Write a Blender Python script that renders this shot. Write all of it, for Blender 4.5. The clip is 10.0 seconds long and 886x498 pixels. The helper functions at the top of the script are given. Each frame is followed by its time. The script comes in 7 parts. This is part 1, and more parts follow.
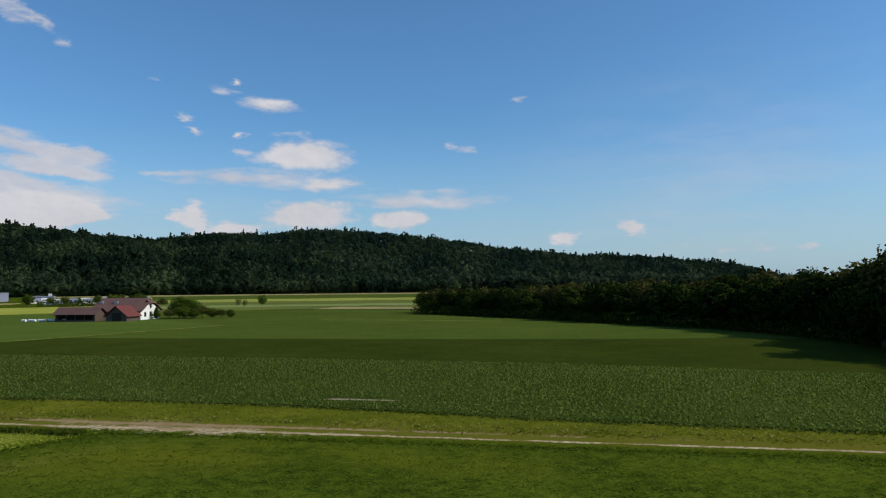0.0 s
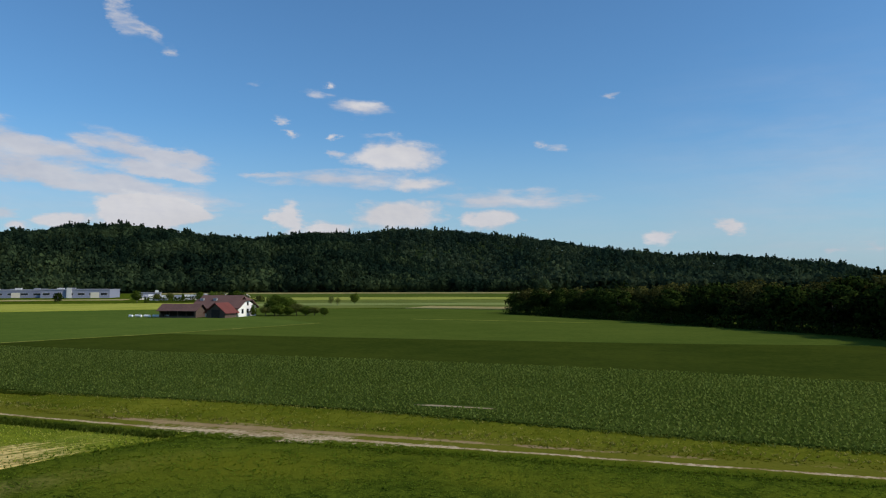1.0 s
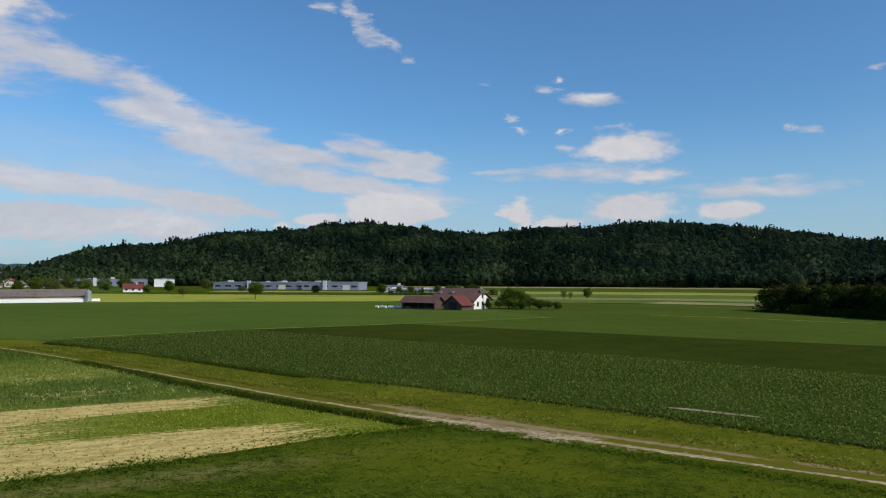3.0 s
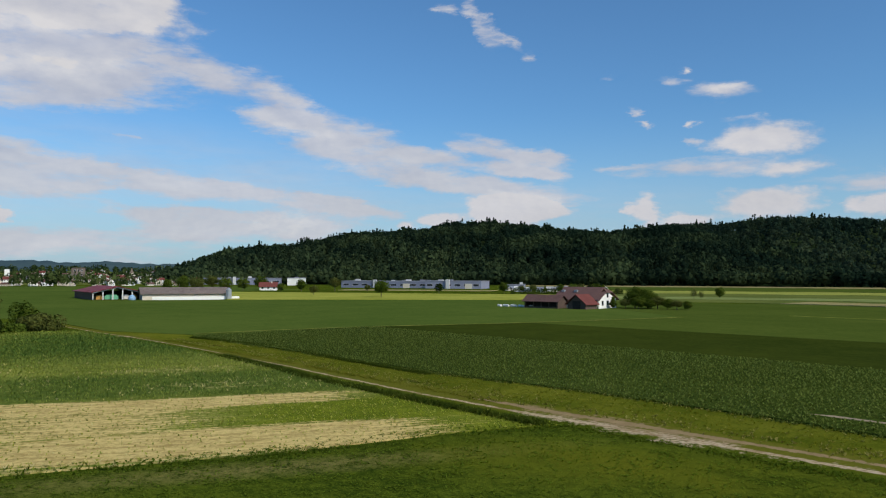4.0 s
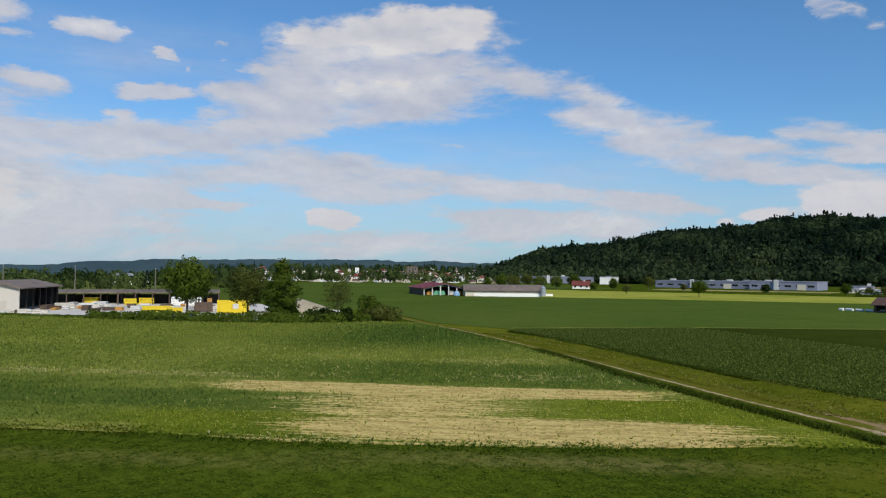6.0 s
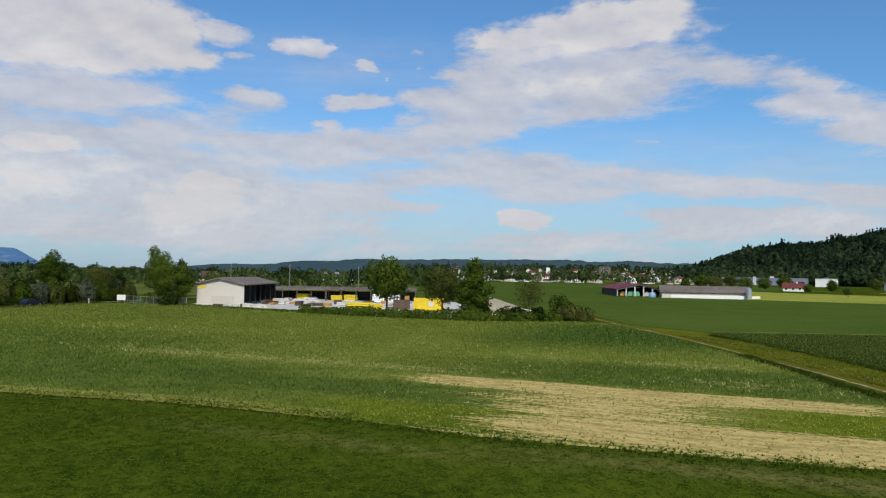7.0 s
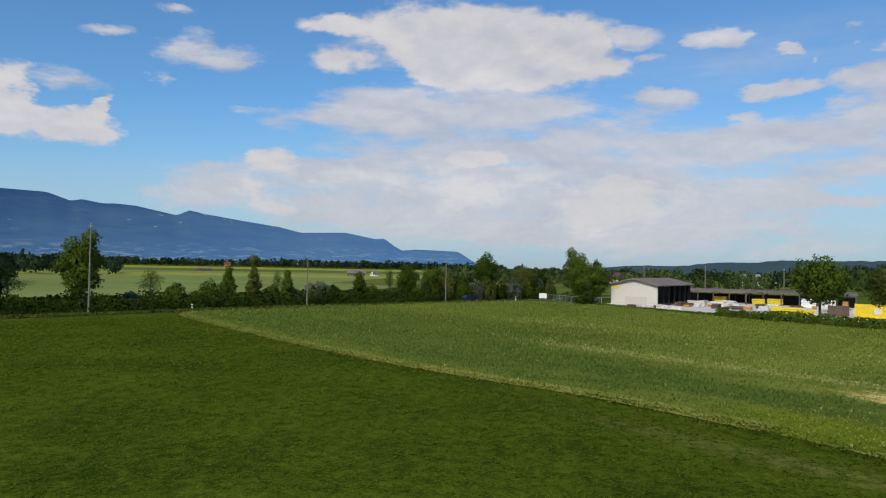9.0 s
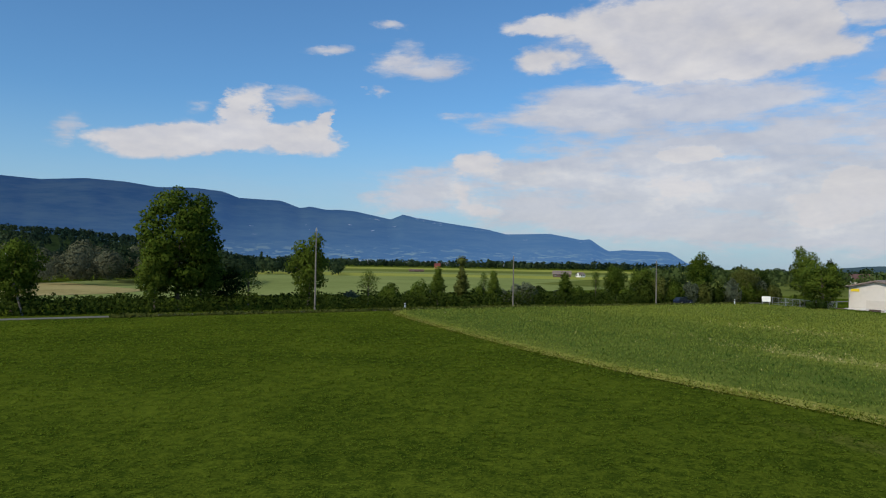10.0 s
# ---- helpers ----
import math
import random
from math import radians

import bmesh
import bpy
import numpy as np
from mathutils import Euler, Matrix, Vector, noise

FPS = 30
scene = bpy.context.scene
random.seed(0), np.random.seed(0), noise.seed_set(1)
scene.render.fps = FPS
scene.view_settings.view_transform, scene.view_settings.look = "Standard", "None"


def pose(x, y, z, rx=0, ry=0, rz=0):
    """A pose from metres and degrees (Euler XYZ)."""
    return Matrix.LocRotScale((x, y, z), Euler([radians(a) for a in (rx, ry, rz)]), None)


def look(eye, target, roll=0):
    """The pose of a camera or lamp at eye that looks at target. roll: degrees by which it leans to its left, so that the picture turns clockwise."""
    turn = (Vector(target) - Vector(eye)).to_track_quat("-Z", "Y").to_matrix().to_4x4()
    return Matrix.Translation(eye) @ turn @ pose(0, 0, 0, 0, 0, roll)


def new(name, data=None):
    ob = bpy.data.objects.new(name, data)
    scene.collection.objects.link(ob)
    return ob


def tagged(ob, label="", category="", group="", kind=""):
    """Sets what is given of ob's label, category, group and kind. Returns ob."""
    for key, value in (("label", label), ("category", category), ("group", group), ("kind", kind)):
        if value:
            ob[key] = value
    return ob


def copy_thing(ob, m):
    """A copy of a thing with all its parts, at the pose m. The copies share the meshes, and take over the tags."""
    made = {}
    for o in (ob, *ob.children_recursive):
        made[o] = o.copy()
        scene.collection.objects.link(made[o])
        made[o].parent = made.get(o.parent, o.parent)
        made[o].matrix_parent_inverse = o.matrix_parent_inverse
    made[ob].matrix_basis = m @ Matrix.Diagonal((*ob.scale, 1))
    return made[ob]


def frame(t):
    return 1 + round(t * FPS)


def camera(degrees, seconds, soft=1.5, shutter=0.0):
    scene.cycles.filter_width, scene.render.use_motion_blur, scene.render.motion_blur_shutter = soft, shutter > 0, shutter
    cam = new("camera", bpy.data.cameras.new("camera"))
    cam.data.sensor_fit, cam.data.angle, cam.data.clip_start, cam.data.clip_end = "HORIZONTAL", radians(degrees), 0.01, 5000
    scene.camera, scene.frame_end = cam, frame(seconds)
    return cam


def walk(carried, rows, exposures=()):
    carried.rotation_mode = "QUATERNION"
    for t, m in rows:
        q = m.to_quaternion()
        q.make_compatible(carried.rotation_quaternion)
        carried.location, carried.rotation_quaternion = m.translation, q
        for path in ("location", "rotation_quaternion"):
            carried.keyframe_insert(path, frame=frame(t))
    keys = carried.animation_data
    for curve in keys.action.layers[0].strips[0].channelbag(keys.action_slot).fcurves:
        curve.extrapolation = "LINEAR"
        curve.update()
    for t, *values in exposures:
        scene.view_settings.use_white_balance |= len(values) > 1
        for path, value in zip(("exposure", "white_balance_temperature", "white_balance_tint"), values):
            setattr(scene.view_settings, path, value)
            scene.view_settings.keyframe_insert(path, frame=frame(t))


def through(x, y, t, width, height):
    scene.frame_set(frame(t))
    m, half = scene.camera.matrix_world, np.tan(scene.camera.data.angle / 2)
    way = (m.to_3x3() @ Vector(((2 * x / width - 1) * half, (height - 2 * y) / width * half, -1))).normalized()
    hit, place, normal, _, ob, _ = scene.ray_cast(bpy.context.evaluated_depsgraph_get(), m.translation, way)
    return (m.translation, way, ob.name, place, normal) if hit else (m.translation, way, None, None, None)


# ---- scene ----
# ---- camera ----
cam = camera(62.43, 10.0, soft=1.15)
PATH = [
    (0, pose(0.00, -0.00, 8.93, 92.71, 0.46, 0.00)),
    (0.5, pose(-0.42, 1.94, 8.98, 92.73, 0.17, 2.96)),
    (1, pose(-0.88, 3.62, 8.97, 92.69, 0.04, 6.98)),
    (1.5, pose(-1.36, 4.80, 8.93, 92.59, -0.10, 11.23)),
    (2, pose(-1.79, 5.50, 8.84, 92.52, -0.21, 15.61)),
    (2.5, pose(-2.11, 5.75, 8.77, 92.37, -0.24, 20.20)),
    (4, pose(-2.51, 5.93, 8.62, 92.13, -0.20, 34.39)),
    (4.5, pose(-2.54, 6.02, 8.58, 92.09, -0.18, 39.34)),
    (5, pose(-2.57, 6.08, 8.53, 92.02, -0.23, 44.82)),
    (5.5, pose(-2.63, 6.11, 8.48, 91.97, -0.39, 51.42)),
    (7, pose(-2.91, 6.19, 8.30, 91.73, -0.84, 73.37)),
    (7.5, pose(-3.16, 6.24, 8.26, 91.63, -1.00, 81.13)),
    (8, pose(-3.37, 6.25, 8.21, 91.52, -1.09, 89.04)),
    (8.5, pose(-3.55, 6.19, 8.11, 91.43, -1.10, 96.96)),
    (9, pose(-3.79, 6.14, 8.04, 91.34, -1.10, 104.90)),
    (9.5, pose(-4.07, 6.04, 7.96, 91.26, -1.10, 112.89)),
    (10, pose(-4.34, 5.90, 7.97, 91.14, -1.00, 120.89)),
]
walk(cam, PATH, exposures=[(0.0, -0.1), (2.5, -0.1), (4.5, -0.12), (7.5, -0.1), (10.0, -0.12)])

# ---- sky, sun ----
SUN_EL, SUN_AZ = 37.0, -98.0          # azimuth counted to the left of +y

world = bpy.data.worlds.new("sky")
scene.world = world
world.use_nodes = True
wn, wl = world.node_tree.nodes, world.node_tree.links
wn.clear()


def wmath(op, a, b=None, c=None, clamp=False):
    n = wn.new("ShaderNodeMath")
    n.operation, n.use_clamp = op, clamp
    for i, v in enumerate((a, b, c)):
        if v is None:
            continue
        if isinstance(v, (int, float)):
            n.inputs[i].default_value = v
        else:
            wl.new(v, n.inputs[i])
    return n.outputs[0]


w_out = wn.new("ShaderNodeOutputWorld")
sky = wn.new("ShaderNodeTexSky")
sky.sky_type, sky.sun_disc = "NISHITA", False
sky.sun_elevation, sky.sun_rotation = radians(SUN_EL), radians(-SUN_AZ)
sky.altitude, sky.air_density, sky.dust_density, sky.ozone_density = 450, 1.0, 1.3, 2.2
w_co = wn.new("ShaderNodeTexCoord")
w_sep = wn.new("ShaderNodeSeparateXYZ")
wl.new(w_co.outputs["Generated"], w_sep.inputs[0])
sky_az = wmath("MULTIPLY", wmath("ARCTAN2", w_sep.outputs[0], w_sep.outputs[1]), 57.2958)
sky_el = wmath("MULTIPLY", wmath("ARCSINE", w_sep.outputs[2]), 57.2958)
w_dir = wn.new("ShaderNodeCombineXYZ")
wl.new(sky_az, w_dir.inputs[0])
wl.new(sky_el, w_dir.inputs[1])


def wnoise(scale, detail, stretch=1.0, rough=0.55):
    m = wn.new("ShaderNodeMapping")
    m.inputs["Scale"].default_value = (1, stretch, 1)
    wl.new(w_dir.outputs[0], m.inputs[0])
    n = wn.new("ShaderNodeTexNoise")
    n.inputs["Scale"].default_value, n.inputs["Detail"].default_value, n.inputs["Roughness"].default_value = scale, detail, rough
    wl.new(m.outputs[0], n.inputs[0])
    return n


# ragged edges: the clouds' own coordinates are pushed about by noise
warp = wn.new("ShaderNodeVectorMath")
warp.operation = "MULTIPLY_ADD"
wl.new(wnoise(0.20, 8.0, 2.2, 0.66).outputs["Color"], warp.inputs[0])
warp.inputs[1].default_value = (6.0, 1.8, 0)
warp_sub = wn.new("ShaderNodeVectorMath")
warp_sub.operation = "SUBTRACT"
wl.new(w_dir.outputs[0], warp_sub.inputs[0])
warp_sub.inputs[1].default_value = (3.0, 0.9, 0)
wl.new(warp_sub.outputs[0], warp.inputs[2])
cloud_sum = band_sum = veil_sum = None


def heap(az, el, wide, high, turn):
    m = wn.new("ShaderNodeMapping")
    m.vector_type = "TEXTURE"
    m.inputs["Location"].default_value = (-az, el, 0)
    m.inputs["Rotation"].default_value = (0, 0, radians(turn))
    m.inputs["Scale"].default_value = (wide * 1.35, high * 1.45, 1000)
    wl.new(warp.outputs[0], m.inputs[0])
    g = wn.new("ShaderNodeTexGradient")
    g.gradient_type = "SPHERICAL"
    wl.new(m.outputs[0], g.inputs[0])
    return g.outputs["Fac"]


def cloud(az, el, wide, high, turn, dense):
    """One heaped cloud with crisp edges, in degrees of the sky."""
    global cloud_sum
    h = heap(az, el, wide, high, turn)
    cloud_sum = wmath("MULTIPLY", h, dense) if cloud_sum is None else wmath("MULTIPLY_ADD", h, dense, cloud_sum)


def band(az, el, wide, high, turn, dense):
    """One drawn-out soft cloud."""
    global band_sum
    h = heap(az, el, wide, high, turn)
    band_sum = wmath("MULTIPLY", h, dense) if band_sum is None else wmath("MULTIPLY_ADD", h, dense, band_sum)


cloud(10.7, 9.9, 3.9, 1.17, -0, 1.1)
band(13.6, 8.1, 6.6, 0.70, -0, 1)
cloud(9.2, 7.9, 3.1, 0.57, -0, 0.8)
band(10.9, 11.3, 2.2, 0.26, -0, 0.7)
band(21.1, 8.5, 2.0, 0.22, -0, 0.6)
cloud(10.3, 5.5, 3.6, 1.14, -0, 1.2)
cloud(15.8, 4.2, 2.8, 0.66, -0, 1.1)
cloud(19.2, 5.0, 1.1, 1.32, -0, 1.1)
cloud(3.1, 5.0, 2.1, 0.73, -0, 1.1)
band(1.4, 6.6, 6.3, 0.73, -2, 1.1)
band(13.2, 13.4, 2.3, 0.55, -0, 1)
cloud(13.6, 13.5, 1.3, 0.38, -0, 0.7)
band(16.5, 14.3, 1.2, 0.25, -5, 0.8)
cloud(16.1, 15.0, 0.5, 0.25, -0, 0.7)
cloud(-1.0, 10.7, 0.6, 0.37, -0, 0.7)
band(-1.9, 10.5, 1.0, 0.29, -0, 0.6)
cloud(15.4, 11.0, 0.6, 0.30, -0, 0.8)
cloud(18.6, 11.2, 0.7, 0.30, -15, 0.7)
band(19.9, 12.3, 0.6, 0.34, -30, 0.8)
band(15.6, 10.0, 0.6, 0.26, -0, 0.7)
band(-5.6, 14.2, 0.6, 0.20, -0, 0.8)
band(21.0, 15.0, 1.0, 0.25, -0, 0.6)
band(31.4, 19.4, 2.1, 0.55, -55, 0.9)
band(29.5, 18.0, 1.9, 0.40, -45, 0.7)
band(28.0, 16.8, 0.7, 0.53, -0, 0.8)
band(34.1, 20.2, 1.2, 0.31, -0, 0.6)
band(30.2, 10.2, 2.9, 0.46, -15, 0.7)
band(26.4, 9.1, 2.6, 0.52, -6, 0.9)
band(28.9, 8.3, 2.9, 0.43, -5, 0.8)
cloud(28.9, 5.1, 4.2, 1.38, -0, 1.2)
band(28.1, 6.6, 7.2, 0.69, -4, 1)
cloud(34.8, 4.3, 1.6, 0.58, -0, 1)
cloud(37.2, 3.9, 1.0, 0.41, -0, 0.9)
cloud(-10.1, 3.5, 1.6, 0.60, -0, 0.9)
cloud(-14.4, 4.2, 1.4, 0.65, -5, 0.9)
band(-23.7, 2.3, 1.9, 0.49, -12, 0.8)
band(-26.8, 2.3, 0.8, 0.32, -0, 0.7)
band(-21.2, 2.2, 0.8, 0.29, -0, 0.6)
cloud(29.1, 5.4, 3.2, 1.08, -0, 1.1)
band(27.3, 8.2, 3.5, 0.47, -12, 0.9)
band(28.3, 9.2, 3.1, 0.38, -10, 0.8)
cloud(58.7, 18.2, 5.2, 1.62, -0, 1)
band(68.9, 17.3, 3.4, 1.22, -0, 1)
cloud(68.9, 17.6, 2.0, 0.86, -0, 0.7)
band(63.5, 13.5, 10.0, 2.02, 2, 1.2)
cloud(63.1, 14.5, 4.9, 1.16, -0, 0.6)
band(68.8, 12.8, 4.1, 1.67, -0, 0.8)
band(51.9, 14.6, 3.8, 0.99, -8, 1)
band(46.9, 13.6, 3.1, 1.01, -22, 1)
band(43.6, 11.1, 6.2, 1.46, -15, 1.15)
band(47.5, 11.9, 2.6, 0.94, -0, 0.8)
cloud(44.9, 10.9, 3.1, 0.95, -10, 0.6)
band(39.1, 8.8, 8.4, 1.22, -8, 1.1)
band(34.2, 7.3, 5.7, 0.74, -6, 1)
band(35.1, 9.4, 3.5, 0.52, -5, 0.6)
band(31.6, 9.8, 2.6, 0.43, -12, 0.7)
band(27.0, 9.4, 2.5, 0.47, -5, 0.8)
band(27.9, 8.3, 3.4, 0.47, -4, 0.9)
band(67.0, 7.7, 7.7, 1.63, -4, 1)
band(60.3, 7.1, 4.6, 0.66, -5, 0.8)
cloud(67.4, 4.0, 1.9, 0.70, -2, 1.2)
band(50.1, 6.4, 8.9, 0.65, -7, 0.9)
band(42.2, 5.3, 5.7, 0.66, -4, 0.9)
band(49.2, 3.9, 8.1, 1.22, -2, 0.95)
cloud(45.7, 3.9, 3.1, 0.97, -0, 0.6)
band(54.3, 4.4, 5.4, 0.68, -3, 0.8)
band(61.8, 2.2, 9.8, 1.15, -0, 0.9)
band(58.0, 9.9, 0.8, 0.21, -0, 0.5)
band(79.8, 15.5, 1.0, 0.33, -0, 0.8)
band(78.3, 14.8, 0.6, 0.45, -0, 0.7)
band(80.3, 12.8, 2.4, 0.41, 3, 0.9)
band(82.0, 11.2, 1.3, 0.30, -0, 0.8)
band(75.5, 15.6, 0.5, 0.23, -0, 0.6)
band(71.8, 14.9, 1.6, 0.35, -8, 0.6)
band(76.5, 5.3, 4.4, 0.40, -6, 0.7)
cloud(63.9, 18.3, 7.7, 1.63, 6, 1)
band(66.3, 13.5, 9.5, 1.72, 6, 0.9)
band(71.4, 11.2, 10.3, 1.10, 8, 1)
band(79.3, 9.6, 11.4, 1.22, 4, 1)
band(66.6, 7.2, 11.9, 1.53, -3, 1.1)
band(55.7, 6.3, 6.1, 0.64, -4, 0.8)
cloud(102.5, 16.9, 9.8, 2.11, -3, 1)
cloud(99.3, 14.9, 7.6, 1.51, -0, 1)
band(109.5, 16.3, 4.2, 1.46, -5, 0.7)
band(109.4, 12.4, 5.2, 0.90, -4, 1)
band(102.7, 11.4, 14.5, 1.12, -0, 1.1)
band(87.7, 12.7, 2.1, 0.64, -0, 0.9)
band(90.9, 17.2, 2.6, 0.65, -5, 0.9)
band(84.1, 16.7, 1.9, 0.66, -5, 1)
cloud(84.3, 16.7, 1.2, 0.41, -5, 0.5)
band(89.3, 15.7, 1.6, 0.37, -0, 0.8)
band(80.0, 15.4, 1.1, 0.33, -0, 0.8)
band(78.6, 14.6, 0.6, 0.42, -0, 0.7)
band(76.0, 16.8, 0.7, 0.29, -0, 0.7)
band(80.6, 12.7, 2.4, 0.43, 4, 0.8)
band(82.3, 11.0, 1.3, 0.34, -0, 0.8)
band(76.4, 11.8, 1.3, 0.34, -0, 0.7)
band(71.6, 15.1, 2.0, 0.29, -0, 0.6)
band(95.0, 9.5, 17.2, 1.10, -0, 1)
cloud(102.3, 8.5, 1.7, 0.57, -0, 1.1)
band(100.3, 7.4, 2.0, 0.37, -0, 0.7)
band(109.9, 7.6, 3.8, 0.61, -0, 0.9)
band(105.9, 4.9, 6.2, 1.52, -0, 0.95)
cloud(103.3, 5.1, 3.0, 1.23, -0, 0.7)
band(88.4, 4.6, 8.7, 2.10, -0, 1)
cloud(89.3, 5.5, 5.6, 1.22, -0, 0.5)
cloud(91.3, 6.3, 1.5, 0.65, -0, 0.8)
cloud(92.8, 4.3, 3.8, 1.56, -0, 0.6)
band(77.0, 5.1, 4.0, 0.40, -0, 0.8)
cloud(67.5, 3.9, 2.0, 0.64, -4, 1.2)
band(88.4, 2.0, 24.6, 1.14, -0, 0.9)
band(53.9, 4.4, 4.6, 0.47, -3, 0.8)
band(55.7, 3.1, 5.4, 0.56, -0, 0.8)
cloud(101.2, 17.3, 9.0, 2.37, -3, 1.15)
cloud(113.9, 18.0, 2.7, 0.64, -3, 1)
cloud(113.3, 15.6, 2.5, 0.99, 5, 0.9)
cloud(102.7, 15.0, 4.9, 1.17, -0, 1)
band(107.1, 11.6, 10.5, 1.28, 5, 1.1)
cloud(108.9, 11.6, 4.9, 0.60, 5, 0.5)
band(88.0, 13.0, 2.4, 0.53, -0, 0.9)
band(84.1, 16.9, 1.8, 0.65, -0, 1)
band(90.6, 17.6, 2.5, 0.48, -5, 0.8)
band(99.9, 5.7, 22.6, 3.16, -0, 1.6)
cloud(104.3, 6.7, 11.4, 1.49, -0, 0.6)
band(61.3, 15.8, 8.1, 1.32, -0, 1)
band(64.3, 16.0, 8.5, 1.27, 4, 1)
band(102.0, 13.1, 10.8, 1.11, -0, 0.8)
band(44.9, 3.7, 5.4, 1.00, -2, 0.9)
band(44.3, 5.8, 6.5, 0.70, -8, 0.9)
band(123.2, 5.0, 3.2, 1.67, 15, 1)
cloud(118.0, 7.8, 1.9, 0.85, -0, 1.2)
cloud(119.1, 5.1, 2.5, 1.92, -0, 0.8)
cloud(102.4, 8.5, 1.9, 0.65, -0, 1.1)
cloud(91.0, 5.9, 1.9, 1.11, -0, 0.9)
cloud(92.5, 4.0, 3.8, 1.47, -0, 0.7)
band(111.4, 7.4, 8.3, 0.96, 4, 0.9)
band(106.5, 3.8, 10.9, 1.59, -0, 0.7)
band(83.2, 9.3, 11.4, 0.89, 5, 1)
band(84.8, 6.2, 5.5, 0.50, -0, 0.8)
band(79.9, 12.8, 2.6, 0.46, 10, 0.8)
band(79.9, 15.5, 1.1, 0.45, 15, 0.7)
band(75.0, 13.3, 1.7, 0.96, -0, 0.9)
cloud(141.6, 8.6, 4.7, 1.02, 4, 1.5)
cloud(139.2, 9.2, 2.8, 1.24, -0, 0.8)
cloud(134.7, 9.2, 2.5, 1.09, -0, 0.8)
cloud(136.3, 10.8, 1.5, 2.32, -12, 1.4)
cloud(131.5, 9.3, 2.7, 1.07, -0, 1.5)
cloud(130.0, 11.0, 0.7, 0.72, -0, 1)
band(132.9, 12.4, 2.7, 0.62, -5, 1)
band(124.8, 15.7, 1.8, 0.99, 15, 1)
cloud(124.9, 15.8, 1.2, 0.66, 15, 0.5)
band(121.6, 14.9, 2.5, 0.84, 10, 0.9)
band(129.7, 16.1, 2.6, 0.37, 4, 0.9)
band(148.1, 8.9, 1.2, 1.08, 40, 0.6)
band(139.3, 11.3, 1.4, 0.49, -0, 0.6)
band(126.2, 13.3, 0.7, 0.34, -0, 0.9)
band(120.6, 11.4, 1.5, 0.39, 4, 0.7)
band(125.4, 17.9, 1.3, 0.28, -0, 0.6)


def veil(az, el, wide, high, dense):
    """A thin, wide sheet of high cloud."""
    global veil_sum
    m = wn.new("ShaderNodeMapping")
    m.vector_type = "TEXTURE"
    m.inputs["Location"].default_value, m.inputs["Scale"].default_value = (-az, el, 0), (wide, high, 1000)
    wl.new(warp.outputs[0], m.inputs[0])
    g = wn.new("ShaderNodeTexGradient")
    g.gradient_type = "QUADRATIC_SPHERE"
    wl.new(m.outputs[0], g.inputs[0])
    veil_sum = wmath("MULTIPLY", g.outputs["Fac"], dense) if veil_sum is None else wmath("MULTIPLY_ADD", g.outputs["Fac"], dense, veil_sum)


veil(90, 3, 62, 9, 1.25)
veil(66, 8, 30, 6, 0.9)
veil(98, 9, 26, 6, 0.9)
veil(80, 15, 30, 5, 0.7)
veil(48, 7, 18, 5, 0.7)
veil(30, 5, 30, 5, 0.6)
veil(-22, 7, 26, 14, 0.55)
veil(140, 4, 40, 5, 0.35)
veil(0, 1, 60, 7, 0.5)
puff = wnoise(0.26, 7.0, 2.0, 0.55)
puff_up = wnoise(0.26, 6.0, 1.8, 0.50)
puff_up.inputs[0].links[0].from_node.inputs["Location"].default_value = (-0.25, 0.9, 0)
drawn = wnoise(0.16, 8.0, 4.0, 0.64)
gate = wmath("MULTIPLY", cloud_sum, 6.0, clamp=True)
cover = wmath("MULTIPLY", gate, wmath("MULTIPLY_ADD", wmath("MINIMUM", cloud_sum, 1.0), 1.25, wmath("MULTIPLY_ADD", puff.outputs["Fac"], 2.2, -1.22)))
soft_cover = wmath("MULTIPLY", wmath("MULTIPLY", band_sum, 4.0, clamp=True), wmath("MULTIPLY_ADD", wmath("MINIMUM", band_sum, 1.1), 0.95, wmath("MULTIPLY_ADD", drawn.outputs["Fac"], 2.6, -1.34)))


def smooth_step(v, lo, hi, to=1.0):
    n = wn.new("ShaderNodeMapRange")
    n.interpolation_type = "SMOOTHSTEP"
    n.inputs["From Min"].default_value, n.inputs["From Max"].default_value, n.inputs["To Max"].default_value = lo, hi, to
    wl.new(v, n.inputs["Value"])
    return n.outputs[0]


heap_alpha = smooth_step(cover, 0.0, 0.72, 0.96)
band_alpha = smooth_step(soft_cover, -0.05, 0.95, 0.88)
alpha_any = wmath("MAXIMUM", heap_alpha, band_alpha)
tone = wn.new("ShaderNodeMapRange")
tone.inputs["From Min"].default_value, tone.inputs["From Max"].default_value = 0.25, 0.75
tone.inputs["To Min"].default_value, tone.inputs["To Max"].default_value = 0.90, 1.06
wl.new(wnoise(0.10, 5.0, 2.6).outputs["Fac"], tone.inputs["Value"])
relief = wmath("SUBTRACT", puff.outputs["Fac"], puff_up.outputs["Fac"])
cloud_col = wn.new("ShaderNodeMix")
cloud_col.data_type = "RGBA"
cloud_col.inputs["A"].default_value = (0.46, 0.49, 0.60, 1)
cloud_col.inputs["B"].default_value = (0.76, 0.74, 0.745, 1)
wl.new(wmath("MULTIPLY_ADD", relief, 1.25, wmath("MULTIPLY_ADD", heap_alpha, 0.33, wmath("MULTIPLY_ADD", soft_cover, 0.12, 0.38)), clamp=True), cloud_col.inputs["Factor"])
SKY_STRENGTH = 0.115
bg_sky, bg_cloud = wn.new("ShaderNodeBackground"), wn.new("ShaderNodeBackground")
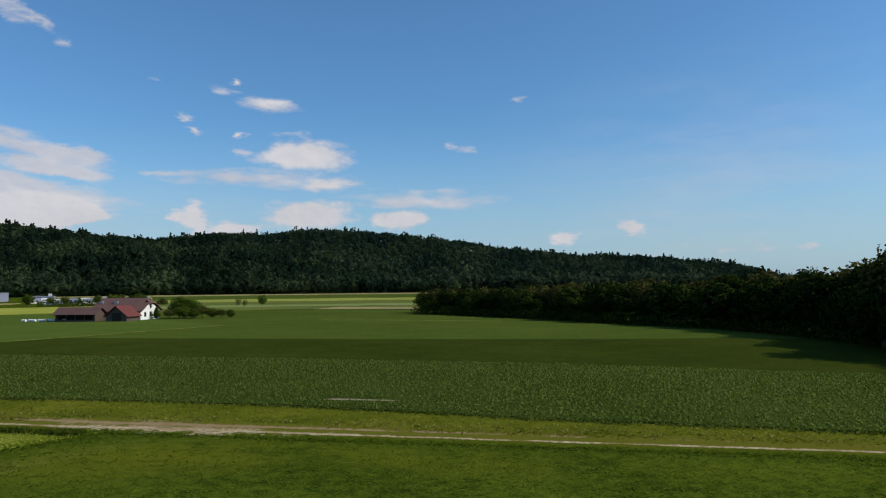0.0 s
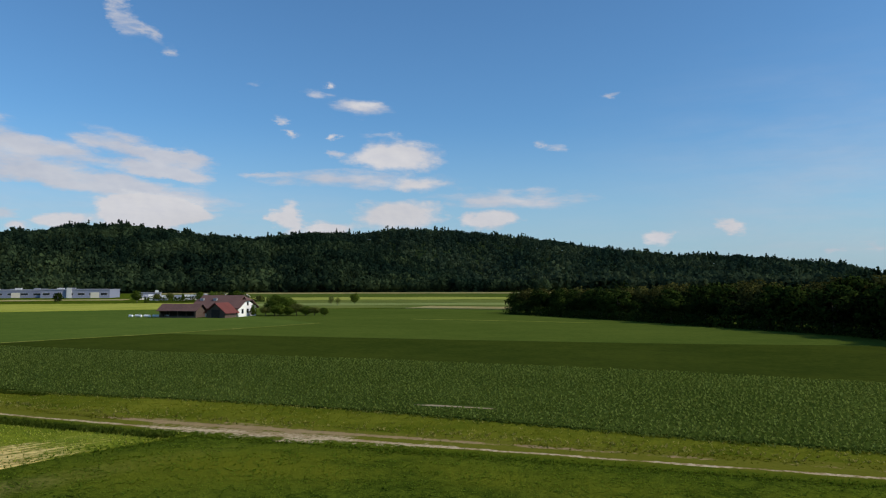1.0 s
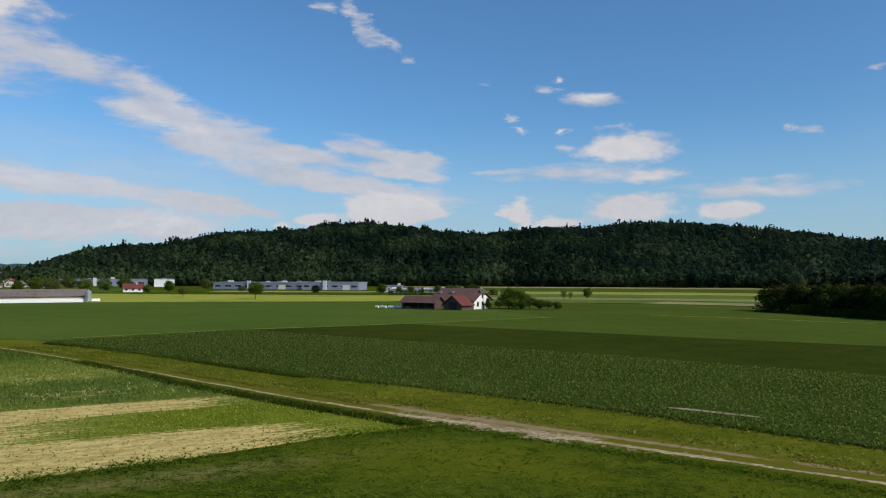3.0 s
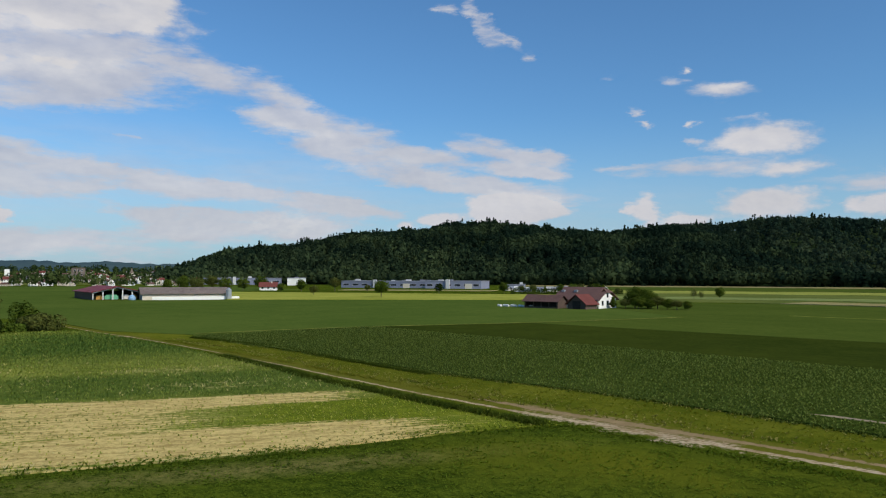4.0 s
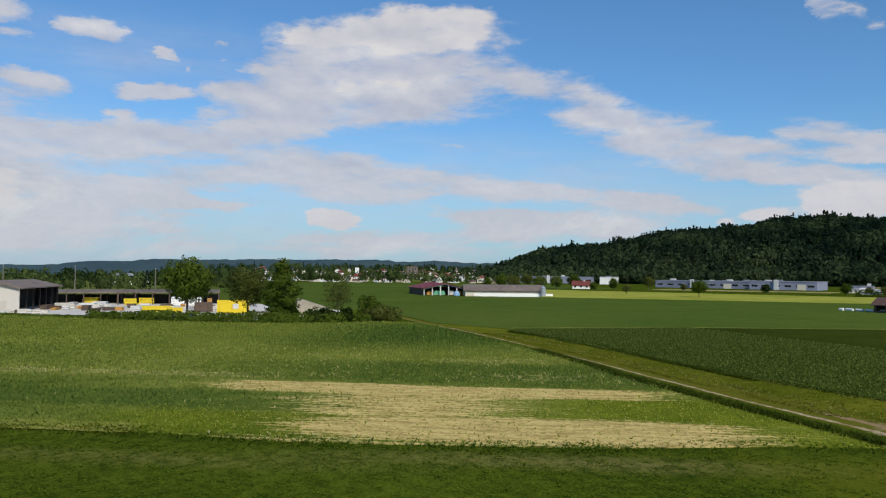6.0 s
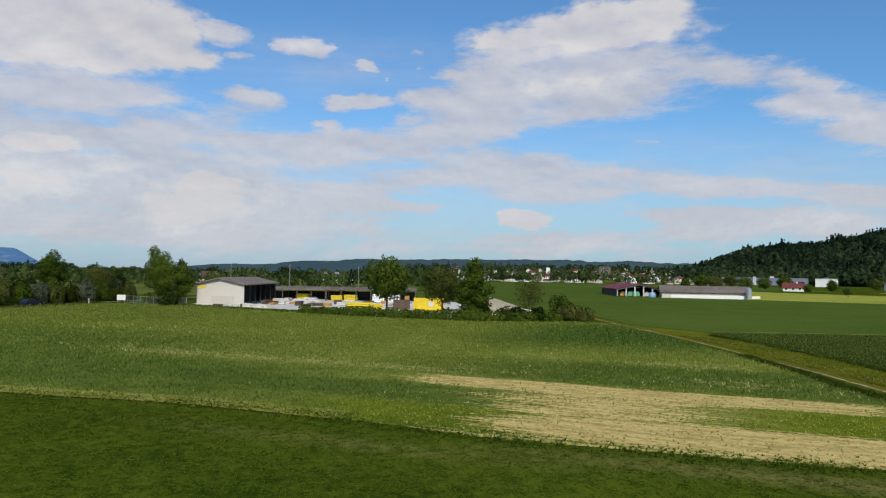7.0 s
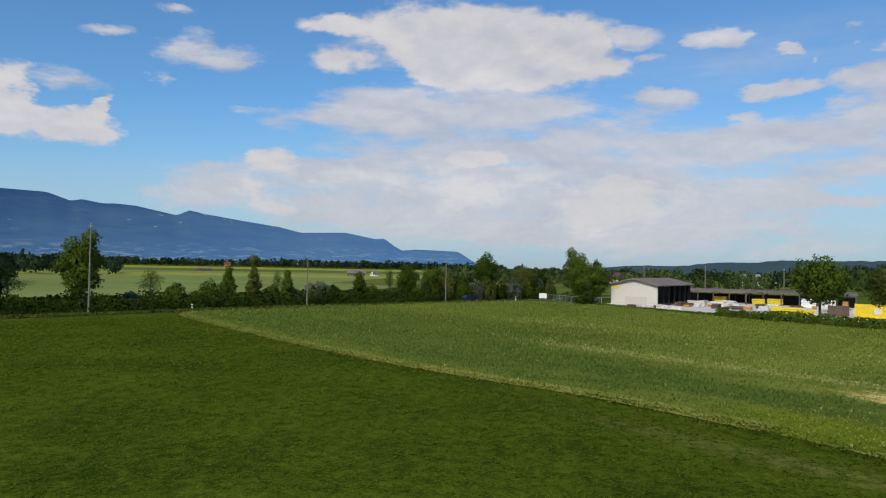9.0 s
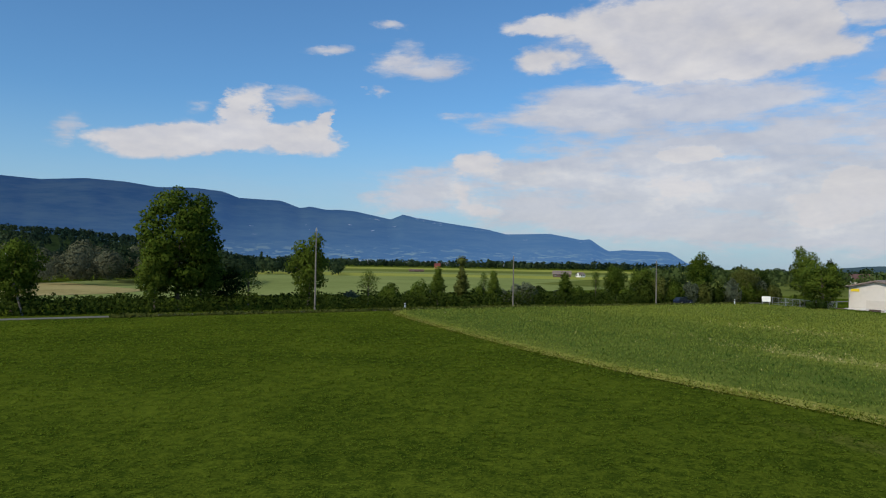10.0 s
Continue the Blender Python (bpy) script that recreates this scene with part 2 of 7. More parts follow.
bg_sky.inputs["Strength"].default_value = SKY_STRENGTH
sky_tint = wn.new("ShaderNodeMix")
sky_tint.data_type, sky_tint.blend_type = "RGBA", "MULTIPLY"
sky_tint.inputs["Factor"].default_value, sky_tint.inputs["B"].default_value = 1.0, (0.62, 1.0, 1.25, 1)
wl.new(sky.outputs[0], sky_tint.inputs["A"])
haze = wn.new("ShaderNodeMapRange")
haze.interpolation_type = "SMOOTHSTEP"
for k_, v_ in (("From Min", 0.0), ("From Max", 13.0), ("To Min", 0.62), ("To Max", 0.0)):
    haze.inputs[k_].default_value = v_
wl.new(sky_el, haze.inputs["Value"])
hazy = wn.new("ShaderNodeMix")
hazy.data_type = "RGBA"
hazy.inputs["B"].default_value = (3.45, 4.85, 6.0, 1)
wl.new(haze.outputs[0], hazy.inputs["Factor"])
wl.new(sky_tint.outputs["Result"], hazy.inputs["A"])
wl.new(hazy.outputs["Result"], bg_sky.inputs["Color"])
wl.new(cloud_col.outputs["Result"], bg_cloud.inputs["Color"])
wl.new(tone.outputs[0], bg_cloud.inputs["Strength"])
w_mix = wn.new("ShaderNodeMixShader")
streak = wnoise(0.10, 8.0, 6.0, 0.6)
veil_alpha = wmath("MULTIPLY", veil_sum, wmath("MULTIPLY_ADD", streak.outputs["Fac"], 2.2, -0.55, clamp=True), clamp=True)
veil_alpha = wmath("MULTIPLY", veil_alpha, 0.75)
both = wmath("MAXIMUM", alpha_any, veil_alpha)
wl.new(both, w_mix.inputs[0])
wl.new(bg_sky.outputs[0], w_mix.inputs[1])
wl.new(bg_cloud.outputs[0], w_mix.inputs[2])
wl.new(w_mix.outputs[0], w_out.inputs[0])

sun = new("sun", bpy.data.lights.new("sun", "SUN"))
sun.data.energy, sun.data.angle, sun.data.color = 3.6, radians(0.6), (1.0, 0.90, 0.75)
sun_dir = Vector((-math.sin(radians(SUN_AZ)) * math.cos(radians(SUN_EL)), math.cos(radians(SUN_AZ)) * math.cos(radians(SUN_EL)), math.sin(radians(SUN_EL))))
sun.matrix_world = look(sun_dir * 100, (0, 0, 0))


# ---- materials ----
class Nodes:
    """A small builder of node materials in world-sized object coordinates."""

    def __init__(self, name):
        self.mat = bpy.data.materials.new(name)
        self.mat.use_nodes = True
        self.n, self.l = self.mat.node_tree.nodes, self.mat.node_tree.links
        self.n.clear()
        self.out = self.n.new("ShaderNodeOutputMaterial")
        self.co = self.n.new("ShaderNodeTexCoord").outputs["Object"]

    def put(self, socket, v):
        if isinstance(v, (int, float, tuple)):
            socket.default_value = v if not isinstance(v, tuple) or len(v) != 3 or len(socket.default_value) == 3 else (*v, 1)
        else:
            self.l.new(v, socket)

    def math(self, op, a, b=0.0, c=0.0, clamp=False):
        n = self.n.new("ShaderNodeMath")
        n.operation, n.use_clamp = op, clamp
        for i, v in enumerate((a, b, c)):
            self.put(n.inputs[i], v)
        return n.outputs[0]

    def mapped(self, scale=(1, 1, 1), turn=0.0, loc=(0, 0, 0), texture=False, co=None):
        m = self.n.new("ShaderNodeMapping")
        if texture:
            m.vector_type = "TEXTURE"
        m.inputs["Location"].default_value, m.inputs["Scale"].default_value = loc, scale
        m.inputs["Rotation"].default_value = (0, 0, radians(turn))
        self.l.new(co or self.co, m.inputs[0])
        return m.outputs[0]

    def noise(self, scale, detail=3.0, rough=0.55, co=None, color=False):
        n = self.n.new("ShaderNodeTexNoise")
        n.inputs["Scale"].default_value, n.inputs["Detail"].default_value, n.inputs["Roughness"].default_value = scale, detail, rough
        self.l.new(co or self.co, n.inputs[0])
        return n.outputs["Color" if color else "Fac"]

    def ramp(self, v, lo, hi, to_lo=0.0, to_hi=1.0):
        n = self.n.new("ShaderNodeMapRange")
        n.interpolation_type = "SMOOTHSTEP"
        for k, x in (("From Min", lo), ("From Max", hi), ("To Min", to_lo), ("To Max", to_hi)):
            n.inputs[k].default_value = x
        self.l.new(v, n.inputs["Value"])
        return n.outputs[0]

    def mix(self, f, a, b, blend="MIX"):
        n = self.n.new("ShaderNodeMix")
        n.data_type, n.blend_type = "RGBA", blend
        self.put(n.inputs["Factor"], f)
        self.put(n.inputs["A"], a)
        self.put(n.inputs["B"], b)
        return n.outputs["Result"]

    def blob(self, x, y, wide, high, turn=0.0):
        g = self.n.new("ShaderNodeTexGradient")
        g.gradient_type = "SPHERICAL"
        self.l.new(self.mapped((wide, high, 1000), turn, (x, y, 0), True), g.inputs[0])
        return g.outputs["Fac"]

    def random(self):
        return self.n.new("ShaderNodeObjectInfo").outputs["Random"]

    def island(self):
        return self.n.new("ShaderNodeNewGeometry").outputs["Random Per Island"]

    def bump(self, h, strength=0.5, dist=0.1):
        n = self.n.new("ShaderNodeBump")
        n.inputs["Strength"].default_value, n.inputs["Distance"].default_value = strength, dist
        self.l.new(h, n.inputs["Height"])
        return n.outputs[0]

    def surface(self, color, rough=0.8, metal=0.0, normal=None, spec=0.3, emit=None, emit_strength=0.0):
        p = self.n.new("ShaderNodeBsdfPrincipled")
        self.put(p.inputs["Base Color"], color)
        self.put(p.inputs["Roughness"], rough)
        self.put(p.inputs["Metallic"], metal)
        self.put(p.inputs["Specular IOR Level"], spec)
        if emit is not None:
            self.put(p.inputs["Emission Color"], emit)
            p.inputs["Emission Strength"].default_value = emit_strength
        if normal is not None:
            self.l.new(normal, p.inputs["Normal"])
        self.l.new(p.outputs[0], self.out.inputs[0])
        return self.mat

    def leaf(self, color, through=0.3, normal=None):
        d, t, m = self.n.new("ShaderNodeBsdfDiffuse"), self.n.new("ShaderNodeBsdfTranslucent"), self.n.new("ShaderNodeMixShader")
        for s in (d, t):
            self.put(s.inputs["Color"], color)
            if normal is not None:
                self.l.new(normal, s.inputs["Normal"])
        m.inputs[0].default_value = through
        self.l.new(d.outputs[0], m.inputs[1])
        self.l.new(t.outputs[0], m.inputs[2])
        self.l.new(m.outputs[0], self.out.inputs[0])
        return self.mat


def foliage(name, dark, light, through=0.3, spread=0.5):
    k = Nodes(name)
    v = k.math("MULTIPLY_ADD", k.island(), 0.6, k.math("MULTIPLY", k.random(), 0.4))
    big = k.noise(0.35, 2.0)
    v = k.math("MULTIPLY_ADD", big, spread, k.math("MULTIPLY", v, 1.0 - spread))
    return k.leaf(k.mix(k.ramp(v, 0.2, 0.8), dark, light), through)


def woodland(name, dark, light, through=0.2):
    """Leaves of many trees in one mesh: the tone is each tree's own kind."""
    k = Nodes(name)
    at = k.n.new("ShaderNodeAttribute")
    at.attribute_name = "tone"
    v = k.math("MULTIPLY_ADD", at.outputs["Fac"], 0.55, k.math("MULTIPLY_ADD", k.island(), 0.10, k.math("MULTIPLY", k.noise(0.008, 4.0), 0.35)))
    return k.leaf(k.mix(k.ramp(v, 0.2, 0.85), dark, light), through)


def field(name, low, high, grain=2.0, patch=0.05, rows=0.0, turn=0.0, row_depth=0.3, bump=0.3):
    """Crop or meadow seen as a closed cover: patches, grain, and drilled rows."""
    k = Nodes(name)
    big = k.noise(patch, 4.0, 0.6)
    fine = k.noise(grain, 4.0, 0.7)
    mid = k.noise(grain * 0.16, 3.0, 0.6)
    v = k.math("ADD", k.math("MULTIPLY", big, 0.40), k.math("ADD", k.math("MULTIPLY", fine, 0.38), k.math("MULTIPLY", mid, 0.22)))
    h = fine
    if rows:
        w = k.n.new("ShaderNodeTexWave")
        w.inputs["Scale"].default_value, w.inputs["Distortion"].default_value, w.inputs["Detail"].default_value = 0.314 / rows, 2.0, 2.0
        k.l.new(k.mapped((1, 1, 1), turn), w.inputs[0])
        v = k.math("MULTIPLY_ADD", w.outputs["Fac"], row_depth * 0.3, k.math("SUBTRACT", v, row_depth * 0.15))
        h = k.math("ADD", h, k.math("MULTIPLY", w.outputs["Fac"], 0.5))
    return k.surface(k.mix(k.ramp(v, 0.37, 0.63), low, high), 0.9, 0, k.bump(h, bump, 0.15), 0.0)


def plain(name, color, rough=0.7, vary=0.12, grain=3.0, metal=0.0, spec=0.3, bump=0.1):
    k = Nodes(name)
    v = k.math("ADD", k.math("MULTIPLY", k.noise(grain, 4.0, 0.65), 0.6), k.math("MULTIPLY", k.noise(grain * 0.13, 3.0), 0.4))
    a = tuple(c * (1 - vary) for c in color)
    b = tuple(min(1, c * (1 + vary)) for c in color)
    v2 = k.math("MULTIPLY_ADD", k.random(), 0.15, k.math("MULTIPLY", v, 0.85))
    return k.surface(k.mix(k.ramp(v2, 0.3, 0.62), a, b), rough, metal, k.bump(v, bump, 0.05), spec)


M = {}


def meadow():
    """Clover meadow with lusher and drier patches, a worn strip along the crop, and painted-in lit patches."""
    k = Nodes("clover meadow")
    big, mid, fine = k.noise(0.09, 5.0, 0.6), k.noise(1.3, 4.0, 0.7), k.noise(6.0, 4.0, 0.72)
    v = k.math("ADD", k.math("MULTIPLY", big, 0.26), k.math("ADD", k.math("MULTIPLY", fine, 0.36), k.math("MULTIPLY", mid, 0.38)))
    c = k.mix(k.ramp(v, 0.40, 0.60), (0.024, 0.044, 0.004), (0.096, 0.126, 0.011))
    dry = k.math("ADD", k.blob(-27, 29.5, 18, 1.9, 53), k.math("MULTIPLY", k.blob(-38, 12, 16, 1.8, 52), 0.6))
    dry = k.math("MULTIPLY", dry, k.ramp(k.math("ADD", k.math("MULTIPLY", mid, 0.6), k.math("MULTIPLY", fine, 0.4)), 0.36, 0.60))
    c = k.mix(k.math("MULTIPLY", dry, 0.8, clamp=True), c, (0.24, 0.20, 0.066))
    # yellow-green blobs by the track paint the grass as if lit
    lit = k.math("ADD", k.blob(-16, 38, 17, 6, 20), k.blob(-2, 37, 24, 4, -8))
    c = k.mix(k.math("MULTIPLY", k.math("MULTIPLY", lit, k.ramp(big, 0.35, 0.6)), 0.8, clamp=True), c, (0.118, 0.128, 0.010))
    return k.surface(c, 0.9, 0, k.bump(k.math("ADD", fine, mid), 0.5, 0.2), 0.0)


M["meadow"] = meadow()
M["verge"] = field("dry verge grass", (0.066, 0.088, 0.006), (0.155, 0.160, 0.016), 6.0, 0.15)
M["bean"] = field("leafy row crop", (0.026, 0.044, 0.006), (0.059, 0.085, 0.014), 4.0, 0.06, 0.5, 20)
M["cereal"] = field("dark young cereal", (0.026, 0.040, 0.006), (0.047, 0.062, 0.009), 1.2, 0.03, bump=0.15)
M["cereal_mid"] = field("green cereal", (0.056, 0.084, 0.013), (0.084, 0.112, 0.019), 0.9, 0.02, bump=0.15)
M["cereal_west"] = field("dense green cereal", (0.062, 0.100, 0.017), (0.094, 0.130, 0.024), 0.9, 0.02, bump=0.15)
M["pale_green"] = field("pale green cereal", (0.160, 0.200, 0.060), (0.220, 0.252, 0.082), 0.4, 0.02, bump=0.1)
M["strip"] = field("yellow green strip field", (0.22, 0.24, 0.045), (0.32, 0.33, 0.075), 0.4, 0.02, bump=0.1)
M["edge"] = field("pale grass edge", (0.130, 0.150, 0.018), (0.300, 0.290, 0.070), 4.0, 0.3)
M["rape"] = field("fading rape in flower", (0.25, 0.27, 0.04), (0.36, 0.36, 0.07), 0.5, 0.02, bump=0.1)
M["wheat"] = field("ripening barley", (0.24, 0.20, 0.08), (0.36, 0.30, 0.13), 0.5, 0.03, bump=0.1)
M["grass_far"] = field("far meadow", (0.088, 0.115, 0.026), (0.145, 0.165, 0.040), 0.3, 0.01, bump=0.1)
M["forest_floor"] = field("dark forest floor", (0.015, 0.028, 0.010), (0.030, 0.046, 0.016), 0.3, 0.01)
M["asphalt"] = plain("worn asphalt", (0.15, 0.145, 0.13), 0.9, 0.2, 4.0)
M["gravel"] = plain("pale gravel yard", (0.56, 0.52, 0.46), 0.95, 0.2, 2.0)
M["soil"] = plain("bare brown soil", (0.26, 0.20, 0.12), 0.95, 0.3, 3.0, bump=0.4)
M["sand"] = plain("sand and gravel", (0.36, 0.31, 0.22), 0.95, 0.25, 2.0, bump=0.4)


CROP_TURN = 52.0
# stretches of the patchy crop, along and across its drilled rows: from, to, from, to, soft ends, soft sides, strength
ZONES = {
    "bare": [(-18, 12, 56.0, 60.4, 7, 0.6, 1.25), (-8, 15, 42.2, 48.8, 7, 0.9, 1.2), (-12, 3, 48.3, 57.0, 6, 1.2, 0.80), (-34, 13, 39.8, 42.0, 9, 0.7, 0.55)],
    "stalk": [(-62, -14, 61.2, 65.2, 12, 1.4, 0.85), (-6, 7, 74, 79, 5, 1.8, 0.8), (-2, 10, 63, 68, 5, 1.6, 0.7), (-82, -60, 80, 88, 9, 2.5, 0.7), (-36, 14, 39.4, 42.4, 8, 0.7, 0.9), (-46, -4, 64, 84, 22, 9, 0.3)] ,
    "fresh": [(-21, -5, 42, 48.6, 5, 1.2, 1.0), (5, 23, 47.5, 57.2, 4, 1.2, 1.0), (13, 25, 42.5, 48, 3, 1.0, 0.95)],
    "deep": [(-24, 10, 88, 124, 10, 10, 1.0), (-16, 34, 61, 74, 10, 2.0, 0.75), (-46, -10, 49, 55.6, 9, 1.2, 0.85), (-110, -26, 42, 60, 12, 4, 0.7), (-130, -80, 92, 140, 20, 12, 0.3), (-150, -44, 40, 80, 16, 10, 0.55)],
}


def sparse_crop():
    """Thin young crop with dry, bare stripes of soil along the drilled rows."""
    k = Nodes("patchy row crop with bare soil")
    warpv = k.n.new("ShaderNodeVectorMath")
    warpv.operation = "MULTIPLY_ADD"
    flat = k.mapped((1, 1, 1), -CROP_TURN)
    drawn_out = k.mapped((0.05, 0.35, 1), 0, co=flat)
    k.l.new(k.noise(1.0, 5.0, 0.62, drawn_out, color=True), warpv.inputs[0])
    warpv.inputs[1].default_value = (12, 3.2, 0)
    k.l.new(flat, warpv.inputs[2])
    sep = k.n.new("ShaderNodeSeparateXYZ")
    k.l.new(warpv.outputs[0], sep.inputs[0])
    u, v = k.math("SUBTRACT", sep.outputs[0], 6.0), k.math("SUBTRACT", sep.outputs[1], 1.6)
    true_v = k.n.new("ShaderNodeSeparateXYZ")
    k.l.new(flat, true_v.inputs[0])

    def zone(kind):
        total = None
        for u0, u1, v0, v1, su, sv, dense in ZONES[kind]:
            f = k.math("MULTIPLY", k.ramp(u, u0 - su, u0 + su, 0.0, dense), k.ramp(u, u1 - su, u1 + su, 1.0, 0.0))
            f = k.math("MULTIPLY", f, k.math("MULTIPLY", k.ramp(v, v0 - sv, v0 + sv), k.ramp(v, v1 - sv, v1 + sv, 1.0, 0.0)))
            total = f if total is None else k.math("MAXIMUM", total, f)
        return total

    fine = k.noise(2.6, 5.0, 0.72)
    clump = k.noise(0.55, 4.0, 0.65)
    streak = k.noise(1.0, 5.0, 0.65, k.mapped((0.34, 1.6, 1), 0, co=flat))
    rows = k.math("MULTIPLY_ADD", k.math("SINE", k.math("MULTIPLY", true_v.outputs[1], math.tau / 0.62)), 0.5, 0.5)
    big = k.noise(0.06, 4.0, 0.6)
    bare, stalk, fresh, deep = (zone(q) for q in ("bare", "stalk", "fresh", "deep"))
    grain = k.math("ADD", k.math("MULTIPLY", k.math("SUBTRACT", streak, 0.5), 1.15), k.math("MULTIPLY", k.math("SUBTRACT", fine, 0.5), 1.2))
    grain = k.math("MULTIPLY_ADD", k.math("SUBTRACT", rows, 0.5), 0.22, grain)
    soil = k.ramp(k.math("ADD", bare, grain), 0.30, 0.80)
    dry = k.ramp(k.math("ADD", k.math("MULTIPLY", stalk, 0.75), k.math("ADD", grain, k.math("MULTIPLY", k.math("SUBTRACT", clump, 0.5), 0.8))), 0.42, 0.92)
    tone = k.math("ADD", k.math("MULTIPLY", big, 0.35), k.math("ADD", k.math("MULTIPLY", clump, 0.3), k.math("MULTIPLY", fine, 0.35)))
    green = k.mix(k.ramp(tone, 0.38, 0.62), (0.082, 0.116, 0.014), (0.250, 0.268, 0.052))
    lush = k.mix(k.ramp(tone, 0.38, 0.62), (0.085, 0.120, 0.010), (0.190, 0.215, 0.020))
    dark = k.mix(k.ramp(tone, 0.36, 0.64), (0.034, 0.066, 0.012), (0.098, 0.140, 0.024))
    green = k.mix(k.math("MINIMUM", deep, 1.0), green, dark)
    green = k.mix(k.math("MINIMUM", fresh, 1.0), green, lush)
    green = k.mix(dry, green, (0.40, 0.36, 0.13))
    earth = k.mix(k.ramp(k.math("ADD", k.math("MULTIPLY", streak, 0.5), k.math("MULTIPLY", fine, 0.5)), 0.36, 0.62), (0.36, 0.26, 0.085), (0.66, 0.51, 0.19))
    return k.surface(k.mix(soil, green, earth), 0.95, 0, k.bump(k.math("ADD", fine, clump), 0.5, 0.18), 0.0)


M["sparse"] = sparse_crop()


def dirt_track():
    k = Nodes("dirt track with grass between the ruts")
    uv = k.n.new("ShaderNodeTexCoord").outputs["UV"]
    sep = k.n.new("ShaderNodeSeparateXYZ")
    k.l.new(uv, sep.inputs[0])
    wob = k.math("MULTIPLY_ADD", k.noise(0.25, 3.0), 0.16, -0.08)
    u = k.math("ADD", k.math("SUBTRACT", 1.0, sep.outputs[0]), wob)
    along = k.n.new("ShaderNodeSeparateXYZ")
    k.l.new(k.co, along.inputs[0])
    a = k.ramp(k.math("ABSOLUTE", k.math("SUBTRACT", u, 0.64)), 0.015, 0.085, 1.0, 0.0)
    b = k.ramp(k.math("ABSOLUTE", k.math("SUBTRACT", u, 0.27)), 0.02, 0.13, 0.8, 0.0)
    b = k.math("MULTIPLY", b, k.math("MULTIPLY", k.ramp(along.outputs[0], -40, -26), k.ramp(along.outputs[0], -6, 28, 1.0, 0.0)))
    fine = k.noise(3.0, 5.0, 0.7)
    patch = k.noise(0.35, 4.0, 0.7)
    wide = k.math("MULTIPLY", k.blob(-17, 46.6, 15, 3.4, -14), 1.1)
    wide = k.math("ADD", wide, k.math("MULTIPLY", k.blob(-97, 65.5, 12, 1.6, 16), 1.0))
    bare = k.math("ADD", k.math("MAXIMUM", a, b), k.math("MULTIPLY_ADD", wide, 0.9, k.math("MULTIPLY_ADD", fine, 1.5, k.math("MULTIPLY_ADD", patch, 2.2, -2.02))))
    lush = k.mix(fine, (0.036, 0.056, 0.004), (0.100, 0.122, 0.010))
    dry = k.mix(fine, (0.075, 0.085, 0.007), (0.165, 0.155, 0.022))
    grass = k.mix(k.ramp(k.math("ADD", u, k.math("MULTIPLY_ADD", patch, 0.5, -0.25)), 0.55, 0.85), dry, lush)
    soil = k.mix(k.noise(1.2, 4.0), (0.20, 0.135, 0.065), (0.36, 0.26, 0.135))
    pale = k.math("MULTIPLY", k.ramp(u, 0.42, 0.55), k.ramp(patch, 0.35, 0.55))
    soil = k.mix(k.math("MULTIPLY", pale, k.ramp(fine, 0.38, 0.58)), soil, (0.50, 0.39, 0.25))
    return k.surface(k.mix(k.ramp(bare, 0.3, 0.75), grass, soil), 0.95, 0, k.bump(fine, 0.4, 0.1), 0.0)


M["track"] = dirt_track()
M["leaf_a"] = foliage("broad leaves", (0.040, 0.070, 0.008), (0.140, 0.190, 0.028), 0.45)
M["leaf_b"] = foliage("olive leaves", (0.060, 0.076, 0.016), (0.170, 0.185, 0.046), 0.45)
M["leaf_c"] = foliage("grey willow leaves", (0.075, 0.095, 0.055), (0.16, 0.18, 0.11))
# near-black green puts the backlit wood's shade into the leaf colour
M["leaf_d"] = foliage("leaves darkened for shade", (0.010, 0.020, 0.005), (0.034, 0.054, 0.010), 0.1)
# lighter olive for the sunlit tops behind the dark front row
M["leaf_e"] = foliage("dull olive wood leaves", (0.026, 0.031, 0.008), (0.115, 0.112, 0.030), 0.25)
M["hedge"] = foliage("hedge leaves", (0.022, 0.038, 0.006), (0.072, 0.100, 0.016), 0.4)
# hill woods carry some distance haze as extra blue in their greens
M["wood_leaf"] = woodland("mixed hill wood", (0.012, 0.026, 0.016), (0.066, 0.096, 0.040), 0.42)
M["wood_far"] = woodland("far hill wood", (0.016, 0.033, 0.022), (0.060, 0.084, 0.042), 0.42)
M["wood_mid"] = woodland("light mixed trees", (0.030, 0.052, 0.016), (0.125, 0.165, 0.050), 0.42)
M["willow_wood"] = woodland("grey willow wood", (0.070, 0.078, 0.044), (0.165, 0.168, 0.105), 0.42)
M["conifer"] = woodland("dark conifer needles", (0.013, 0.026, 0.015), (0.040, 0.062, 0.028), 0.40)
# darker than the meadow blades: the ditch's shade is in this green
M["ditch"] = foliage("rank ditch grass darkened for shade", (0.034, 0.058, 0.007), (0.105, 0.140, 0.018), 0.5)
M["blade"] = foliage("meadow blades", (0.075, 0.125, 0.010), (0.150, 0.205, 0.020), 0.5, 0.5)
M["bean_leaf"] = foliage("crop leaves", (0.048, 0.082, 0.010), (0.235, 0.290, 0.066), 0.5, 0.15)


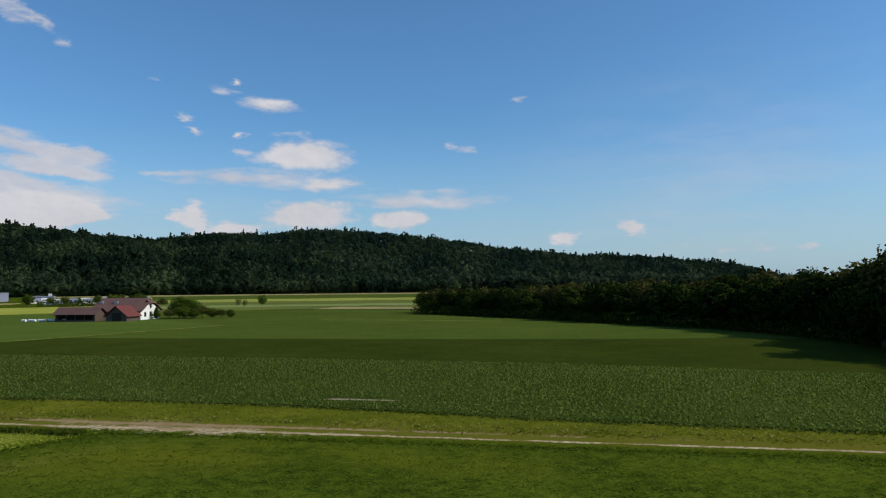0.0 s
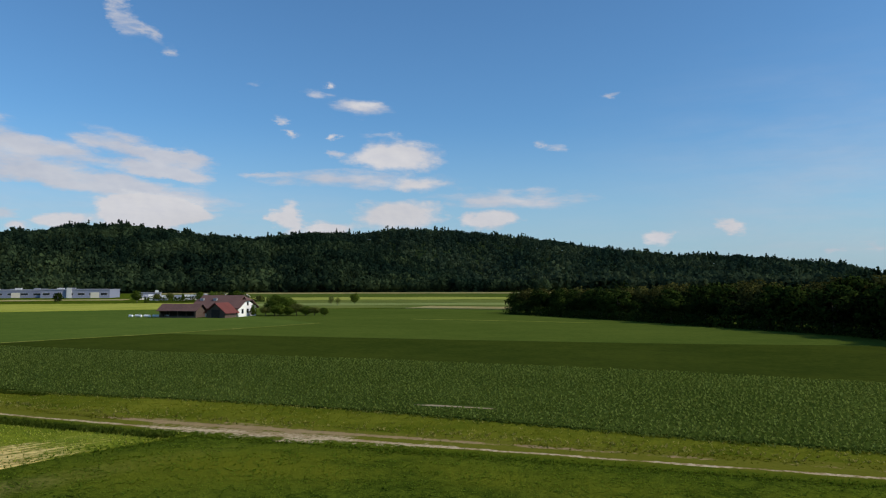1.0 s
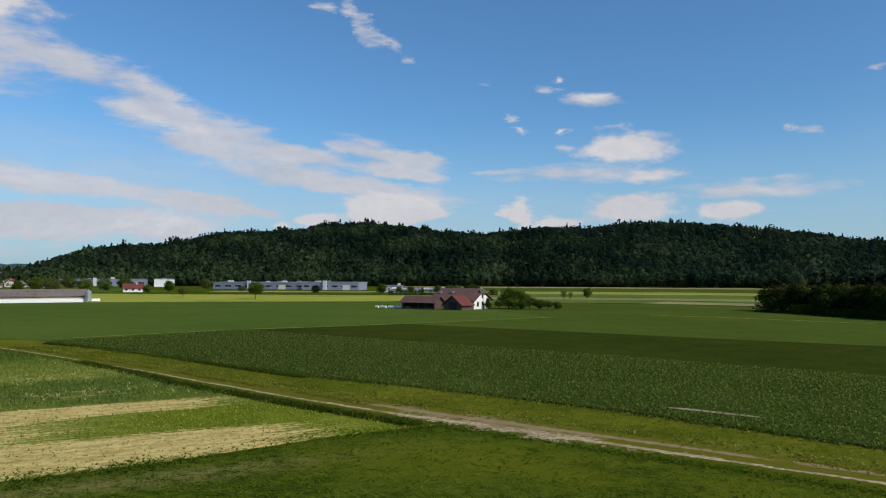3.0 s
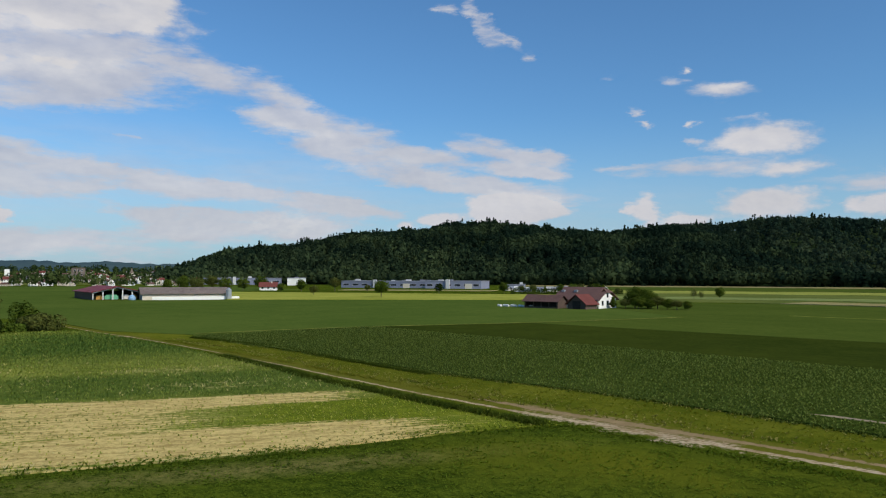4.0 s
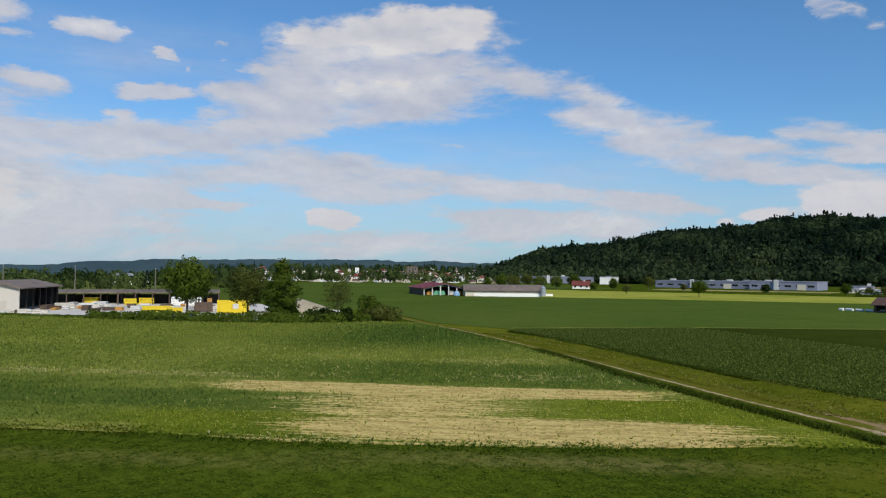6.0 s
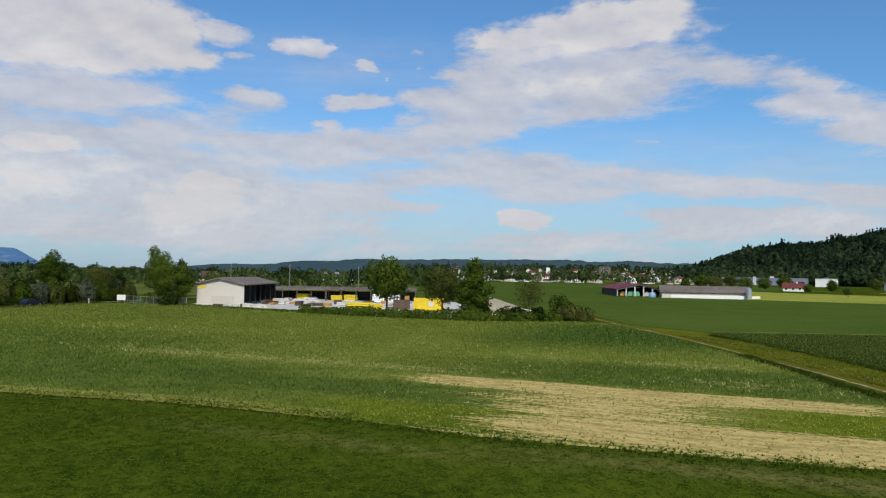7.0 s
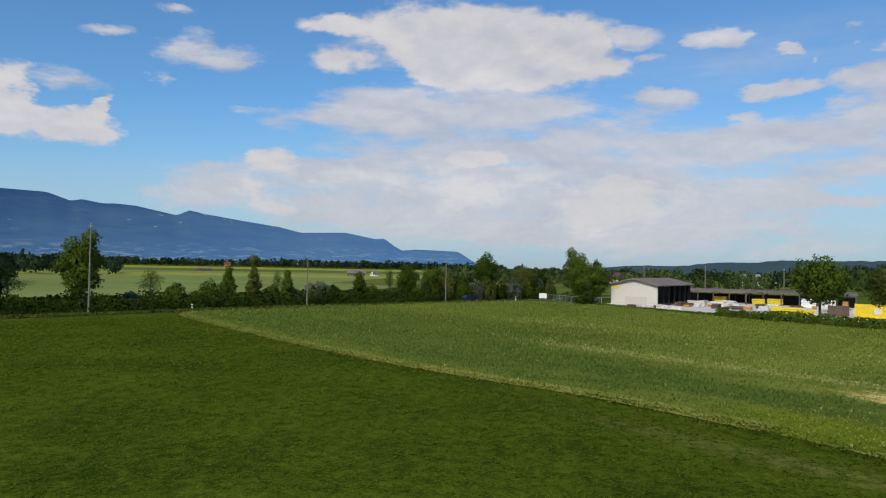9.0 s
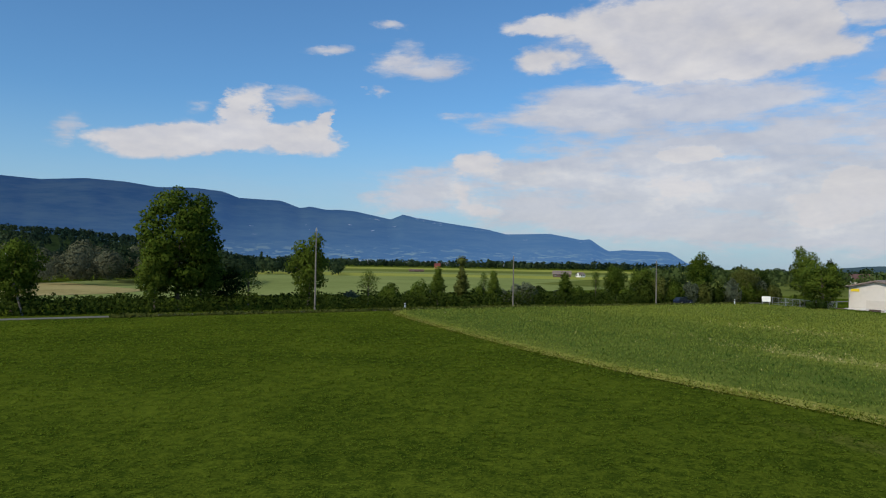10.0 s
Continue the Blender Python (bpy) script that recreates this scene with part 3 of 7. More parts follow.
def crop_blades():
    """Blades whose tone runs from deep green over fresh green to straw."""
    k = Nodes("young crop blades")
    at = k.n.new("ShaderNodeAttribute")
    at.attribute_name = "tone"
    r = k.n.new("ShaderNodeValToRGB")
    stops = ((0.0, (0.105, 0.185, 0.034)), (0.36, (0.300, 0.345, 0.060)), (0.70, (0.310, 0.360, 0.030)), (0.78, (0.56, 0.50, 0.15)), (1.0, (0.66, 0.58, 0.28)))
    while len(r.color_ramp.elements) < len(stops):
        r.color_ramp.elements.new(0.5)
    for e, (p, c) in zip(r.color_ramp.elements, stops):
        e.position, e.color = p, (*c, 1)
    k.l.new(at.outputs["Fac"], r.inputs[0])
    return k.leaf(r.outputs[0], 0.5)


M["maize_leaf"] = crop_blades()
M["verge_blade"] = foliage("verge blades", (0.090, 0.115, 0.006), (0.220, 0.225, 0.022), 0.5, 0.3)
M["straw"] = foliage("dry grass stalks", (0.24, 0.23, 0.05), (0.46, 0.41, 0.13), 0.5, 0.3)
M["bark"] = plain("grey brown bark", (0.10, 0.08, 0.06), 0.95, 0.3, 4.0, bump=0.5)
M["white_wall"] = plain("white render", (0.78, 0.77, 0.73), 0.9, 0.05, 1.0)
M["cream_wall"] = plain("cream render", (0.62, 0.56, 0.45), 0.9, 0.06, 1.0)
M["orange_wall"] = plain("orange red render", (0.50, 0.17, 0.07), 0.9, 0.08, 1.0)
M["grey_wall"] = plain("pale grey cladding", (0.24, 0.25, 0.33), 0.6, 0.06, 1.0)
M["blue_wall"] = plain("blue grey cladding", (0.19, 0.205, 0.28), 0.6, 0.08, 1.0)
M["brown_roof"] = plain("brown roof tiles", (0.112, 0.060, 0.050), 0.85, 0.25, 2.5, bump=0.4)
M["red_roof"] = plain("red roof tiles", (0.135, 0.038, 0.030), 0.85, 0.2, 2.5, bump=0.4)
M["dark_roof"] = plain("weathered grey brown roof sheets", (0.150, 0.118, 0.100), 0.9, 0.45, 1.6, bump=0.3)
M["hall_wall"] = plain("off-white wall panels", (0.52, 0.48, 0.43), 0.8, 0.07, 1.2)
M["hall_door"] = plain("off-white roller door", (0.46, 0.42, 0.37), 0.8, 0.07, 1.2)
M["maroon_roof"] = plain("dark red roof sheets", (0.17, 0.022, 0.026), 0.6, 0.15, 1.5)
M["pale_roof"] = plain("grey flat roof", (0.24, 0.245, 0.28), 0.8, 0.12, 1.0)
M["barn_wood"] = plain("weathered barn boards", (0.10, 0.07, 0.055), 0.9, 0.3, 3.0, bump=0.4)
# near-black brown puts the shade inside open buildings into the colour
M["dark_inside"] = plain("timber darkened for indoor shade", (0.035, 0.028, 0.024), 0.9, 0.3, 3.0)
M["steel"] = plain("galvanised steel", (0.42, 0.43, 0.44), 0.45, 0.1, 2.0, metal=0.6)
M["yellow"] = plain("yellow painted steel", (0.66, 0.49, 0.02), 0.5, 0.1, 2.0)
M["orange"] = plain("orange timber formwork", (0.48, 0.25, 0.06), 0.7, 0.2, 2.0)
M["white_paint"] = plain("white painted panels", (0.56, 0.55, 0.54), 0.6, 0.08, 2.0)
M["blue_tarp"] = plain("pale blue sheeting", (0.25, 0.42, 0.62), 0.5, 0.1, 2.0)
M["green_tank"] = plain("green sheeting", (0.12, 0.36, 0.22), 0.6, 0.1, 2.0)
M["glass_dark"] = plain("dark window glass", (0.02, 0.025, 0.03), 0.12, 0.1, 1.0, spec=0.6, bump=0.0)
M["car_paint"] = plain("dark blue car paint", (0.012, 0.018, 0.035), 0.2, 0.05, 1.0, spec=0.6, bump=0.0)
M["tyre"] = plain("black rubber", (0.015, 0.015, 0.015), 0.9)
M["pole_wood"] = plain("grey impregnated wood", (0.15, 0.135, 0.115), 0.9, 0.2, 5.0)
M["straw_bale"] = plain("white wrapped bales", (0.72, 0.72, 0.70), 0.5, 0.08, 2.0)


def mountain_mat(name, rock, air, air_far, glow):
    """Wooded mountain whose blue emission stands in for kilometres of hazy air, more where the chain runs off."""
    k = Nodes(name)
    upright = k.mapped((0.5, 0.5, 3.0))
    v = k.math("ADD", k.math("MULTIPLY", k.noise(0.004, 6.0, 0.6, upright), 0.6), k.math("MULTIPLY", k.noise(0.02, 5.0, 0.65, upright), 0.4))
    c = k.mix(k.ramp(v, 0.38, 0.62), (0.014, 0.028, 0.020), (0.036, 0.053, 0.033))
    sep = k.n.new("ShaderNodeSeparateXYZ")
    k.l.new(k.co, sep.inputs[0])
    bare = k.ramp(k.noise(1.0, 4.0, 0.6, k.mapped((0.010, 0.010, 0.030))), 0.66, 0.69)
    bare = k.math("MULTIPLY", bare, k.math("MULTIPLY", k.ramp(sep.outputs[2], 110, 170), k.ramp(sep.outputs[1], -2700, -2300)))
    c = k.mix(k.math("MULTIPLY", bare, rock), c, (0.42, 0.40, 0.37))
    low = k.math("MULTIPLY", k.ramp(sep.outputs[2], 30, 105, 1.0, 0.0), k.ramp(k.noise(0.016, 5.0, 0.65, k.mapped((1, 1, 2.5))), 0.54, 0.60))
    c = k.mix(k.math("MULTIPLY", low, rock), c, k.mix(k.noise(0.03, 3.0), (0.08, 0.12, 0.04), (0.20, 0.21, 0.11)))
    # haze put into the emission: deep blue, paler towards the far end
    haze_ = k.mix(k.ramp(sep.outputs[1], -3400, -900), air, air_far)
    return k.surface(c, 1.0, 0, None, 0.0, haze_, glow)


M["mountain"] = mountain_mat("wooded mountain with haze as glow", 0.85, (0.012, 0.046, 0.178), (0.078, 0.190, 0.44), 0.8)
# the far houses get a blue glow for haze too
k_ = Nodes("pale houses with haze as glow")
M["far_house"] = k_.surface(k_.mix(k_.island(), (0.22, 0.19, 0.17), (0.50, 0.49, 0.47)), 0.9, 0, None, 0.0, (0.03, 0.08, 0.2), 0.5)
# same emission haze, one even blue for the low ridge
M["ridge_west"] = mountain_mat("low wooded ridge with haze as glow", 0.0, (0.040, 0.072, 0.122), (0.040, 0.072, 0.122), 0.7)


# ---- mesh helpers ----
def mesh_from(name, verts, faces_n, corners):
    """A mesh from arrays: corner counts are all faces_n."""
    me = bpy.data.meshes.new(name)
    n = len(corners) // faces_n
    me.vertices.add(len(verts))
    me.vertices.foreach_set("co", np.asarray(verts, dtype=np.float32).ravel())
    me.loops.add(len(corners))
    me.loops.foreach_set("vertex_index", np.asarray(corners, dtype=np.int32).ravel())
    me.polygons.add(n)
    me.polygons.foreach_set("loop_start", np.arange(0, n * faces_n, faces_n, dtype=np.int32))
    me.update(calc_edges=True)
    return me


def done(bm, name, material):
    me = bpy.data.meshes.new(name)
    bm.normal_update()
    bm.to_mesh(me)
    bm.free()
    me.materials.append(material)
    return me


def part(name, bm, material, parent=None, label=""):
    me = done(bm, name, material) if isinstance(bm, bmesh.types.BMesh) else bm
    ob = new(name, me)
    if parent is not None:
        ob.parent = parent
    if label:
        ob["label"] = label
    return ob


def thing(name, label, category, m=None, group="", kind=""):
    ob = new(name)
    if m is not None:
        ob.matrix_world = m
    return tagged(ob, label, category, group, kind)


def box(bm, x0, x1, y0, y1, z0, z1):
    v = [bm.verts.new((x, y, z)) for z in (z0, z1) for y in (y0, y1) for x in (x0, x1)]
    for f in ((0, 2, 3, 1), (4, 5, 7, 6), (0, 1, 5, 4), (2, 6, 7, 3), (0, 4, 6, 2), (1, 3, 7, 5)):
        bm.faces.new([v[i] for i in f])
    return v


def boxes(*dims):
    bm = bmesh.new()
    for d in dims:
        box(bm, *d)
    return bm


def tube(bm, p, q, r0, r1, n=7):
    p, q = Vector(p), Vector(q)
    w = (q - p).normalized()
    a = w.orthogonal().normalized()
    b = w.cross(a)
    lo, hi = [], []
    for i in range(n):
        d = a * math.cos(i * math.tau / n) + b * math.sin(i * math.tau / n)
        lo.append(bm.verts.new(p + d * r0))
        hi.append(bm.verts.new(q + d * r1))
    for i in range(n):
        j = (i + 1) % n
        bm.faces.new((lo[i], lo[j], hi[j], hi[i]))
    bm.faces.new(hi)
    bm.faces.new(lo[::-1])


def prism(bm, x0, x1, pts):
    """A solid along x with the outline pts in y, z."""
    a = [bm.verts.new((x0, y, z)) for y, z in pts]
    b = [bm.verts.new((x1, y, z)) for y, z in pts]
    n = len(pts)
    for i in range(n):
        j = (i + 1) % n
        bm.faces.new((a[i], a[j], b[j], b[i]))
    bm.faces.new(a[::-1])
    bm.faces.new(b)


def ground_sheet(name, pts, z, material, label, category="field", skirt=True):
    """A field: a sheet with a closed edge down to the ground."""
    bm = bmesh.new()
    top = [bm.verts.new((x, y, z)) for x, y in pts]
    f = bm.faces.new(top)
    f.normal_update()
    if f.normal.z < 0:
        f.normal_flip()
    low = [bm.verts.new((x, y, -0.02)) for x, y in pts]
    n = len(pts)
    for i in range(n):
        j = (i + 1) % n
        bm.faces.new((top[i], top[j], low[j], low[i]))
    bmesh.ops.triangulate(bm, faces=bm.faces)
    return tagged(new(name, done(bm, name, material)), label, category, kind="structure")


def ribbon(name, line, width, z, material, label, category):
    """A strip along a line, with u across and v along it."""
    bm = bmesh.new()
    uvl = bm.loops.layers.uv.new("uv")
    rows, run = [], 0.0
    pts = smooth_line(line)
    for i, p in enumerate(pts):
        d = (pts[min(i + 1, len(pts) - 1)] - pts[max(i - 1, 0)]).normalized()
        s = Vector((-d.y, d.x)) * (width(p.x) if callable(width) else width) / 2
        if i:
            run += (p - pts[i - 1]).length
        rows.append((bm.verts.new((*(p + s), z)), bm.verts.new((*(p - s), z)), run))
    for (a, b, r), (c, d, q) in zip(rows, rows[1:]):
        f = bm.faces.new((a, b, d, c))
        for lp, uv in zip(f.loops, ((0, r), (1, r), (1, q), (0, q))):
            lp[uvl].uv = uv
        f.normal_update()
        if f.normal.z < 0:
            f.normal_flip()
    return tagged(new(name, done(bm, name, material)), label, category, kind="structure")


def smooth_line(line, step=2.0):
    pts = [Vector(p) for p in line]
    out = []
    for i in range(len(pts) - 1):
        a, b, c, d = pts[max(i - 1, 0)], pts[i], pts[i + 1], pts[min(i + 2, len(pts) - 1)]
        n = max(1, int((c - b).length / step))
        for k in range(n):
            t = k / n
            out.append(0.5 * (2 * b + (c - a) * t + (2 * a - 5 * b + 4 * c - d) * t * t + (3 * b - a - 3 * c + d) * t ** 3))
    return out + [pts[-1]]


def inside(poly, x, y):
    """Which of the points x, y lie within the polygon."""
    r = np.zeros(len(x), bool)
    j = len(poly) - 1
    for i in range(len(poly)):
        (xi, yi), (xj, yj) = poly[i], poly[j]
        c = (yi > y) != (yj > y)
        with np.errstate(divide="ignore", invalid="ignore"):
            r ^= c & (x < (xj - xi) * (y - yi) / (yj - yi + 1e-12) + xi)
        j = i
    return r


def tufts(name, pos, height, width, blades, material, label, category, seed, lean=0.5, tone=None):
    """Many small plants in one mesh: each a few blades, every blade a bent leaf; tone: each plant's own kind."""
    rng = np.random.default_rng(seed)
    n = len(pos)
    p = np.repeat(pos, blades, 0)
    h = np.repeat(height, blades) * rng.uniform(0.6, 1.1, n * blades)
    w = np.repeat(width, blades) * rng.uniform(0.6, 1.2, n * blades)
    a = rng.uniform(0, math.tau, n * blades)
    d = np.stack([np.cos(a), np.sin(a), 0 * a], 1)
    s = np.stack([-np.sin(a), np.cos(a), 0 * a], 1)
    up = np.array([0, 0, 1.0])
    out = (h * lean * rng.uniform(0.3, 1.3, n * blades))[:, None] * d
    mid = p + out * 0.75 + up * (h * 0.62)[:, None]
    tip = p + out * 1.5 + up * h[:, None]
    v = np.stack([p + out * 0.1 + up * 0.01, mid + s * (w * 0.5)[:, None], tip, mid - s * (w * 0.5)[:, None]], 1)
    f = np.arange(n * blades * 4)
    own = np.cross(v[:, 2] - v[:, 0], v[:, 3] - v[:, 1])
    turned = own[:, 2] < 0
    v[turned] = v[turned][:, ::-1]
    own[turned] *= -1
    own /= np.linalg.norm(own, axis=1, keepdims=True) + 1e-9
    me = mesh_from(name, v.reshape(-1, 3), 4, f)
    soften(me, np.tile(up, (n * blades, 1)), v.reshape(-1, 3), 0.3)
    if tone is not None:
        me.attributes.new("tone", "FLOAT", "POINT").data.foreach_set("value", np.repeat(tone, blades * 4).astype(np.float32))
    me.materials.append(material)
    return tagged(new(name, me), label, category, kind="stuff")


def leaf_cloud(centres, outward, size, rng, fold=0.35, jitter=0.55):
    """Leaf clumps: bent quads at the centres, turned roughly outward."""
    n = len(centres)
    nrm = outward + rng.normal(0, jitter, (n, 3))
    nrm /= np.linalg.norm(nrm, axis=1, keepdims=True) + 1e-9
    t = np.cross(nrm, rng.normal(0, 1, (n, 3)))
    t /= np.linalg.norm(t, axis=1, keepdims=True) + 1e-9
    b = np.cross(nrm, t)
    s = (size * rng.uniform(0.55, 1.25, n))[:, None]
    k = rng.uniform(0.6, 1.0, (n, 1))
    q = np.stack([centres - t * s, centres - b * s * k + nrm * s * fold * 0.3, centres + t * s * 0.9, centres + b * s * k - nrm * s * fold], 1)
    return q.reshape(-1, 3), (np.arange(n)[:, None] * 4 + np.array([[0, 1, 2, 3]])).ravel()


def soften(me, outward, v, keep=0.35):
    """Shade a crown's clumps by its round form, with a little of each clump's own tilt."""
    q = v.reshape(-1, 4, 3)
    own = np.cross(q[:, 2] - q[:, 0], q[:, 3] - q[:, 1])
    own /= np.linalg.norm(own, axis=1, keepdims=True) + 1e-9
    o = outward / (np.linalg.norm(outward, axis=1, keepdims=True) + 1e-9)
    s = o * (1 - keep) + own * keep
    s /= np.linalg.norm(s, axis=1, keepdims=True) + 1e-9
    me.attributes.new("custom_normal", "FLOAT_VECTOR", "POINT").data.foreach_set("vector", np.repeat(s, 4, 0).astype(np.float32).ravel())


# ---- ground and fields ----
def build_ground():
    bm = bmesh.new()
    rings = (0.0, 30, 80, 200, 500, 1000, 2000, 3200, 4700)
    prev = [bm.verts.new((0, 0, 0))]
    for r in rings[1:]:
        cur = [bm.verts.new((r * math.cos(i * math.tau / 64), r * math.sin(i * math.tau / 64), 0)) for i in range(64)]
        for i in range(64):
            j = (i + 1) % 64
            bm.faces.new((prev[0], cur[i], cur[j]) if len(prev) == 1 else (prev[i], cur[i], cur[j], prev[j]))
        prev = cur
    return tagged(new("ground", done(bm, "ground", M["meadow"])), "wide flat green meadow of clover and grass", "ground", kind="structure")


build_ground()

TRACK = [(70, 28), (40, 35), (22, 39), (4, 42.5), (-9, 45), (-18, 46.7), (-28, 48.6), (-44, 52.8), (-60, 57.3), (-88, 64.2), (-108, 68), (-135, 74)]
BEAN_S = [(75, 31), (25, 43), (4, 49), (-11, 54), (-25, 57.3), (-36, 58.8), (-49, 61.5), (-79, 69), (-90, 72)]
BEAN_N = [(-82, 101), (-57, 95), (-19, 87.5), (13, 79.5), (40, 69), (85, 52)]
CROP_SE = [(-21, 45), (-25, 39.5), (-29, 31.5), (-37.5, 19), (-44, 12.5), (-51, 3.5), (-55.5, -4.5), (-65, -19), (-80, -37.5), (-97, -57), (-106, -63)]
CROP_W = [(-126, -53.5), (-146, -41), (-163, -31), (-181, -19), (-172, -3), (-160, 6), (-143, 19), (-127, 35), (-118, 47), (-117, 60), (-109, 66.5)]
CROP_N = [(-88, 62.5), (-60, 55.4), (-44, 50.7), (-30, 46.8)]
ROAD = [(-20, -104), (-40, -95), (-54, -88.5), (-66, -83.5), (-79, -78), (-97, -69.5), (-116, -60), (-136, -49.5), (-163, -34), (-184, -22), (-215, -4), (-260, 22)]
BEAN = BEAN_S + BEAN_N
CROP = CROP_SE + CROP_W + CROP_N

ground_sheet("verge_north", [(75, 28)] + [(x, y + 1.0) for x, y in TRACK[1:11]] + [(-100, 74)] + BEAN_S[::-1], 0.02, M["verge"], "yellowed mown grass verge beside the dirt track", "verge")
ribbon("track", TRACK, lambda x: float(np.interp(x, (-70, -40), (2.6, 4.2))), 0.028, M["track"], "pale dirt farm track with two ruts and grass between", "farm track")
ground_sheet("field_bean", BEAN, 0.13, M["bean"], "dense dark green leafy row crop field")
ground_sheet("field_dark", BEAN_N[::-1] + [(-66, 126.5), (-17, 119), (19, 114.5), (44, 114), (90, 104)], 0.10, M["cereal"], "smooth dark green field of young cereal")
ground_sheet("field_north", [(-66, 127), (-17, 119.5), (19, 115), (44, 114.5), (90, 104.5), (90, 150), (30, 215), (-8, 250), (-40, 262), (-110, 232), (-48, 163)], 0.08, M["cereal_mid"], "green cereal field before the farm and the wood")
ground_sheet("field_west", [(-92, 73), (-109, 69.5), (-136, 76), (-170, 95), (-240, 138), (-214, 176), (-135, 238), (-110, 232), (-48, 163), (-66, 127), (-66, 126.5), (-82, 101)], 0.07, M["cereal_west"], "broad even green cereal field")
ground_sheet("field_plain", [(-141, 76.5), (-171, 97), (-241, 140), (-315, 251), (-330, 330), (-470, 400), (-504, 394), (-621, 155), (-400, 100), (-235, 64), (-160, 75)], 0.045, M["cereal_west"], "even green field reaching to the village")
ground_sheet("field_rape", [(-214, 178), (-134, 240), (-116, 250), (-150, 316), (-172, 306), (-312, 252)], 0.3, M["rape"], "yellow green field of fading rape")
ground_sheet("field_sparse", CROP, 0.06, M["sparse"], "patchy young crop with dry bare stripes of soil")
ribbon("road", ROAD, 2.8, 0.03, M["asphalt"], "narrow pale asphalt lane beside the hedge", "road")
def arc_field(name, r0, r1, a0, a1, z, material, label):
    """A far strip field between two distances, its edges a little crooked."""
    q = random.Random(int(r0))
    az = [a0 + (a1 - a0) * i / 12 for i in range(13)]
    edge = lambda r, side: [(-3 - math.sin(radians(a)) * r * q.uniform(0.985, 1.015), 6 + math.cos(radians(a)) * r * q.uniform(0.985, 1.015)) for a in side]
    return ground_sheet(name, edge(r0, az) + edge(r1, az[::-1]), z, material, label)


arc_field("field_strip", 262, 296, -3, 22, 0.12, M["grass_far"], "far green meadow behind the farm")
arc_field("field_pale", 298, 332, -3, 23, 0.13, M["pale_green"], "pale green strip field behind the farm")
arc_field("field_strip", 334, 398, -3, 24, 0.14, M["grass_far"], "green strip field behind the farm")
arc_field("field_pale", 400, 470, -3, 24, 0.15, M["strip"], "yellow green strip field before the hills")
arc_field("field_far", 472, 640, -4, 30, 0.16, M["cereal_mid"], "far green field before the hills")
arc_field("field_barley", 642, 735, -4, 28, 0.2, M["wheat"], "ripe straw coloured field at the wood edge")
ground_sheet("field_barley", [(-46, 262), (12, 250), (14, 272), (-40, 284)], 0.25, M["wheat"], "ripe straw coloured strip of barley")
ground_sheet("field_barley", [(-300, 330), (-220, 372), (-226, 392), (-310, 350)], 0.25, M["wheat"], "ripe straw coloured strip of barley")
# beyond the hedge
ground_sheet("field_beyond", [(-60, -125), (-118, -118), (-150, -100), (-260, -70), (-420, -140), (-360, -330), (-130, -210)], 0.1, M["pale_green"], "pale green field beyond the hedge")
ground_sheet("field_straw", [(-40, -140), (-105, -138), (-122, -148), (-135, -205), (-60, -230)], 0.2, M["wheat"], "straw coloured ripe field before the willow wood")
arc_field("field_strip", 430, 545, 99, 139, 0.14, M["strip"], "yellow green strip field far out")
arc_field("field_strip", 549, 650, 101, 139, 0.16, M["pale_green"], "pale green strip field far out")
arc_field("field_strip", 654, 880, 101, 139, 0.18, M["grass_far"], "green strip field far out")
arc_field("field_strip", 886, 1240, 100, 140, 0.20, M["strip"], "pale yellow green field before the far trees")
ground_sheet("field_strip", [(-290, -120), (-262, -72), (-700, -60), (-700, -149), (-420, -139.5)], 0.12, M["grass_far"], "far green meadow beyond the hedge")
ground_sheet("field_behind", [(-236, 62), (-400, 99), (-621, 154), (-700, 150), (-700, -59), (-263, -71), (-233, 12)], 0.035, M["grass_far"], "rough green meadow behind the storage yard")
ground_sheet("yard", [(-124, 46), (-131, 37), (-147, 21), (-163, 8), (-175, -2), (-230, 15), (-215, 60), (-150, 72)], 0.05, M["gravel"], "pale gravel storage yard", "yard")


# ---- hills ----
def elevation(az, table):
    xs = [t[0] for t in table]
    return float(np.interp(az, xs, [t[1] for t in table]))


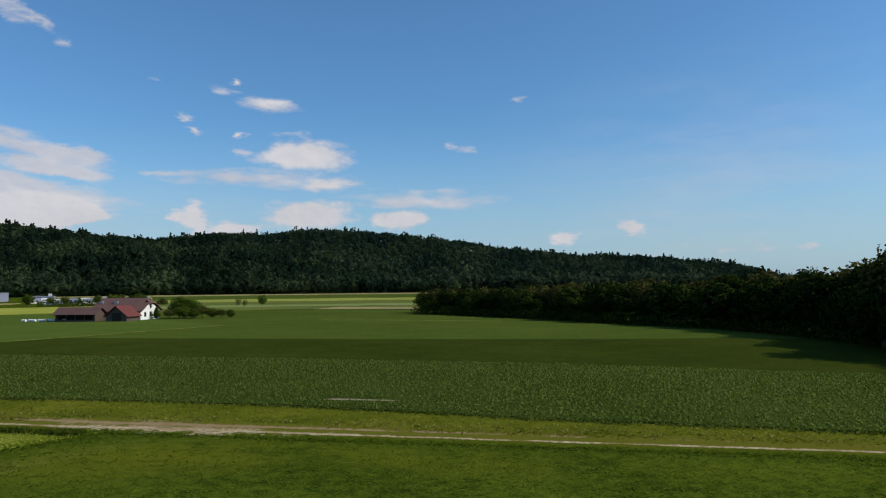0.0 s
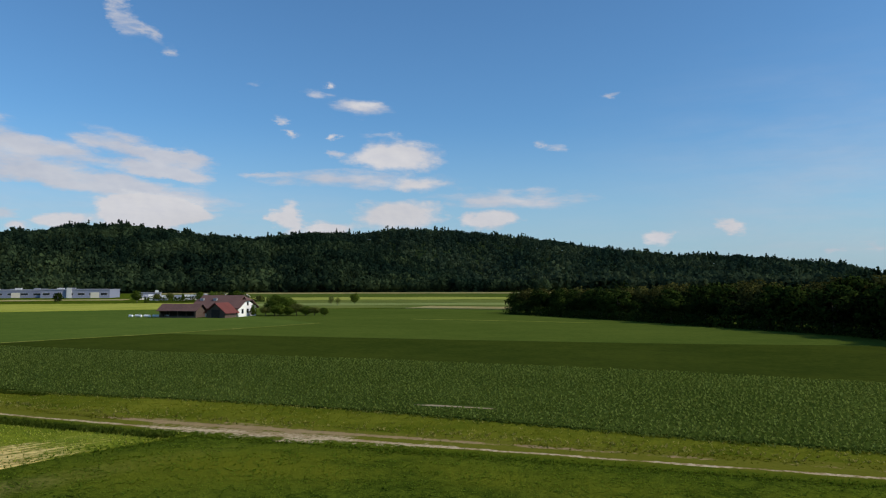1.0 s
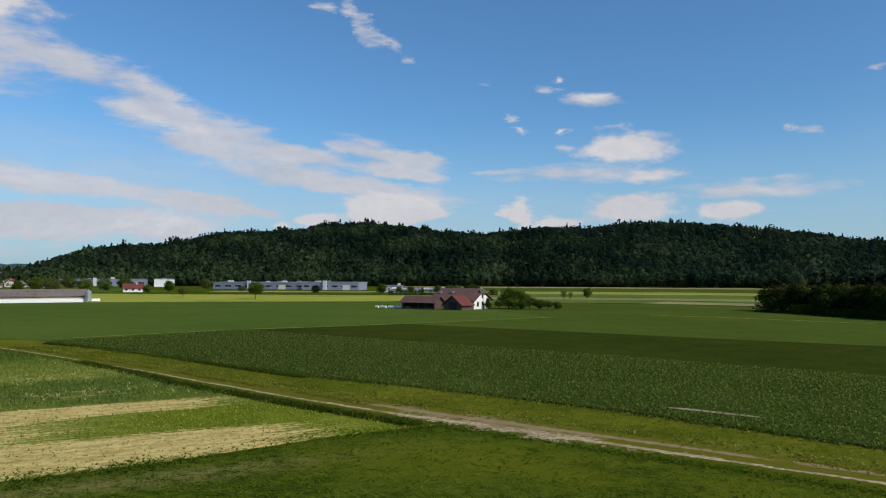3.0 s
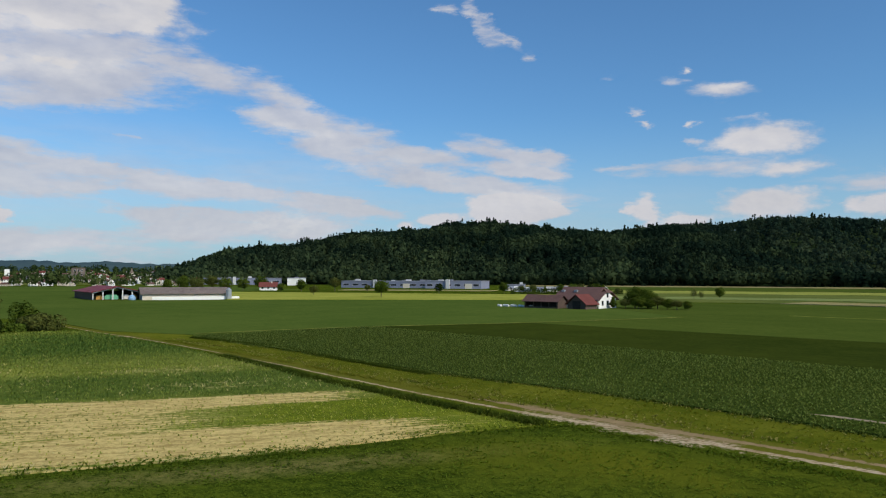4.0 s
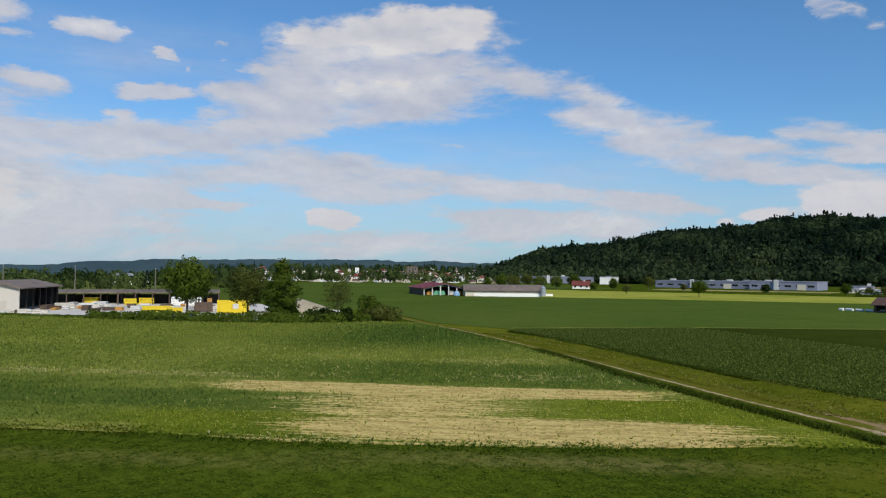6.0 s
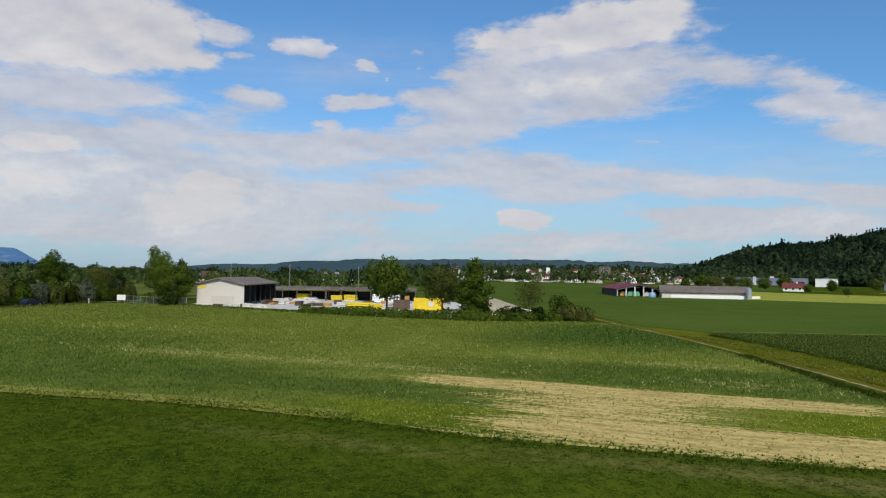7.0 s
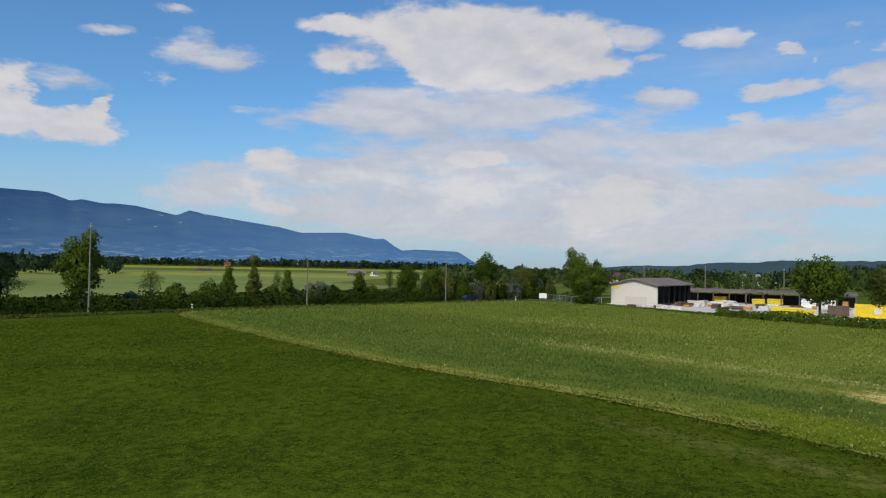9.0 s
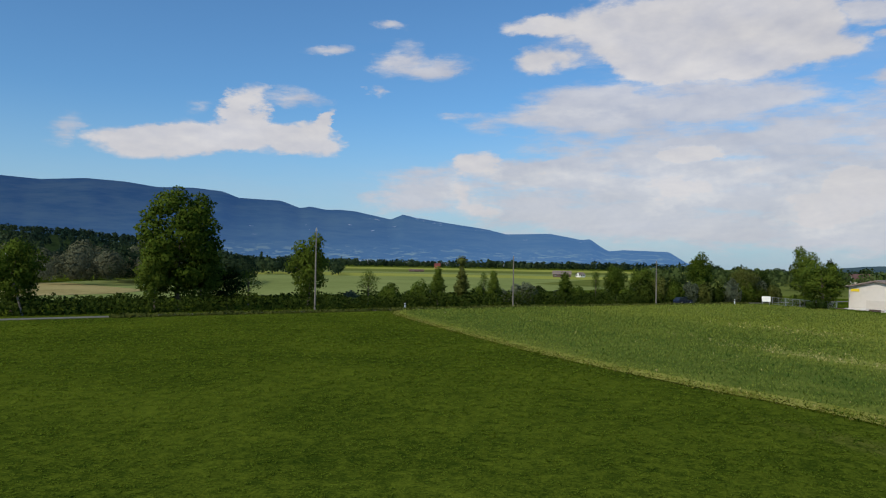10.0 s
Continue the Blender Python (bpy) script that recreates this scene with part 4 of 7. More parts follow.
def hill(name, table, r0, r1, tree_h, material, label, category="wooded hill", step=0.5, rings=8, back=1.25, amp=0.12, rise=None, rough=0.0):
    """A ridge between the distances r0 and r1 whose skyline follows elevations over azimuth."""
    a0, a1 = table[0][0], table[-1][0]
    n = int((a1 - a0) / step) + 1
    verts, faces = [], []
    for i in range(n):
        az = a0 + i * step
        top = max(0.0, 8.6 + math.tan(radians(elevation(az, table) + rough * (noise.noise((az * 0.35, 0, 1)) + 0.5 * noise.noise((az * 1.7, 3, 1))))) * r1 - tree_h)
        for j in range(rings + 2):
            if j <= rings:
                t = j / rings
                r, z = r0 + (r1 - r0) * t, top * (t ** rise if rise else (t * t * (3 - 2 * t)) ** 0.85)
                z *= 1 + amp * noise.noise((az * 0.18, t * 2.2, r1 * 0.01)) * math.sin(t * math.pi) * 2
                z *= 1 + amp * noise.noise((az * 0.7, t * 1.5, 4.0)) * math.sin(t * math.pi) * 0.8
            else:
                r, z = r1 * back, -2
            verts.append((-math.sin(radians(az)) * r, math.cos(radians(az)) * r, z - 0.05))
    m = rings + 2
    for i in range(n - 1):
        for j in range(m - 1):
            faces += [i * m + j, i * m + m + j, i * m + m + j + 1, i * m + j + 1]
    me = mesh_from(name, np.array(verts), 4, np.array(faces))
    me.materials.append(material)
    me.polygons.foreach_set("use_smooth", [True] * len(me.polygons))
    ob = tagged(new(name, me), label, category, kind="structure")

    def height(az, t):
        u = np.clip((az - a0) / step, 0, n - 1.001)
        w = np.clip(t * rings, 0, rings - 1e-4)
        i, j = u.astype(int), w.astype(int)
        fu, fw = u - i, w - j
        z = np.array([v[2] for v in verts]).reshape(n, m)
        return (z[i, j] * (1 - fu) + z[i + 1, j] * fu) * (1 - fw) + (z[i, j + 1] * (1 - fu) + z[i + 1, j + 1] * fu) * fw
    return ob, height


def wood_on(name, height, a0, a1, r0, r1, count, size, material, label, seed, conifers=0.25, leaves=26, t0=0.0, crest=0.22, tall=1.0, light=None):
    """Trees over a hill in stands of one kind, each a heap of leaf clumps; some stands are pointed conifers."""
    rng = np.random.default_rng(seed)
    az = rng.uniform(a0, a1, count)
    t = t0 + (1 - t0) * rng.uniform(0, 1, count) ** 0.8
    ncrest = int(count * crest)
    t[:ncrest] = rng.uniform(0.9, 1.0, ncrest)
    nfoot = int(count * 0.12)
    t[ncrest:ncrest + nfoot] = t0 + rng.uniform(0, 0.03, nfoot)
    r = r0 + (r1 - r0) * t
    z = height(az, t)
    base = np.stack([-np.sin(np.radians(az)) * r, np.cos(np.radians(az)) * r, z], 1)
    stand = np.array([noise.noise((a * 0.16, b * 5.0, seed * 0.7)) + 0.5 * noise.noise((a * 0.55, b * 11.0, seed * 0.3)) for a, b in zip(az, t)])
    clear = np.array([noise.noise((a * 0.30, b * 4.0, seed + 9.0)) for a, b in zip(az, t)])
    share = conifers * np.clip(1.0 + 3.2 * stand, 0.05, 3.2)
    group_up = (t > 0.9) & (np.array([noise.noise((a * 0.9, seed, 0)) for a in az]) > 0.15)
    share = np.where(t > 0.9, np.where(group_up, 0.75, 0.10), share)
    needles = np.random.default_rng(seed + 500).uniform(0, 1, count) < share
    for con in (False, True):
        pick = needles if con else ~needles
        b = base[pick]
        k = len(b)
        if not k:
            continue
        nl = leaves if not con else int(leaves * 0.9)
        hgt = size * rng.uniform(0.72, 1.18, k) * (1.18 if con else 1.0) * tall * (1 + 0.35 * np.clip(stand[pick], -0.5, 0.7)) * np.where(group_up[pick], 1.12, 1.0)
        wid = hgt * (rng.uniform(0.16, 0.23, k) if con else rng.uniform(0.30, 0.46, k))
        tt = t[pick]
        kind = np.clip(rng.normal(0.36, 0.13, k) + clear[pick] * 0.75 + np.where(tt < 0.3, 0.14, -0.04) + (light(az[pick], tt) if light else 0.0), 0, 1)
        u = rng.uniform(0, 1, (k, nl))
        th = rng.uniform(0, math.tau, (k, nl))
        if con:
            hz = u ** 1.3
            rad = (1 - hz) * 0.95 + 0.04
            zc = 0.08 + 0.92 * hz
            nz = np.full_like(u, 0.35)
        else:
            c = 1.72 * u - 0.75
            rad = np.sqrt(1 - c * c) * rng.uniform(0.75, 1.12, (k, nl))
            zc = 0.56 + 0.44 * c * rng.uniform(0.85, 1.1, (k, nl))
            nz = c
        dx, dy = np.cos(th), np.sin(th)
        cen = np.stack([b[:, None, 0] + dx * rad * wid[:, None], b[:, None, 1] + dy * rad * wid[:, None], b[:, None, 2] + zc * hgt[:, None]], 2).reshape(-1, 3)
        outw = np.stack([dx * 1.0, dy * 1.0, nz], 2).reshape(-1, 3)
        sz = np.repeat(wid * (0.46 if con else 0.34) * math.sqrt(36.0 / leaves), nl)
        v, f = leaf_cloud(cen, outw, sz, rng, 0.35, 0.38)
        me = mesh_from(name, v, 4, f)
        soften(me, outw, v, 0.15)
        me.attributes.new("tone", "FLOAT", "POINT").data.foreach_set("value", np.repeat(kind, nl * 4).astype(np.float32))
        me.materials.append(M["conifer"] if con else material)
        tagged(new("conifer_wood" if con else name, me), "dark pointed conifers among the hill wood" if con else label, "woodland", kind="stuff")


NEAR_RIDGE = [(-2, -0.6), (3, 0.3), (8, 1.7), (12, 2.9), (15, 3.6), (17.5, 4.0), (19.7, 3.5), (24.3, 3.8), (28.8, 4.2), (31.3, 4.3), (35.1, 3.95), (41.5, 3.4), (46.4, 2.45), (51.6, 1.8), (53.8, 0.9), (56, -0.4)]
FAR_RIDGE = [(-26, -0.3), (-24.5, 0.5), (-21.8, 1.25), (-17, 1.7), (-11.9, 2.05), (-10.6, 1.75), (-9.5, 2.1), (-3.4, 2.85), (3.7, 3.75), (8, 4.15), (12, 4.0), (17, 3.9), (24, 3.0)]
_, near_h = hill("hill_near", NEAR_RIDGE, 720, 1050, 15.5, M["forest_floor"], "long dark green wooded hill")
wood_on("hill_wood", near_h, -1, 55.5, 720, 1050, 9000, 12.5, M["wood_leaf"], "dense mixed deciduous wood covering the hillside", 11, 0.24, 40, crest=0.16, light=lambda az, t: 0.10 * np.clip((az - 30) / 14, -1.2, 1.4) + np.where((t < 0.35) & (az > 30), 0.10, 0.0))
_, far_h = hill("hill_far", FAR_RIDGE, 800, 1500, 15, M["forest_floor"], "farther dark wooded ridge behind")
wood_on("far_wood", far_h, -25.5, 23, 800, 1500, 6000, 14.5, M["wood_far"], "dense wood on the farther ridge", 12, 0.14, 36, crest=0.16)

WEST = [(52, 0.7), (57, 0.85), (62, 0.92), (70, 0.95), (76, 0.8), (80, 0.85), (85, 0.5), (92, 0.15), (96, -0.2)]
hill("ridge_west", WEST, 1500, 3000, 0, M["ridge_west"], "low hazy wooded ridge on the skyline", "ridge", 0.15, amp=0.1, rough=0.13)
MOUNT = [(101, -0.1), (102.3, 0.3), (103.64, 1.14), (106.92, 1.25), (108.07, 1.14), (108.76, 1.56), (109.44, 2.06), (110.11, 1.99), (111.65, 2.29), (112.52, 2.44), (115.86, 2.35), (117.47, 2.73), (120.36, 3.14), (122.87, 3.53), (124.02, 3.76), (124.9, 3.36), (127.69, 3.93), (128.94, 4.02), (129.94, 3.99), (131.18, 4.21), (131.91, 4.06), (133.39, 4.58), (136.51, 4.68), (137.69, 5.12), (139.77, 5.29), (142.25, 5.21), (144.43, 5.48), (146.95, 5.57), (149.76, 5.31), (152, 5.4), (158, 5.6), (170, 5.2), (185, 4.6)]
_, mount_h = hill("mountain", MOUNT, 2600, 4000, 0, M["mountain"], "long blue wooded mountain with haze as glow chain", "mountain", 0.25, 14, 1.1, 0.07, 1.5)
FOOT = [(133, -0.4), (137, 0.4), (140, 1.0), (144, 1.55), (148, 1.9), (152, 2.2), (160, 2.3), (172, 1.2)]
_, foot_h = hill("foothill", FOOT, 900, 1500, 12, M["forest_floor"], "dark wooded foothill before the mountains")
wood_on("foothill_wood", foot_h, 134, 165, 900, 1500, 1500, 12, M["wood_far"], "dark wood on the foothill", 14, 0.0, 24)


# ---- trees ----
def tree_meshes(seed, high, wide, lobes, leaf, count, trunk_h=0.22, tip=0.0, limbs=6, dome=False):
    """Trunk with limbs, and a crown of leaf clumps on several lobes, for a tree of that height and width."""
    rng = np.random.default_rng(seed)
    bm = bmesh.new()
    r = 0.022 * high
    top = Vector((rng.normal(0, 0.02) * high, rng.normal(0, 0.02) * high, high * 0.72))
    knee = Vector((rng.normal(0, 0.01) * high, rng.normal(0, 0.01) * high, high * trunk_h * 1.3))
    tube(bm, (0, 0, -0.2), (0, 0, high * 0.03), r * 1.6, r * 1.1, 9)
    tube(bm, (0, 0, high * 0.03), knee, r * 1.1, r * 0.8, 9)
    tube(bm, knee, top, r * 0.8, r * 0.25, 7)
    cen, rad = [], []
    mid_z, half_z = high * (1 + trunk_h) / 2, high * (1 - trunk_h) / 2
    for i in range(lobes):
        a = i * 2.4 + rng.uniform(-0.5, 0.5)
        if tip:
            u = (i + 0.5) / lobes
            zz = high * (trunk_h + 0.12 + (0.80 - trunk_h - 0.12) * u)
            spread = math.sin(math.pi * min(0.97, 0.22 + 0.68 * u)) * (1 - tip * u)
            rr = wide * 0.5 * (0.42 + 0.22 * rng.uniform()) * (1 - 0.25 * u) * (1 - tip * u * 0.55)
            off = max(0.0, wide * 0.5 * spread - rr * 0.9)
        else:
            c = 1.9 * (i + 0.5) / lobes - 0.95
            k = rng.uniform(0.86, 1.10)
            rr = wide * 0.5 * rng.uniform(0.36, 0.50) * min(1.0, math.sqrt(15 / lobes))
            zz = mid_z + c * (half_z - rr * 0.75) * (1.0 if dome else k)
            off = math.sqrt(1 - c * c) * max(0.0, wide * 0.5 - rr * 0.85) * (k if dome else rng.uniform(0.6, 1.2))
        cen.append(np.array([math.cos(a) * off, math.sin(a) * off, zz]))
        rad.append(rr)
    cen.append(np.array([top.x, top.y, high * (0.86 if tip else 0.5 + trunk_h / 2)]))
    rad.append(high * 0.14 * (1 - tip * 0.4) if tip else min(wide * 0.36, half_z * 0.7))
    for i in range(0, min(limbs, lobes)):
        c = Vector(cen[int(i * lobes / max(1, limbs))])
        s = knee.lerp(top, 0.08 + 0.6 * i / max(1, limbs))
        m = s.lerp(c, 0.5) + Vector((0, 0, 0.03 * high))
        tube(bm, s, m, r * 0.42, r * 0.26, 5)
        tube(bm, m, c, r * 0.26, r * 0.08, 5)
    pts, outs = [], []
    area = sum(q * q for q in rad)
    for c, q in zip(cen, rad):
        k = int(count * q * q / area)
        d = rng.normal(0, 1, (k, 3))
        d /= np.linalg.norm(d, axis=1, keepdims=True)
        lump = 1 + 0.22 * np.sin(d[:, :1] * 5 + seed) * np.cos(d[:, 1:2] * 6) + 0.15 * np.sin(d[:, 2:] * 9)
        e = d * np.array([1, 1, 0.85]) * q * lump * (rng.uniform(0.25, 1.08, (k, 1)) ** 0.45)
        pts.append(c + e)
        outs.append(d)
    pts, outs = np.concatenate(pts), np.concatenate(outs)
    pts[:, 2] = np.maximum(pts[:, 2], high * 0.06)
    v, f = leaf_cloud(pts, outs, np.full(len(pts), leaf), rng)
    me = mesh_from("crown", v, 4, f)
    mid = np.array([0, 0, high * 0.5])
    soften(me, outs + (pts - mid) / high * 1.2, v, 0.3)
    return bm, me


def make_tree(seed, high, wide, lobes, leaf, count, material, label, m, category="tree", trunk_h=0.22, tip=0.0, group="", limbs=6, dome=False):
    bm, crown = tree_meshes(seed, high, wide, lobes, leaf, count, trunk_h, tip, limbs, dome)
    crown.materials.append(material)
    t = thing("tree", label, category, m, group)
    part("trunk", bm, M["bark"], t)
    part("crown", crown, None, t)
    return t


def place(x, y, s=1.0, turn=0.0, sz=None):
    return Matrix.Translation((x, y, 0)) @ Matrix.Rotation(radians(turn), 4, "Z") @ Matrix.Diagonal((s, s, sz or s, 1))


# patterns, each 10 m high, from which the rest are copied
TREE = {}


def pattern(key, *args, **kw):
    TREE[key] = (args, kw, [])


def tree(key, x, y, high, label, wide=1.0, turn=None, group="", material=None):
    """A tree of a pattern at its place; the first one of each pattern is built, the others are copies."""
    args, kw, made = TREE[key]
    s = high / 10.0
    turn = (x * 37.0 + y * 17.0) % 360 if turn is None else turn
    m = Matrix.Translation((x, y, 0)) @ Matrix.Rotation(radians(turn), 4, "Z") @ Matrix.Diagonal((s * wide, s * wide, s, 1))
    if made:
        f = made[0].matrix_world.to_scale()
        t = copy_thing(made[0], m @ Matrix.Diagonal((1 / f.x, 1 / f.y, 1 / f.z, 1)))
    else:
        t = make_tree(*args, label, m, **kw)
        made.append(t)
    return tagged(t, label, "tree", group)


pattern("round", 1, 10, 8.2, 12, 0.185, 7600, M["leaf_a"], trunk_h=0.1, dome=True)
pattern("broad", 10, 10, 9.2, 15, 0.185, 9000, M["leaf_a"], trunk_h=0.24, dome=True)
pattern("tall", 2, 10, 6.4, 13, 0.17, 6600, M["leaf_a"], trunk_h=0.1)
pattern("olive", 3, 10, 9.0, 13, 0.18, 6600, M["leaf_b"], trunk_h=0.22, dome=True)
pattern("airy", 13, 10, 9.0, 11, 0.17, 2600, M["leaf_b"], trunk_h=0.14, dome=True, limbs=9)
pattern("narrow", 4, 10, 6.2, 11, 0.17, 6600, M["leaf_a"], trunk_h=0.06, tip=0.3)
pattern("spruce", 5, 10, 4.0, 16, 0.15, 4600, M["leaf_b"], trunk_h=0.02, tip=0.80, limbs=3)
pattern("thin", 7, 10, 6.0, 9, 0.15, 1500, M["leaf_a"], trunk_h=0.18, limbs=8)
pattern("wood_round", 11, 10, 8.6, 11, 0.26, 3000, M["leaf_e"], trunk_h=0.08, dome=True)
pattern("wood_tall", 12, 10, 7.6, 11, 0.26, 3000, M["leaf_e"], trunk_h=0.08)
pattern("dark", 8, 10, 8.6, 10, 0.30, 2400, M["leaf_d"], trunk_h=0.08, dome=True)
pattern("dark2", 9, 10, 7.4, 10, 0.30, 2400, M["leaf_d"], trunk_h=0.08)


def bush(x, y, high, wide, material, label, seed, group=""):
    """A shrub: stems and leaf clumps down to the ground."""
    rng = np.random.default_rng(seed)
    ps, ds = [], []
    lobes = 7
    for i in range(lobes):
        a = i * 2.4 + seed
        q = 0.0 if i == 0 else math.sqrt((i + 0.3) / lobes) * 0.62
        rad = rng.uniform(0.40, 0.55) * (1 - 0.25 * q)
        low = rng.uniform(0.25, 0.5) if i else 0.5
        k = int((260 + 110 * wide * high) / lobes)
        d = rng.normal(0, 1, (k, 3))
        d /= np.linalg.norm(d, axis=1, keepdims=True)
        e = d * rad * rng.uniform(0.55, 1.06, (k, 1)) ** 0.5 + np.array([math.cos(a) * q, math.sin(a) * q, low])
        e[:, 2] = np.abs(e[:, 2])
        ps.append(e * np.array([wide / 2, wide / 2, high]))
        ds.append(d + np.array([0, 0, 0.25]))
    p, d = np.concatenate(ps), np.concatenate(ds)
    v, f = leaf_cloud(p, d, np.full(len(p), 0.18), rng)
    me = mesh_from("foliage", v, 4, f)
    soften(me, d, v, 0.4)
    me.materials.append(material)
    t = thing("bush", label, "bush", place(x, y), group)
    for i in range(3):
        a = i * 2.1 + seed
        bm = bmesh.new()
        tube(bm, (0.1 * math.cos(a), 0.1 * math.sin(a), -0.1), (wide * 0.22 * math.cos(a), wide * 0.22 * math.sin(a), high * 0.7), 0.05, 0.015, 5)
        part("stem", bm, M["bark"], t)
    part("foliage", me, None, t)
    return t


def hedge(name, line, high, wide, material, label, seed, per_m=42):
    """A hedge along a line: one body of leaf clumps with an uneven top."""
    rng = np.random.default_rng(seed)
    pts = smooth_line(line, 1.0)
    cs, os_ = [], []
    for i, p in enumerate(pts[:-1]):
        hh = high * (0.8 + 0.35 * noise.noise((p.x * 0.12, p.y * 0.12, seed)) + 0.3 * noise.noise((p.x * 0.5, p.y * 0.5, seed)))
        k = int(per_m * 1.5)
        u, w = rng.uniform(-1, 1, k), rng.uniform(0.02, 1, k)
        side = (pts[i + 1] - p).normalized()
        across = Vector((-side.y, side.x))
        s = rng.uniform(0, (pts[i + 1] - p).length, k)
        keep = np.abs(u) ** 3 + w ** 3 < 1.15
        x = p.x + side.x * s + across.x * u * wide / 2
        y = p.y + side.y * s + across.y * u * wide / 2
        cs.append(np.stack([x, y, w * hh], 1)[keep])
        os_.append(np.stack([across.x * u * 1.5, across.y * u * 1.5, w], 1)[keep])
    c, o = np.concatenate(cs), np.concatenate(os_)
    v, f = leaf_cloud(c, o, np.full(len(c), 0.22), rng)
    me = mesh_from(name, v, 4, f)
    soften(me, o, v, 0.45)
    me.materials.append(material)
    return tagged(new(name, me), label, "hedge", kind="stuff")


# ---- buildings ----
def gable_roof(bm, x0, x1, y0, y1, eave, ridge, over=0.5, thick=0.18):
    ym = (y0 + y1) / 2
    k = (ridge - eave) / (ym - y0)
    lo = eave - k * over
    prism(bm, x0 - over, x1 + over, [(y0 - over, lo), (ym, ridge), (y1 + over, lo), (y1 + over, lo + thick), (ym, ridge + thick * 1.2), (y0 - over, lo + thick)])


def gable_walls(bm, x0, x1, y0, y1, eave, ridge):
    prism(bm, x0, x1, [(y0, -0.1), (y1, -0.1), (y1, eave - 0.02), ((y0 + y1) / 2, ridge - 0.03), (y0, eave - 0.02)])


def window(parent, x, y, z, w, h, face):
    """A pane with its frame on a wall that faces +x, -x, +y or -y."""
    d = 0.06
    if face in ("+x", "-x"):
        s = 1 if face == "+x" else -1
        xa, xb = sorted((x, x + s * d))
        fr = boxes((xa, xb, y - w / 2 - 0.08, y + w / 2 + 0.08, z - 0.08, z), (xa, xb, y - w / 2 - 0.08, y + w / 2 + 0.08, z + h, z + h + 0.08), (xa, xb, y - w / 2 - 0.08, y - w / 2, z, z + h), (xa, xb, y + w / 2, y + w / 2 + 0.08, z, z + h))
        xa, xb = sorted((x, x + s * 0.03))
        gl = boxes((xa, xb, y - w / 2, y + w / 2, z, z + h))
    else:
        s = 1 if face == "+y" else -1
        ya, yb = sorted((y, y + s * d))
        fr = boxes((x - w / 2 - 0.08, x + w / 2 + 0.08, ya, yb, z - 0.08, z), (x - w / 2 - 0.08, x + w / 2 + 0.08, ya, yb, z + h, z + h + 0.08), (x - w / 2 - 0.08, x - w / 2, ya, yb, z, z + h), (x + w / 2, x + w / 2 + 0.08, ya, yb, z, z + h))
        ya, yb = sorted((y, y + s * 0.03))
        gl = boxes((x - w / 2, x + w / 2, ya, yb, z, z + h))
    win = part("window", fr, M["white_paint"], parent)
    part("pane", gl, M["glass_dark"], win)
    return win


def house(name, L, W, eave, ridge, wall, roof, label, m, category="house", group="", rows=1, cols=3, chimney=True):
    """A gabled house, ridge along x, windows on the four sides."""
    t = thing(name, label, category, m, group)
    bm = bmesh.new()
    gable_walls(bm, -L / 2, L / 2, -W / 2, W / 2, eave, ridge)
    wl_ = part("wall", bm, M[wall], t)
    bm = bmesh.new()
    gable_roof(bm, -L / 2, L / 2, -W / 2, W / 2, eave, ridge)
    rf = part("roof", bm, M[roof], t)
    if chimney:
        part("chimney", boxes((L * 0.15, L * 0.15 + 0.6, -0.9, -0.3, ridge - 0.9, ridge + 0.7)), M["cream_wall"], rf)
    for r in range(rows):
        z = 0.9 + r * 2.7
        for c in range(cols):
            x = -L / 2 + L * (c + 0.5) / cols
            window(wl_, x, -W / 2, z, 1.1, 1.3, "-y")
        for y in (-W / 4, W / 4):
            window(wl_, L / 2, y, z, 1.1, 1.3, "+x")
            window(wl_, -L / 2, y, z, 1.1, 1.3, "-x")
    return t


# ---- the wood beside the fields ----
def wood_edge():
    rng = random.Random(5)
    line = smooth_line([(-6, 222), (8, 204), (24, 184), (40, 158), (52, 140), (57, 126), (59, 110), (58, 95), (58, 82), (61, 66), (68, 50)], 4.0)
    for i, p in enumerate(line):
        top = float(np.interp(p.y, (50, 100, 107, 125, 140, 222), (15.5, 15.0, 12.4, 11.0, 10.4, 7.4)))
        for row in range(3):
            x = p.x + row * rng.uniform(4.0, 5.5) + rng.uniform(-1.2, 1.2)
            y = p.y + row * rng.uniform(1.0, 3.0) + rng.uniform(-1.5, 1.5)
            h = top * rng.uniform(0.80, 0.98) * (1.0 if row == 0 else 1.08)
            # front row in shade-dark leaves, rows behind lighter for their lit tops
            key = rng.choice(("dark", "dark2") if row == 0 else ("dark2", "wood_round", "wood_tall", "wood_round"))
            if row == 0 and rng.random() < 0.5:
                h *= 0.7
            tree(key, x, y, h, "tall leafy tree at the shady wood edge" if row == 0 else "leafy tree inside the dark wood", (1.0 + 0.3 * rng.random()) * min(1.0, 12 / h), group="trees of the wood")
    return line


wood_line = wood_edge()
# dark body added to fill the shaded inside of the wood
hedge("wood_core", [(0, 222), (14, 204), (30, 184), (46, 158), (58, 140), (63, 126), (66, 108), (68, 90), (70, 70), (76, 52)], 8.5, 7.0, M["leaf_d"], "leafy inside of the wood, darkened for shade", 29, 130)
hedge("undergrowth", [(-8, 218), (6, 201), (22, 181), (38, 155), (50, 138), (55, 125), (58, 108), (59.5, 94), (60.5, 80), (65, 62)], 3.2, 4.0, M["leaf_d"], "undergrowth along the wood edge, darkened for shade", 21, 60)


